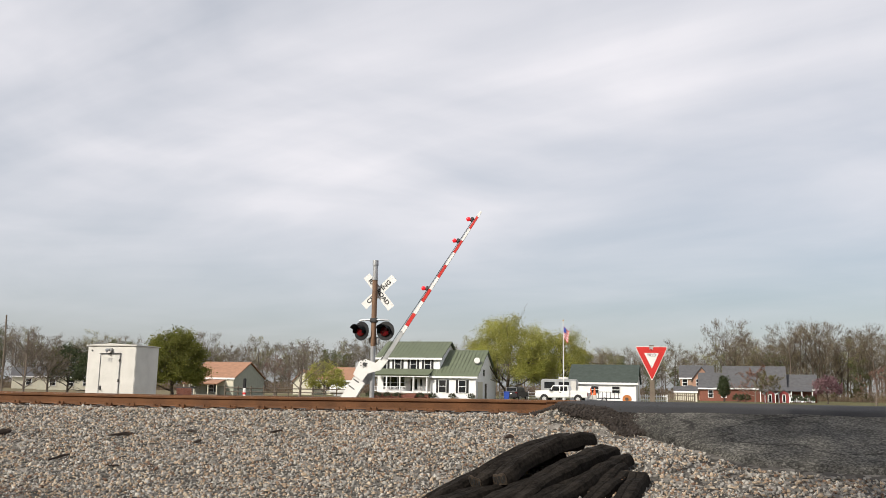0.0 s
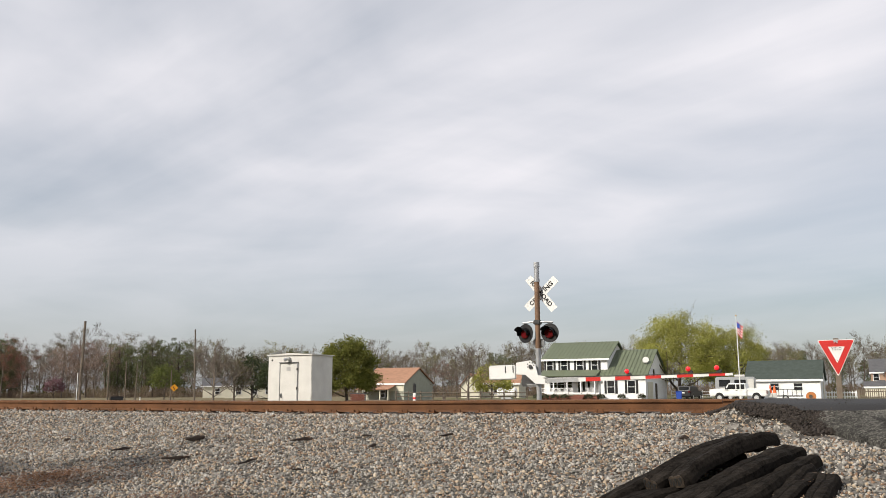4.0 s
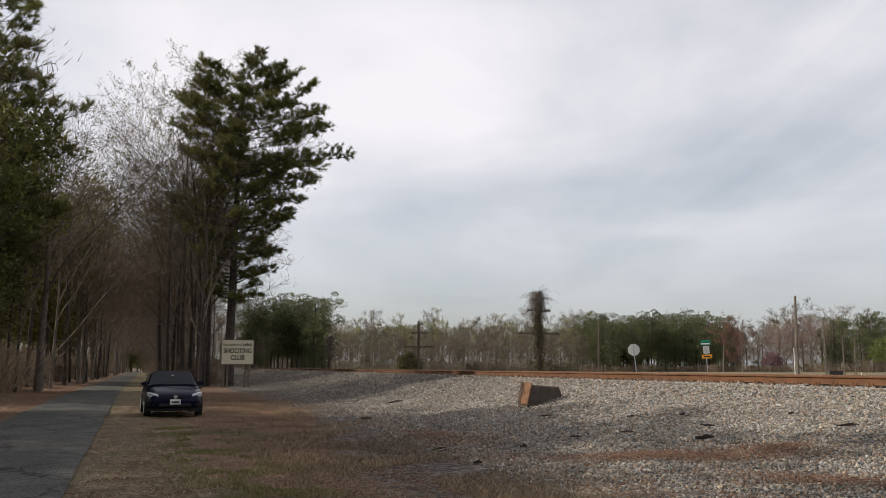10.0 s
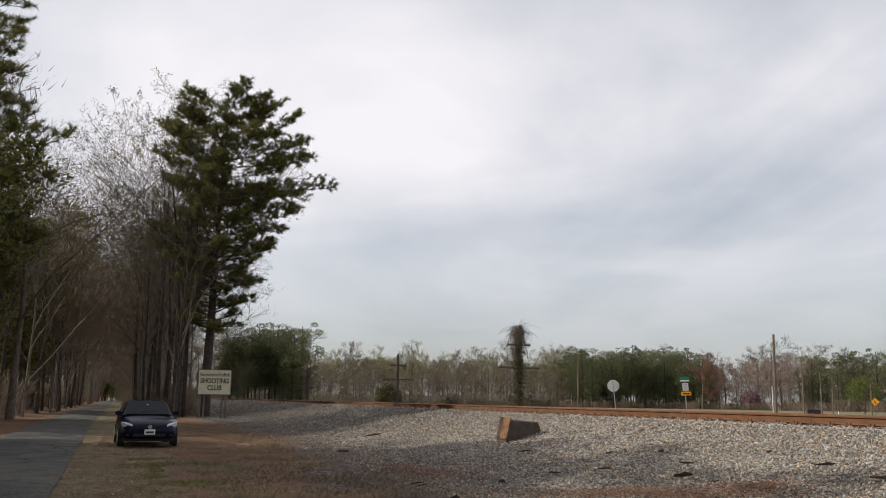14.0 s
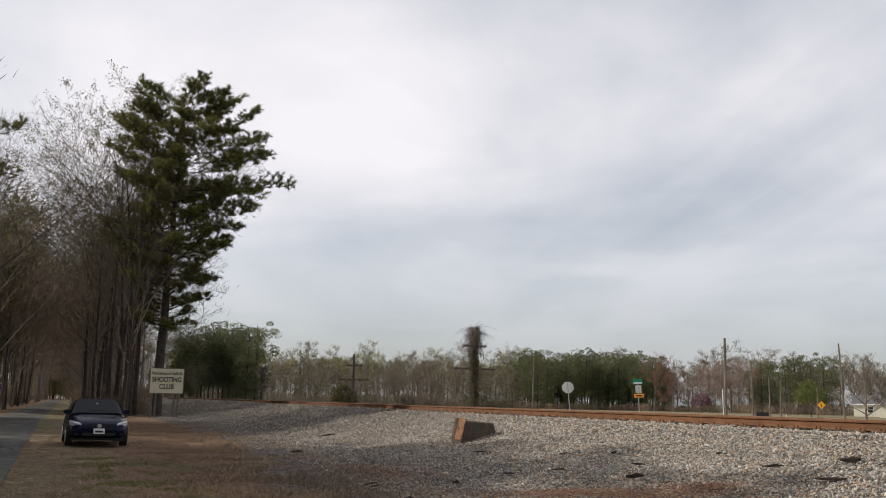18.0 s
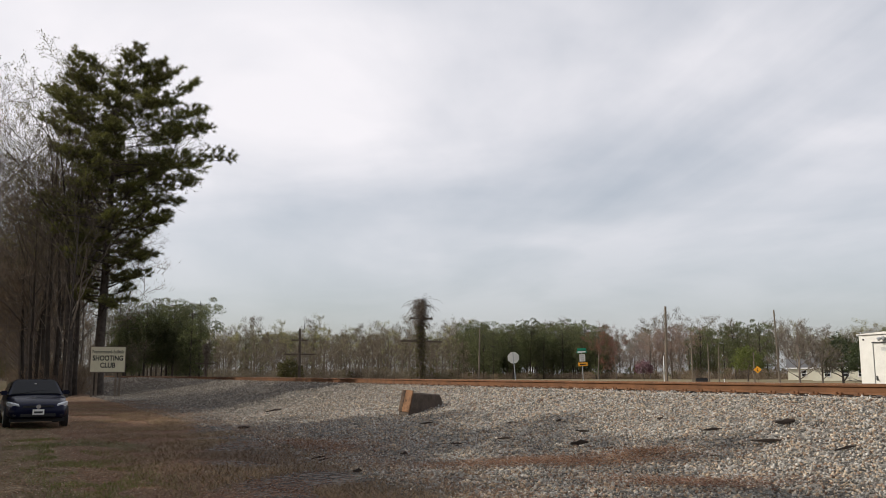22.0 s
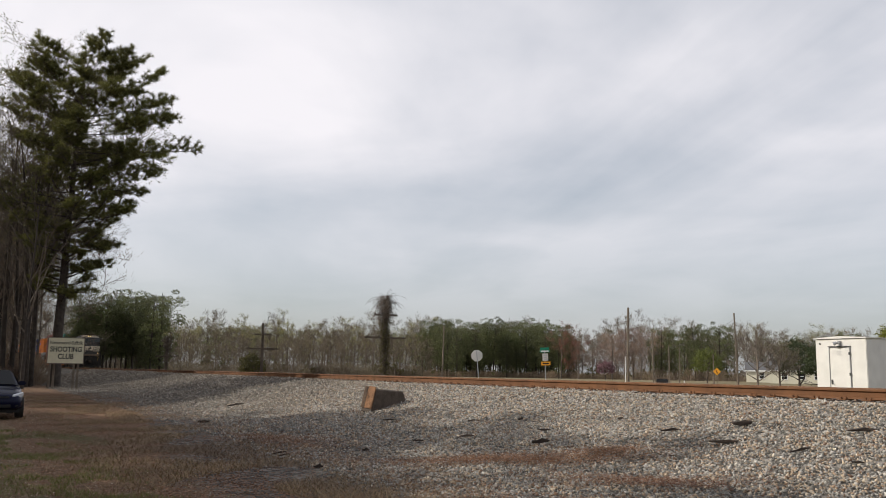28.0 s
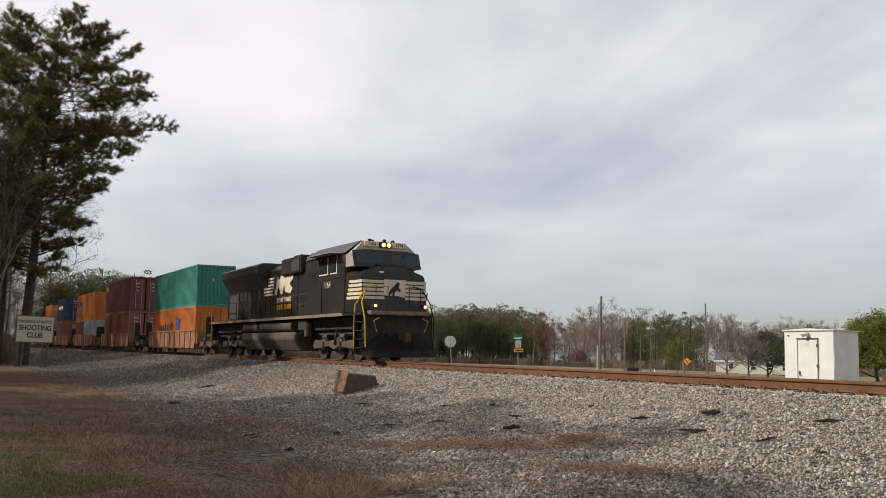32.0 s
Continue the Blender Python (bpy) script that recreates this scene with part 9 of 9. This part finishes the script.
    for s in (-1, 1):
        dl = part("ditch_light", bbox(0.2, 0.18, 0.18, (10.28, s * 1.05, 2.06), 0.03), M_LOCO, root)
        part("lens", cyl(0.06, 0.06, (10.37, s * 1.05, 2.06), (10.395, s * 1.05, 2.06), 16), M_LITLAMP, dl, "burning ditch light")
        part("end_rail", tube([(10.35, s * 1.42, 0.55), (10.35, s * 1.46, 1.55), (10.05, s * 1.46, 2.2), (9.85, s * 1.2, 2.75), (9.95, s * 0.75, 2.86)], 0.024, 8), M_YELLOW if s < 0 else M_LOCO_D, root, "yellow step handrail" if s < 0 else "black step handrail")
        part("end_rail", tube([(9.55, s * 1.52, 0.55), (9.55, s * 1.52, 1.7), (9.55, s * 1.5, 2.1), (10.0, s * 1.35, 2.62)], 0.024, 8), M_YELLOW if s < 0 else M_LOCO_D, root)
        part("end_rail", tube([(10.42, s * 1.0, 1.1), (10.46, s * 1.15, 1.5), (10.42, s * 0.9, 1.62)], 0.02, 6), M_YELLOW, root)
        for k in range(4):
            part("step", bbox(0.62, 0.28, 0.03, (9.95, s * 1.4, 0.5 + 0.32 * k), 0.005), M_LOCO_D, root)
        part("step_side", bbox(0.04, 0.3, 1.4, (9.62, s * 1.4, 1.05)), M_LOCO_D, root)
        part("front_rail", tube([(10.2, s * 0.45, 1.85), (10.2, s * 0.45, 2.8), (10.2, s * 0.95, 2.8), (10.2, s * 0.95, 1.85)], 0.02, 6), M_LOCO_D, root)
        # walkway rail along the hood
        rail = tube([(5.0, s * 1.5, 2.75), (-9.9, s * 1.5, 2.75)], 0.02, 6)
        part("walkway_rail", rail, M_LOCO_D, root)
        for k in range(11):
            part("stanchion", tube([(4.6 - 1.43 * k, s * 1.5, 1.8), (4.6 - 1.43 * k, s * 1.5, 2.76)], 0.018, 6), M_LOCO_D, root)
        part("rear_rail", tube([(-10.1, s * 1.5, 0.6), (-10.1, s * 1.5, 2.4), (-9.7, s * 1.45, 2.8)], 0.024, 6), M_YELLOW, root)
        # lettering replaced by plain shapes
        for k in range(6):
            part("side_stripe", bbox(1.9 - 0.14 * k, 0.012, 0.085, (-2.05 + 0.03 * k, s * 0.965, 3.80 - 0.155 * k)), M_CREAM_S, root)
        part("side_emblem", prism([(-1.0, 2.98), (-0.72, 2.98), (-0.45, 3.42), (-0.2, 2.98), (0.1, 2.98), (0.3, 3.45), (0.42, 3.06), (1.15, 2.98), (1.42, 3.2), (1.0, 3.42), (1.45, 3.62), (1.5, 3.86), (0.62, 3.86), (-0.2, 3.86), (-0.35, 3.66), (-0.7, 3.86)], 0.012, "y", (0, s * 0.966, 0)), M_CREAM_S, root, "plain cream side emblem")
        for k in range(2):
            for j in range(7):
                part("name_bar", bbox(0.2, 0.012, 0.24, (-0.55 + 0.28 * j, s * 0.965, 2.72 - 0.36 * k)), M_CREAM_S if not k else M_ORANGE, root)
    part("rear_coupler", bbox(0.6, 0.28, 0.3, (-10.6, 0, 0.9), 0.05), M_DUST, root)
    part("rear_plate", bbox(0.1, 2.8, 1.0, (-10.25, 0, 1.3), 0.02), M_LOCO_D, root)
    part("cab_conduit", tube([(4.0, -1.2, 3.2), (5.0, -1.5, 3.2), (8.5, -1.55, 3.25)], 0.02, 5), M_LOCO_D, root)
    return root


def ribbed(u0, u1, z0, z1, y, depth, pitch, along_x=True):
    """A sheet with upright trapezoid corrugations."""
    n = max(2, round((u1 - u0) / pitch))
    p = (u1 - u0) / n
    pts = []
    for i in range(n):
        a = u0 + i * p
        pts += [(a, 0), (a + 0.26 * p, 0), (a + 0.40 * p, depth), (a + 0.86 * p, depth)]
    pts.append((u1, 0))
    v = [(u, y + d, z) if along_x else (y + d, u, z) for z in (z0, z1) for u, d in pts]
    k = len(pts)
    return v, [(i, i + 1, k + i + 1, k + i) for i in range(k - 1)]


def container(material, L, h, label, doors=True, marks=()):
    """A steel container: corrugated walls, corner posts and castings, rails, roof, doors with lock bars."""
    root = anchor("shipping_container", None, label, "shipping container", "containers on the train")
    w = 2.438
    for s in (-1, 1):
        v, f = ribbed(-L / 2 + 0.12, L / 2 - 0.12, 0.14, h - 0.08, s * (w / 2 - 0.01), -s * 0.036, 0.28)
        raw("side_wall", v, f, material, root)
        part("bottom_rail", bbox(L - 0.2, 0.06, 0.15, (0, s * (w / 2 - 0.03), 0.075)), material, root)
        part("top_rail", bbox(L - 0.2, 0.06, 0.08, (0, s * (w / 2 - 0.03), h - 0.04)), material, root)
        for e in (-1, 1):
            post = part("corner_post", bbox(0.16, 0.14, h - 0.2, (e * (L / 2 - 0.08), s * (w / 2 - 0.07), h / 2), 0.01), material, root)
            for z in (0.06, h - 0.06):
                part("corner_casting", bbox(0.178, 0.162, 0.118, (e * (L / 2 - 0.089), s * (w / 2 - 0.081), z), 0.012), material, post)
    part("roof", bbox(L - 0.2, w - 0.1, 0.03, (0, 0, h - 0.03)), material, root)
    part("floor", bbox(L - 0.2, w - 0.1, 0.1, (0, 0, 0.1)), M_LOCO_D, root)
    for e in (-1, 1):
        if doors and e > 0:
            for s in (-1, 1):
                d = part("door", bbox(0.05, w / 2 - 0.16, h - 0.34, (L / 2 - 0.06, s * (w / 4 - 0.03), h / 2), 0.01), material, root)
                for k in (-0.22, 0.26):
                    part("lock_bar", tube([(L / 2 - 0.01, s * (w / 4 - 0.03) + k, 0.12), (L / 2 - 0.01, s * (w / 4 - 0.03) + k, h - 0.12)], 0.018, 6), M_ALU_D, d)
                for k in range(3):
                    part("marking", bbox(0.006, 0.28 - 0.06 * k, 0.07, (L / 2 - 0.03, s * 0.62, h - 0.55 - 0.3 * k)), M_CREAM_S, d)
        else:
            v, f = ribbed(-w / 2 + 0.12, w / 2 - 0.12, 0.12, h - 0.1, e * (L / 2 - 0.04), -e * 0.04, 0.25, False)
            raw("end_wall", v, f, material, root)
        part("end_sill", bbox(0.08, w - 0.2, 0.14, (e * (L / 2 - 0.06), 0, 0.07)), material, root)
        part("end_header", bbox(0.08, w - 0.2, 0.11, (e * (L / 2 - 0.06), 0, h - 0.06)), material, root)
    for name, x, z, sx, sz, m in marks:
        part(name, bbox(sx, 0.012, sz, (x, -w / 2 - 0.004, z)), m, root)
    if not doors:
        part("warning_mark", prism([(-0.1, h * 0.62), (0.1, h * 0.62), (0, h * 0.62 + 0.18)], 0.01, "x", (L / 2 + 0.004, -0.2, 0)), M_YELLOW, root)
    return root


def well_car():
    """A well unit: deep side sills that slope in at their ends, end platforms, trucks between the units."""
    m = mat("brown_well_car_paint", (0.27, 0.125, 0.065), 0.8, 0, 0.22, 1.2, 0.1, 20)
    root = anchor("well_car", None, "brown steel double-stack well car", "well car", "well cars of the train")
    for s in (-1, 1):
        part("side_sill", prism([(-6.45, 0.34), (6.45, 0.34), (6.75, 0.9), (6.75, 1.42), (-6.75, 1.42), (-6.75, 0.9)], 0.06, "y", (0, s * 1.33, 0)), m, root)
        part("top_chord", bbox(13.5, 0.18, 0.10, (0, s * 1.32, 1.42), 0.01), m, root)
        for k in range(9):
            part("side_post", bbox(0.10, 0.05, 0.98, (-5.6 + 1.4 * k, s * 1.385, 0.86)), m, root)
    part("well_floor", bbox(12.8, 2.5, 0.08, (0, 0, 0.32)), m, root)
    for e in (-1, 1):
        part("end_bulkhead", bbox(0.2, 2.6, 0.75, (e * 6.85, 0, 0.98), 0.02), m, root)
        part("end_platform", bbox(1.9, 1.6, 0.25, (e * 7.9, 0, 1.15), 0.03), M_LOCO_D, root)
        part("drawbar", bbox(0.9, 0.25, 0.25, (e * 9.1, 0, 0.9), 0.03), M_DUST, root)
        part("end_ladder", bbox(0.05, 0.4, 1.0, (e * 8.5, -1.0, 1.7), 0.01), M_LOCO_D, root)
        truck(root, e * 8.2, (e * 8.2 - 0.9, e * 8.2 + 0.9), 0.46)
    return root


LOCO_REAR = -39.1
M_C = {
    "green": mat("teal_container_paint", (0.035, 0.20, 0.155), 0.6, 0, 0.24, 0.7, 0.05, 9),
    "orange": mat("orange_container_paint", (0.50, 0.15, 0.025), 0.6, 0, 0.24, 0.7, 0.05, 9),
    "maroon": mat("maroon_container_paint", (0.155, 0.045, 0.04), 0.65, 0, 0.24, 0.7, 0.05, 9),
    "rust": mat("rust_red_container_paint", (0.24, 0.075, 0.05), 0.65, 0, 0.24, 0.7, 0.05, 9),
    "blue": mat("navy_container_paint", (0.022, 0.035, 0.095), 0.6, 0, 0.24, 0.7, 0.05, 9),
    "grey": mat("grey_container_paint", (0.30, 0.32, 0.32), 0.65, 0, 0.24, 0.7, 0.05, 9),
}
M_BLUEMARK = mat("blue_mark", (0.03, 0.06, 0.30), 0.6, 0, 0.06, 3, 0.0, 20)


def make_train():
    """Locomotive, wells and containers, as (thing, metres behind the locomotive's middle, height)."""
    rolling = [(locomotive(), 0.0, 0.0)]
    LL = 12.19
    hl = tuple([("logo_bar", 1.2 + 0.62 * k, 1.25, 0.34, 0.55 if k % 3 else 0.8, M_INK) for k in range(6)]) + (("logo_mark", -0.6, 1.3, 0.75, 1.1, M_BLUEMARK),)
    stack = [
        (-60.0, (("orange", LL, 2.59, "orange corrugated steel container with plain dark side marks", False, tuple((n, -x + 1.0, z, a, b, m) for n, x, z, a, b, m in hl)),), ("green", LL, 2.59, "teal green corrugated steel container with dusty sides", False, ())),
        (-81.4, (("rust", LL, 2.9, "faded rust-red corrugated steel container", True, ()),), ("maroon", LL, 2.9, "dark maroon corrugated steel container", True, (("logo_bar", -5.2, 2.35, 0.5, 0.45, M_YELLOW),))),
        (-100.7, (("rust", 6.05, 2.59, "rust-red short steel container", False, ()), ("grey", 6.05, 2.59, "grey short steel container", False, ())), ("orange", LL, 2.9, "bright orange corrugated steel container", False, (("logo_bar", -3.0, 1.9, 2.4, 0.4, M_BLUEMARK),))),
        (-118.8, (("rust", LL, 2.9, "dull red corrugated steel container", True, ()),), ("blue", LL, 2.9, "navy blue corrugated steel container", True, tuple(("logo_bar", -4 + 1.0 * k, 1.8, 0.7, 0.4, M_WHITE) for k in range(4)))),
        (-137.8, (("green", LL, 2.59, "green corrugated steel container", True, ()),), ("orange", LL, 2.9, "orange corrugated steel container", True, ())),
        (-156.8, (("orange", LL, 2.59, "orange corrugated steel container", True, ()),), ("green", LL, 2.59, "green corrugated steel container", True, ())),
        (-175.8, (("maroon", LL, 2.9, "dark maroon corrugated steel container", True, ()),), ("orange", LL, 2.9, "orange corrugated steel container", True, ())),
    ]
    proto = well_car()
    for k, (x, lows, top) in enumerate(stack):
        car = proto if k == 0 else copy_thing(proto, Matrix())
        d = LOCO_REAR - x
        rolling.append((car, d, 0.0))
        for j, c in enumerate(lows):
            shift = 0.0 if len(lows) == 1 else (3.07 if j else -3.07)
            rolling.append((container(M_C[c[0]], *c[1:4], c[4], c[5]), d - shift, 0.365))
        rolling.append((container(M_C[top[0]], *top[1:4], top[4], top[5]), d, 0.37 + lows[0][2]))
    return rolling


TRAIN = make_train()
TILT = 1.5


def on_track(x, h):
    """The pose of a vehicle with its middle over the track at x, h above the rails; it leans a little into the bend."""
    turn = math.degrees(math.atan2(track_y(x + 2) - track_y(x - 2), 4))
    return pose(x, track_y(x), rail_z(x), 0, 0, turn) @ pose(0, 0, 0, TILT, 0, 0) @ pose(0, 0, h)


def motions():
    speed = 25.8
    times = [0.0, 8.0, 16.0, 22.0, 24.0] + [26 + 0.5 * k for k in range(13)]
    for thing, behind, h in TRAIN:
        walk(thing, [(t, on_track(-39.1 - behind - speed * (32 - t), h)) for t in times])
    shaft = lambda a: pose(-0.16, 0, 1.85, 0, -a, 0)
    angles = ((0.0, 57.0), (0.5, 51.3), (1.0, 44.4), (1.5, 38.0), (2.0, 31.0), (2.5, 24.2), (3.0, 16.8), (3.5, 9.5), (4.0, 1.5), (4.3, -2.2), (4.5, -3.0), (5.0, -3.0), (32.0, -3.0))
    walk(gate, [(t, shaft(a)) for t, a in angles])


motions()
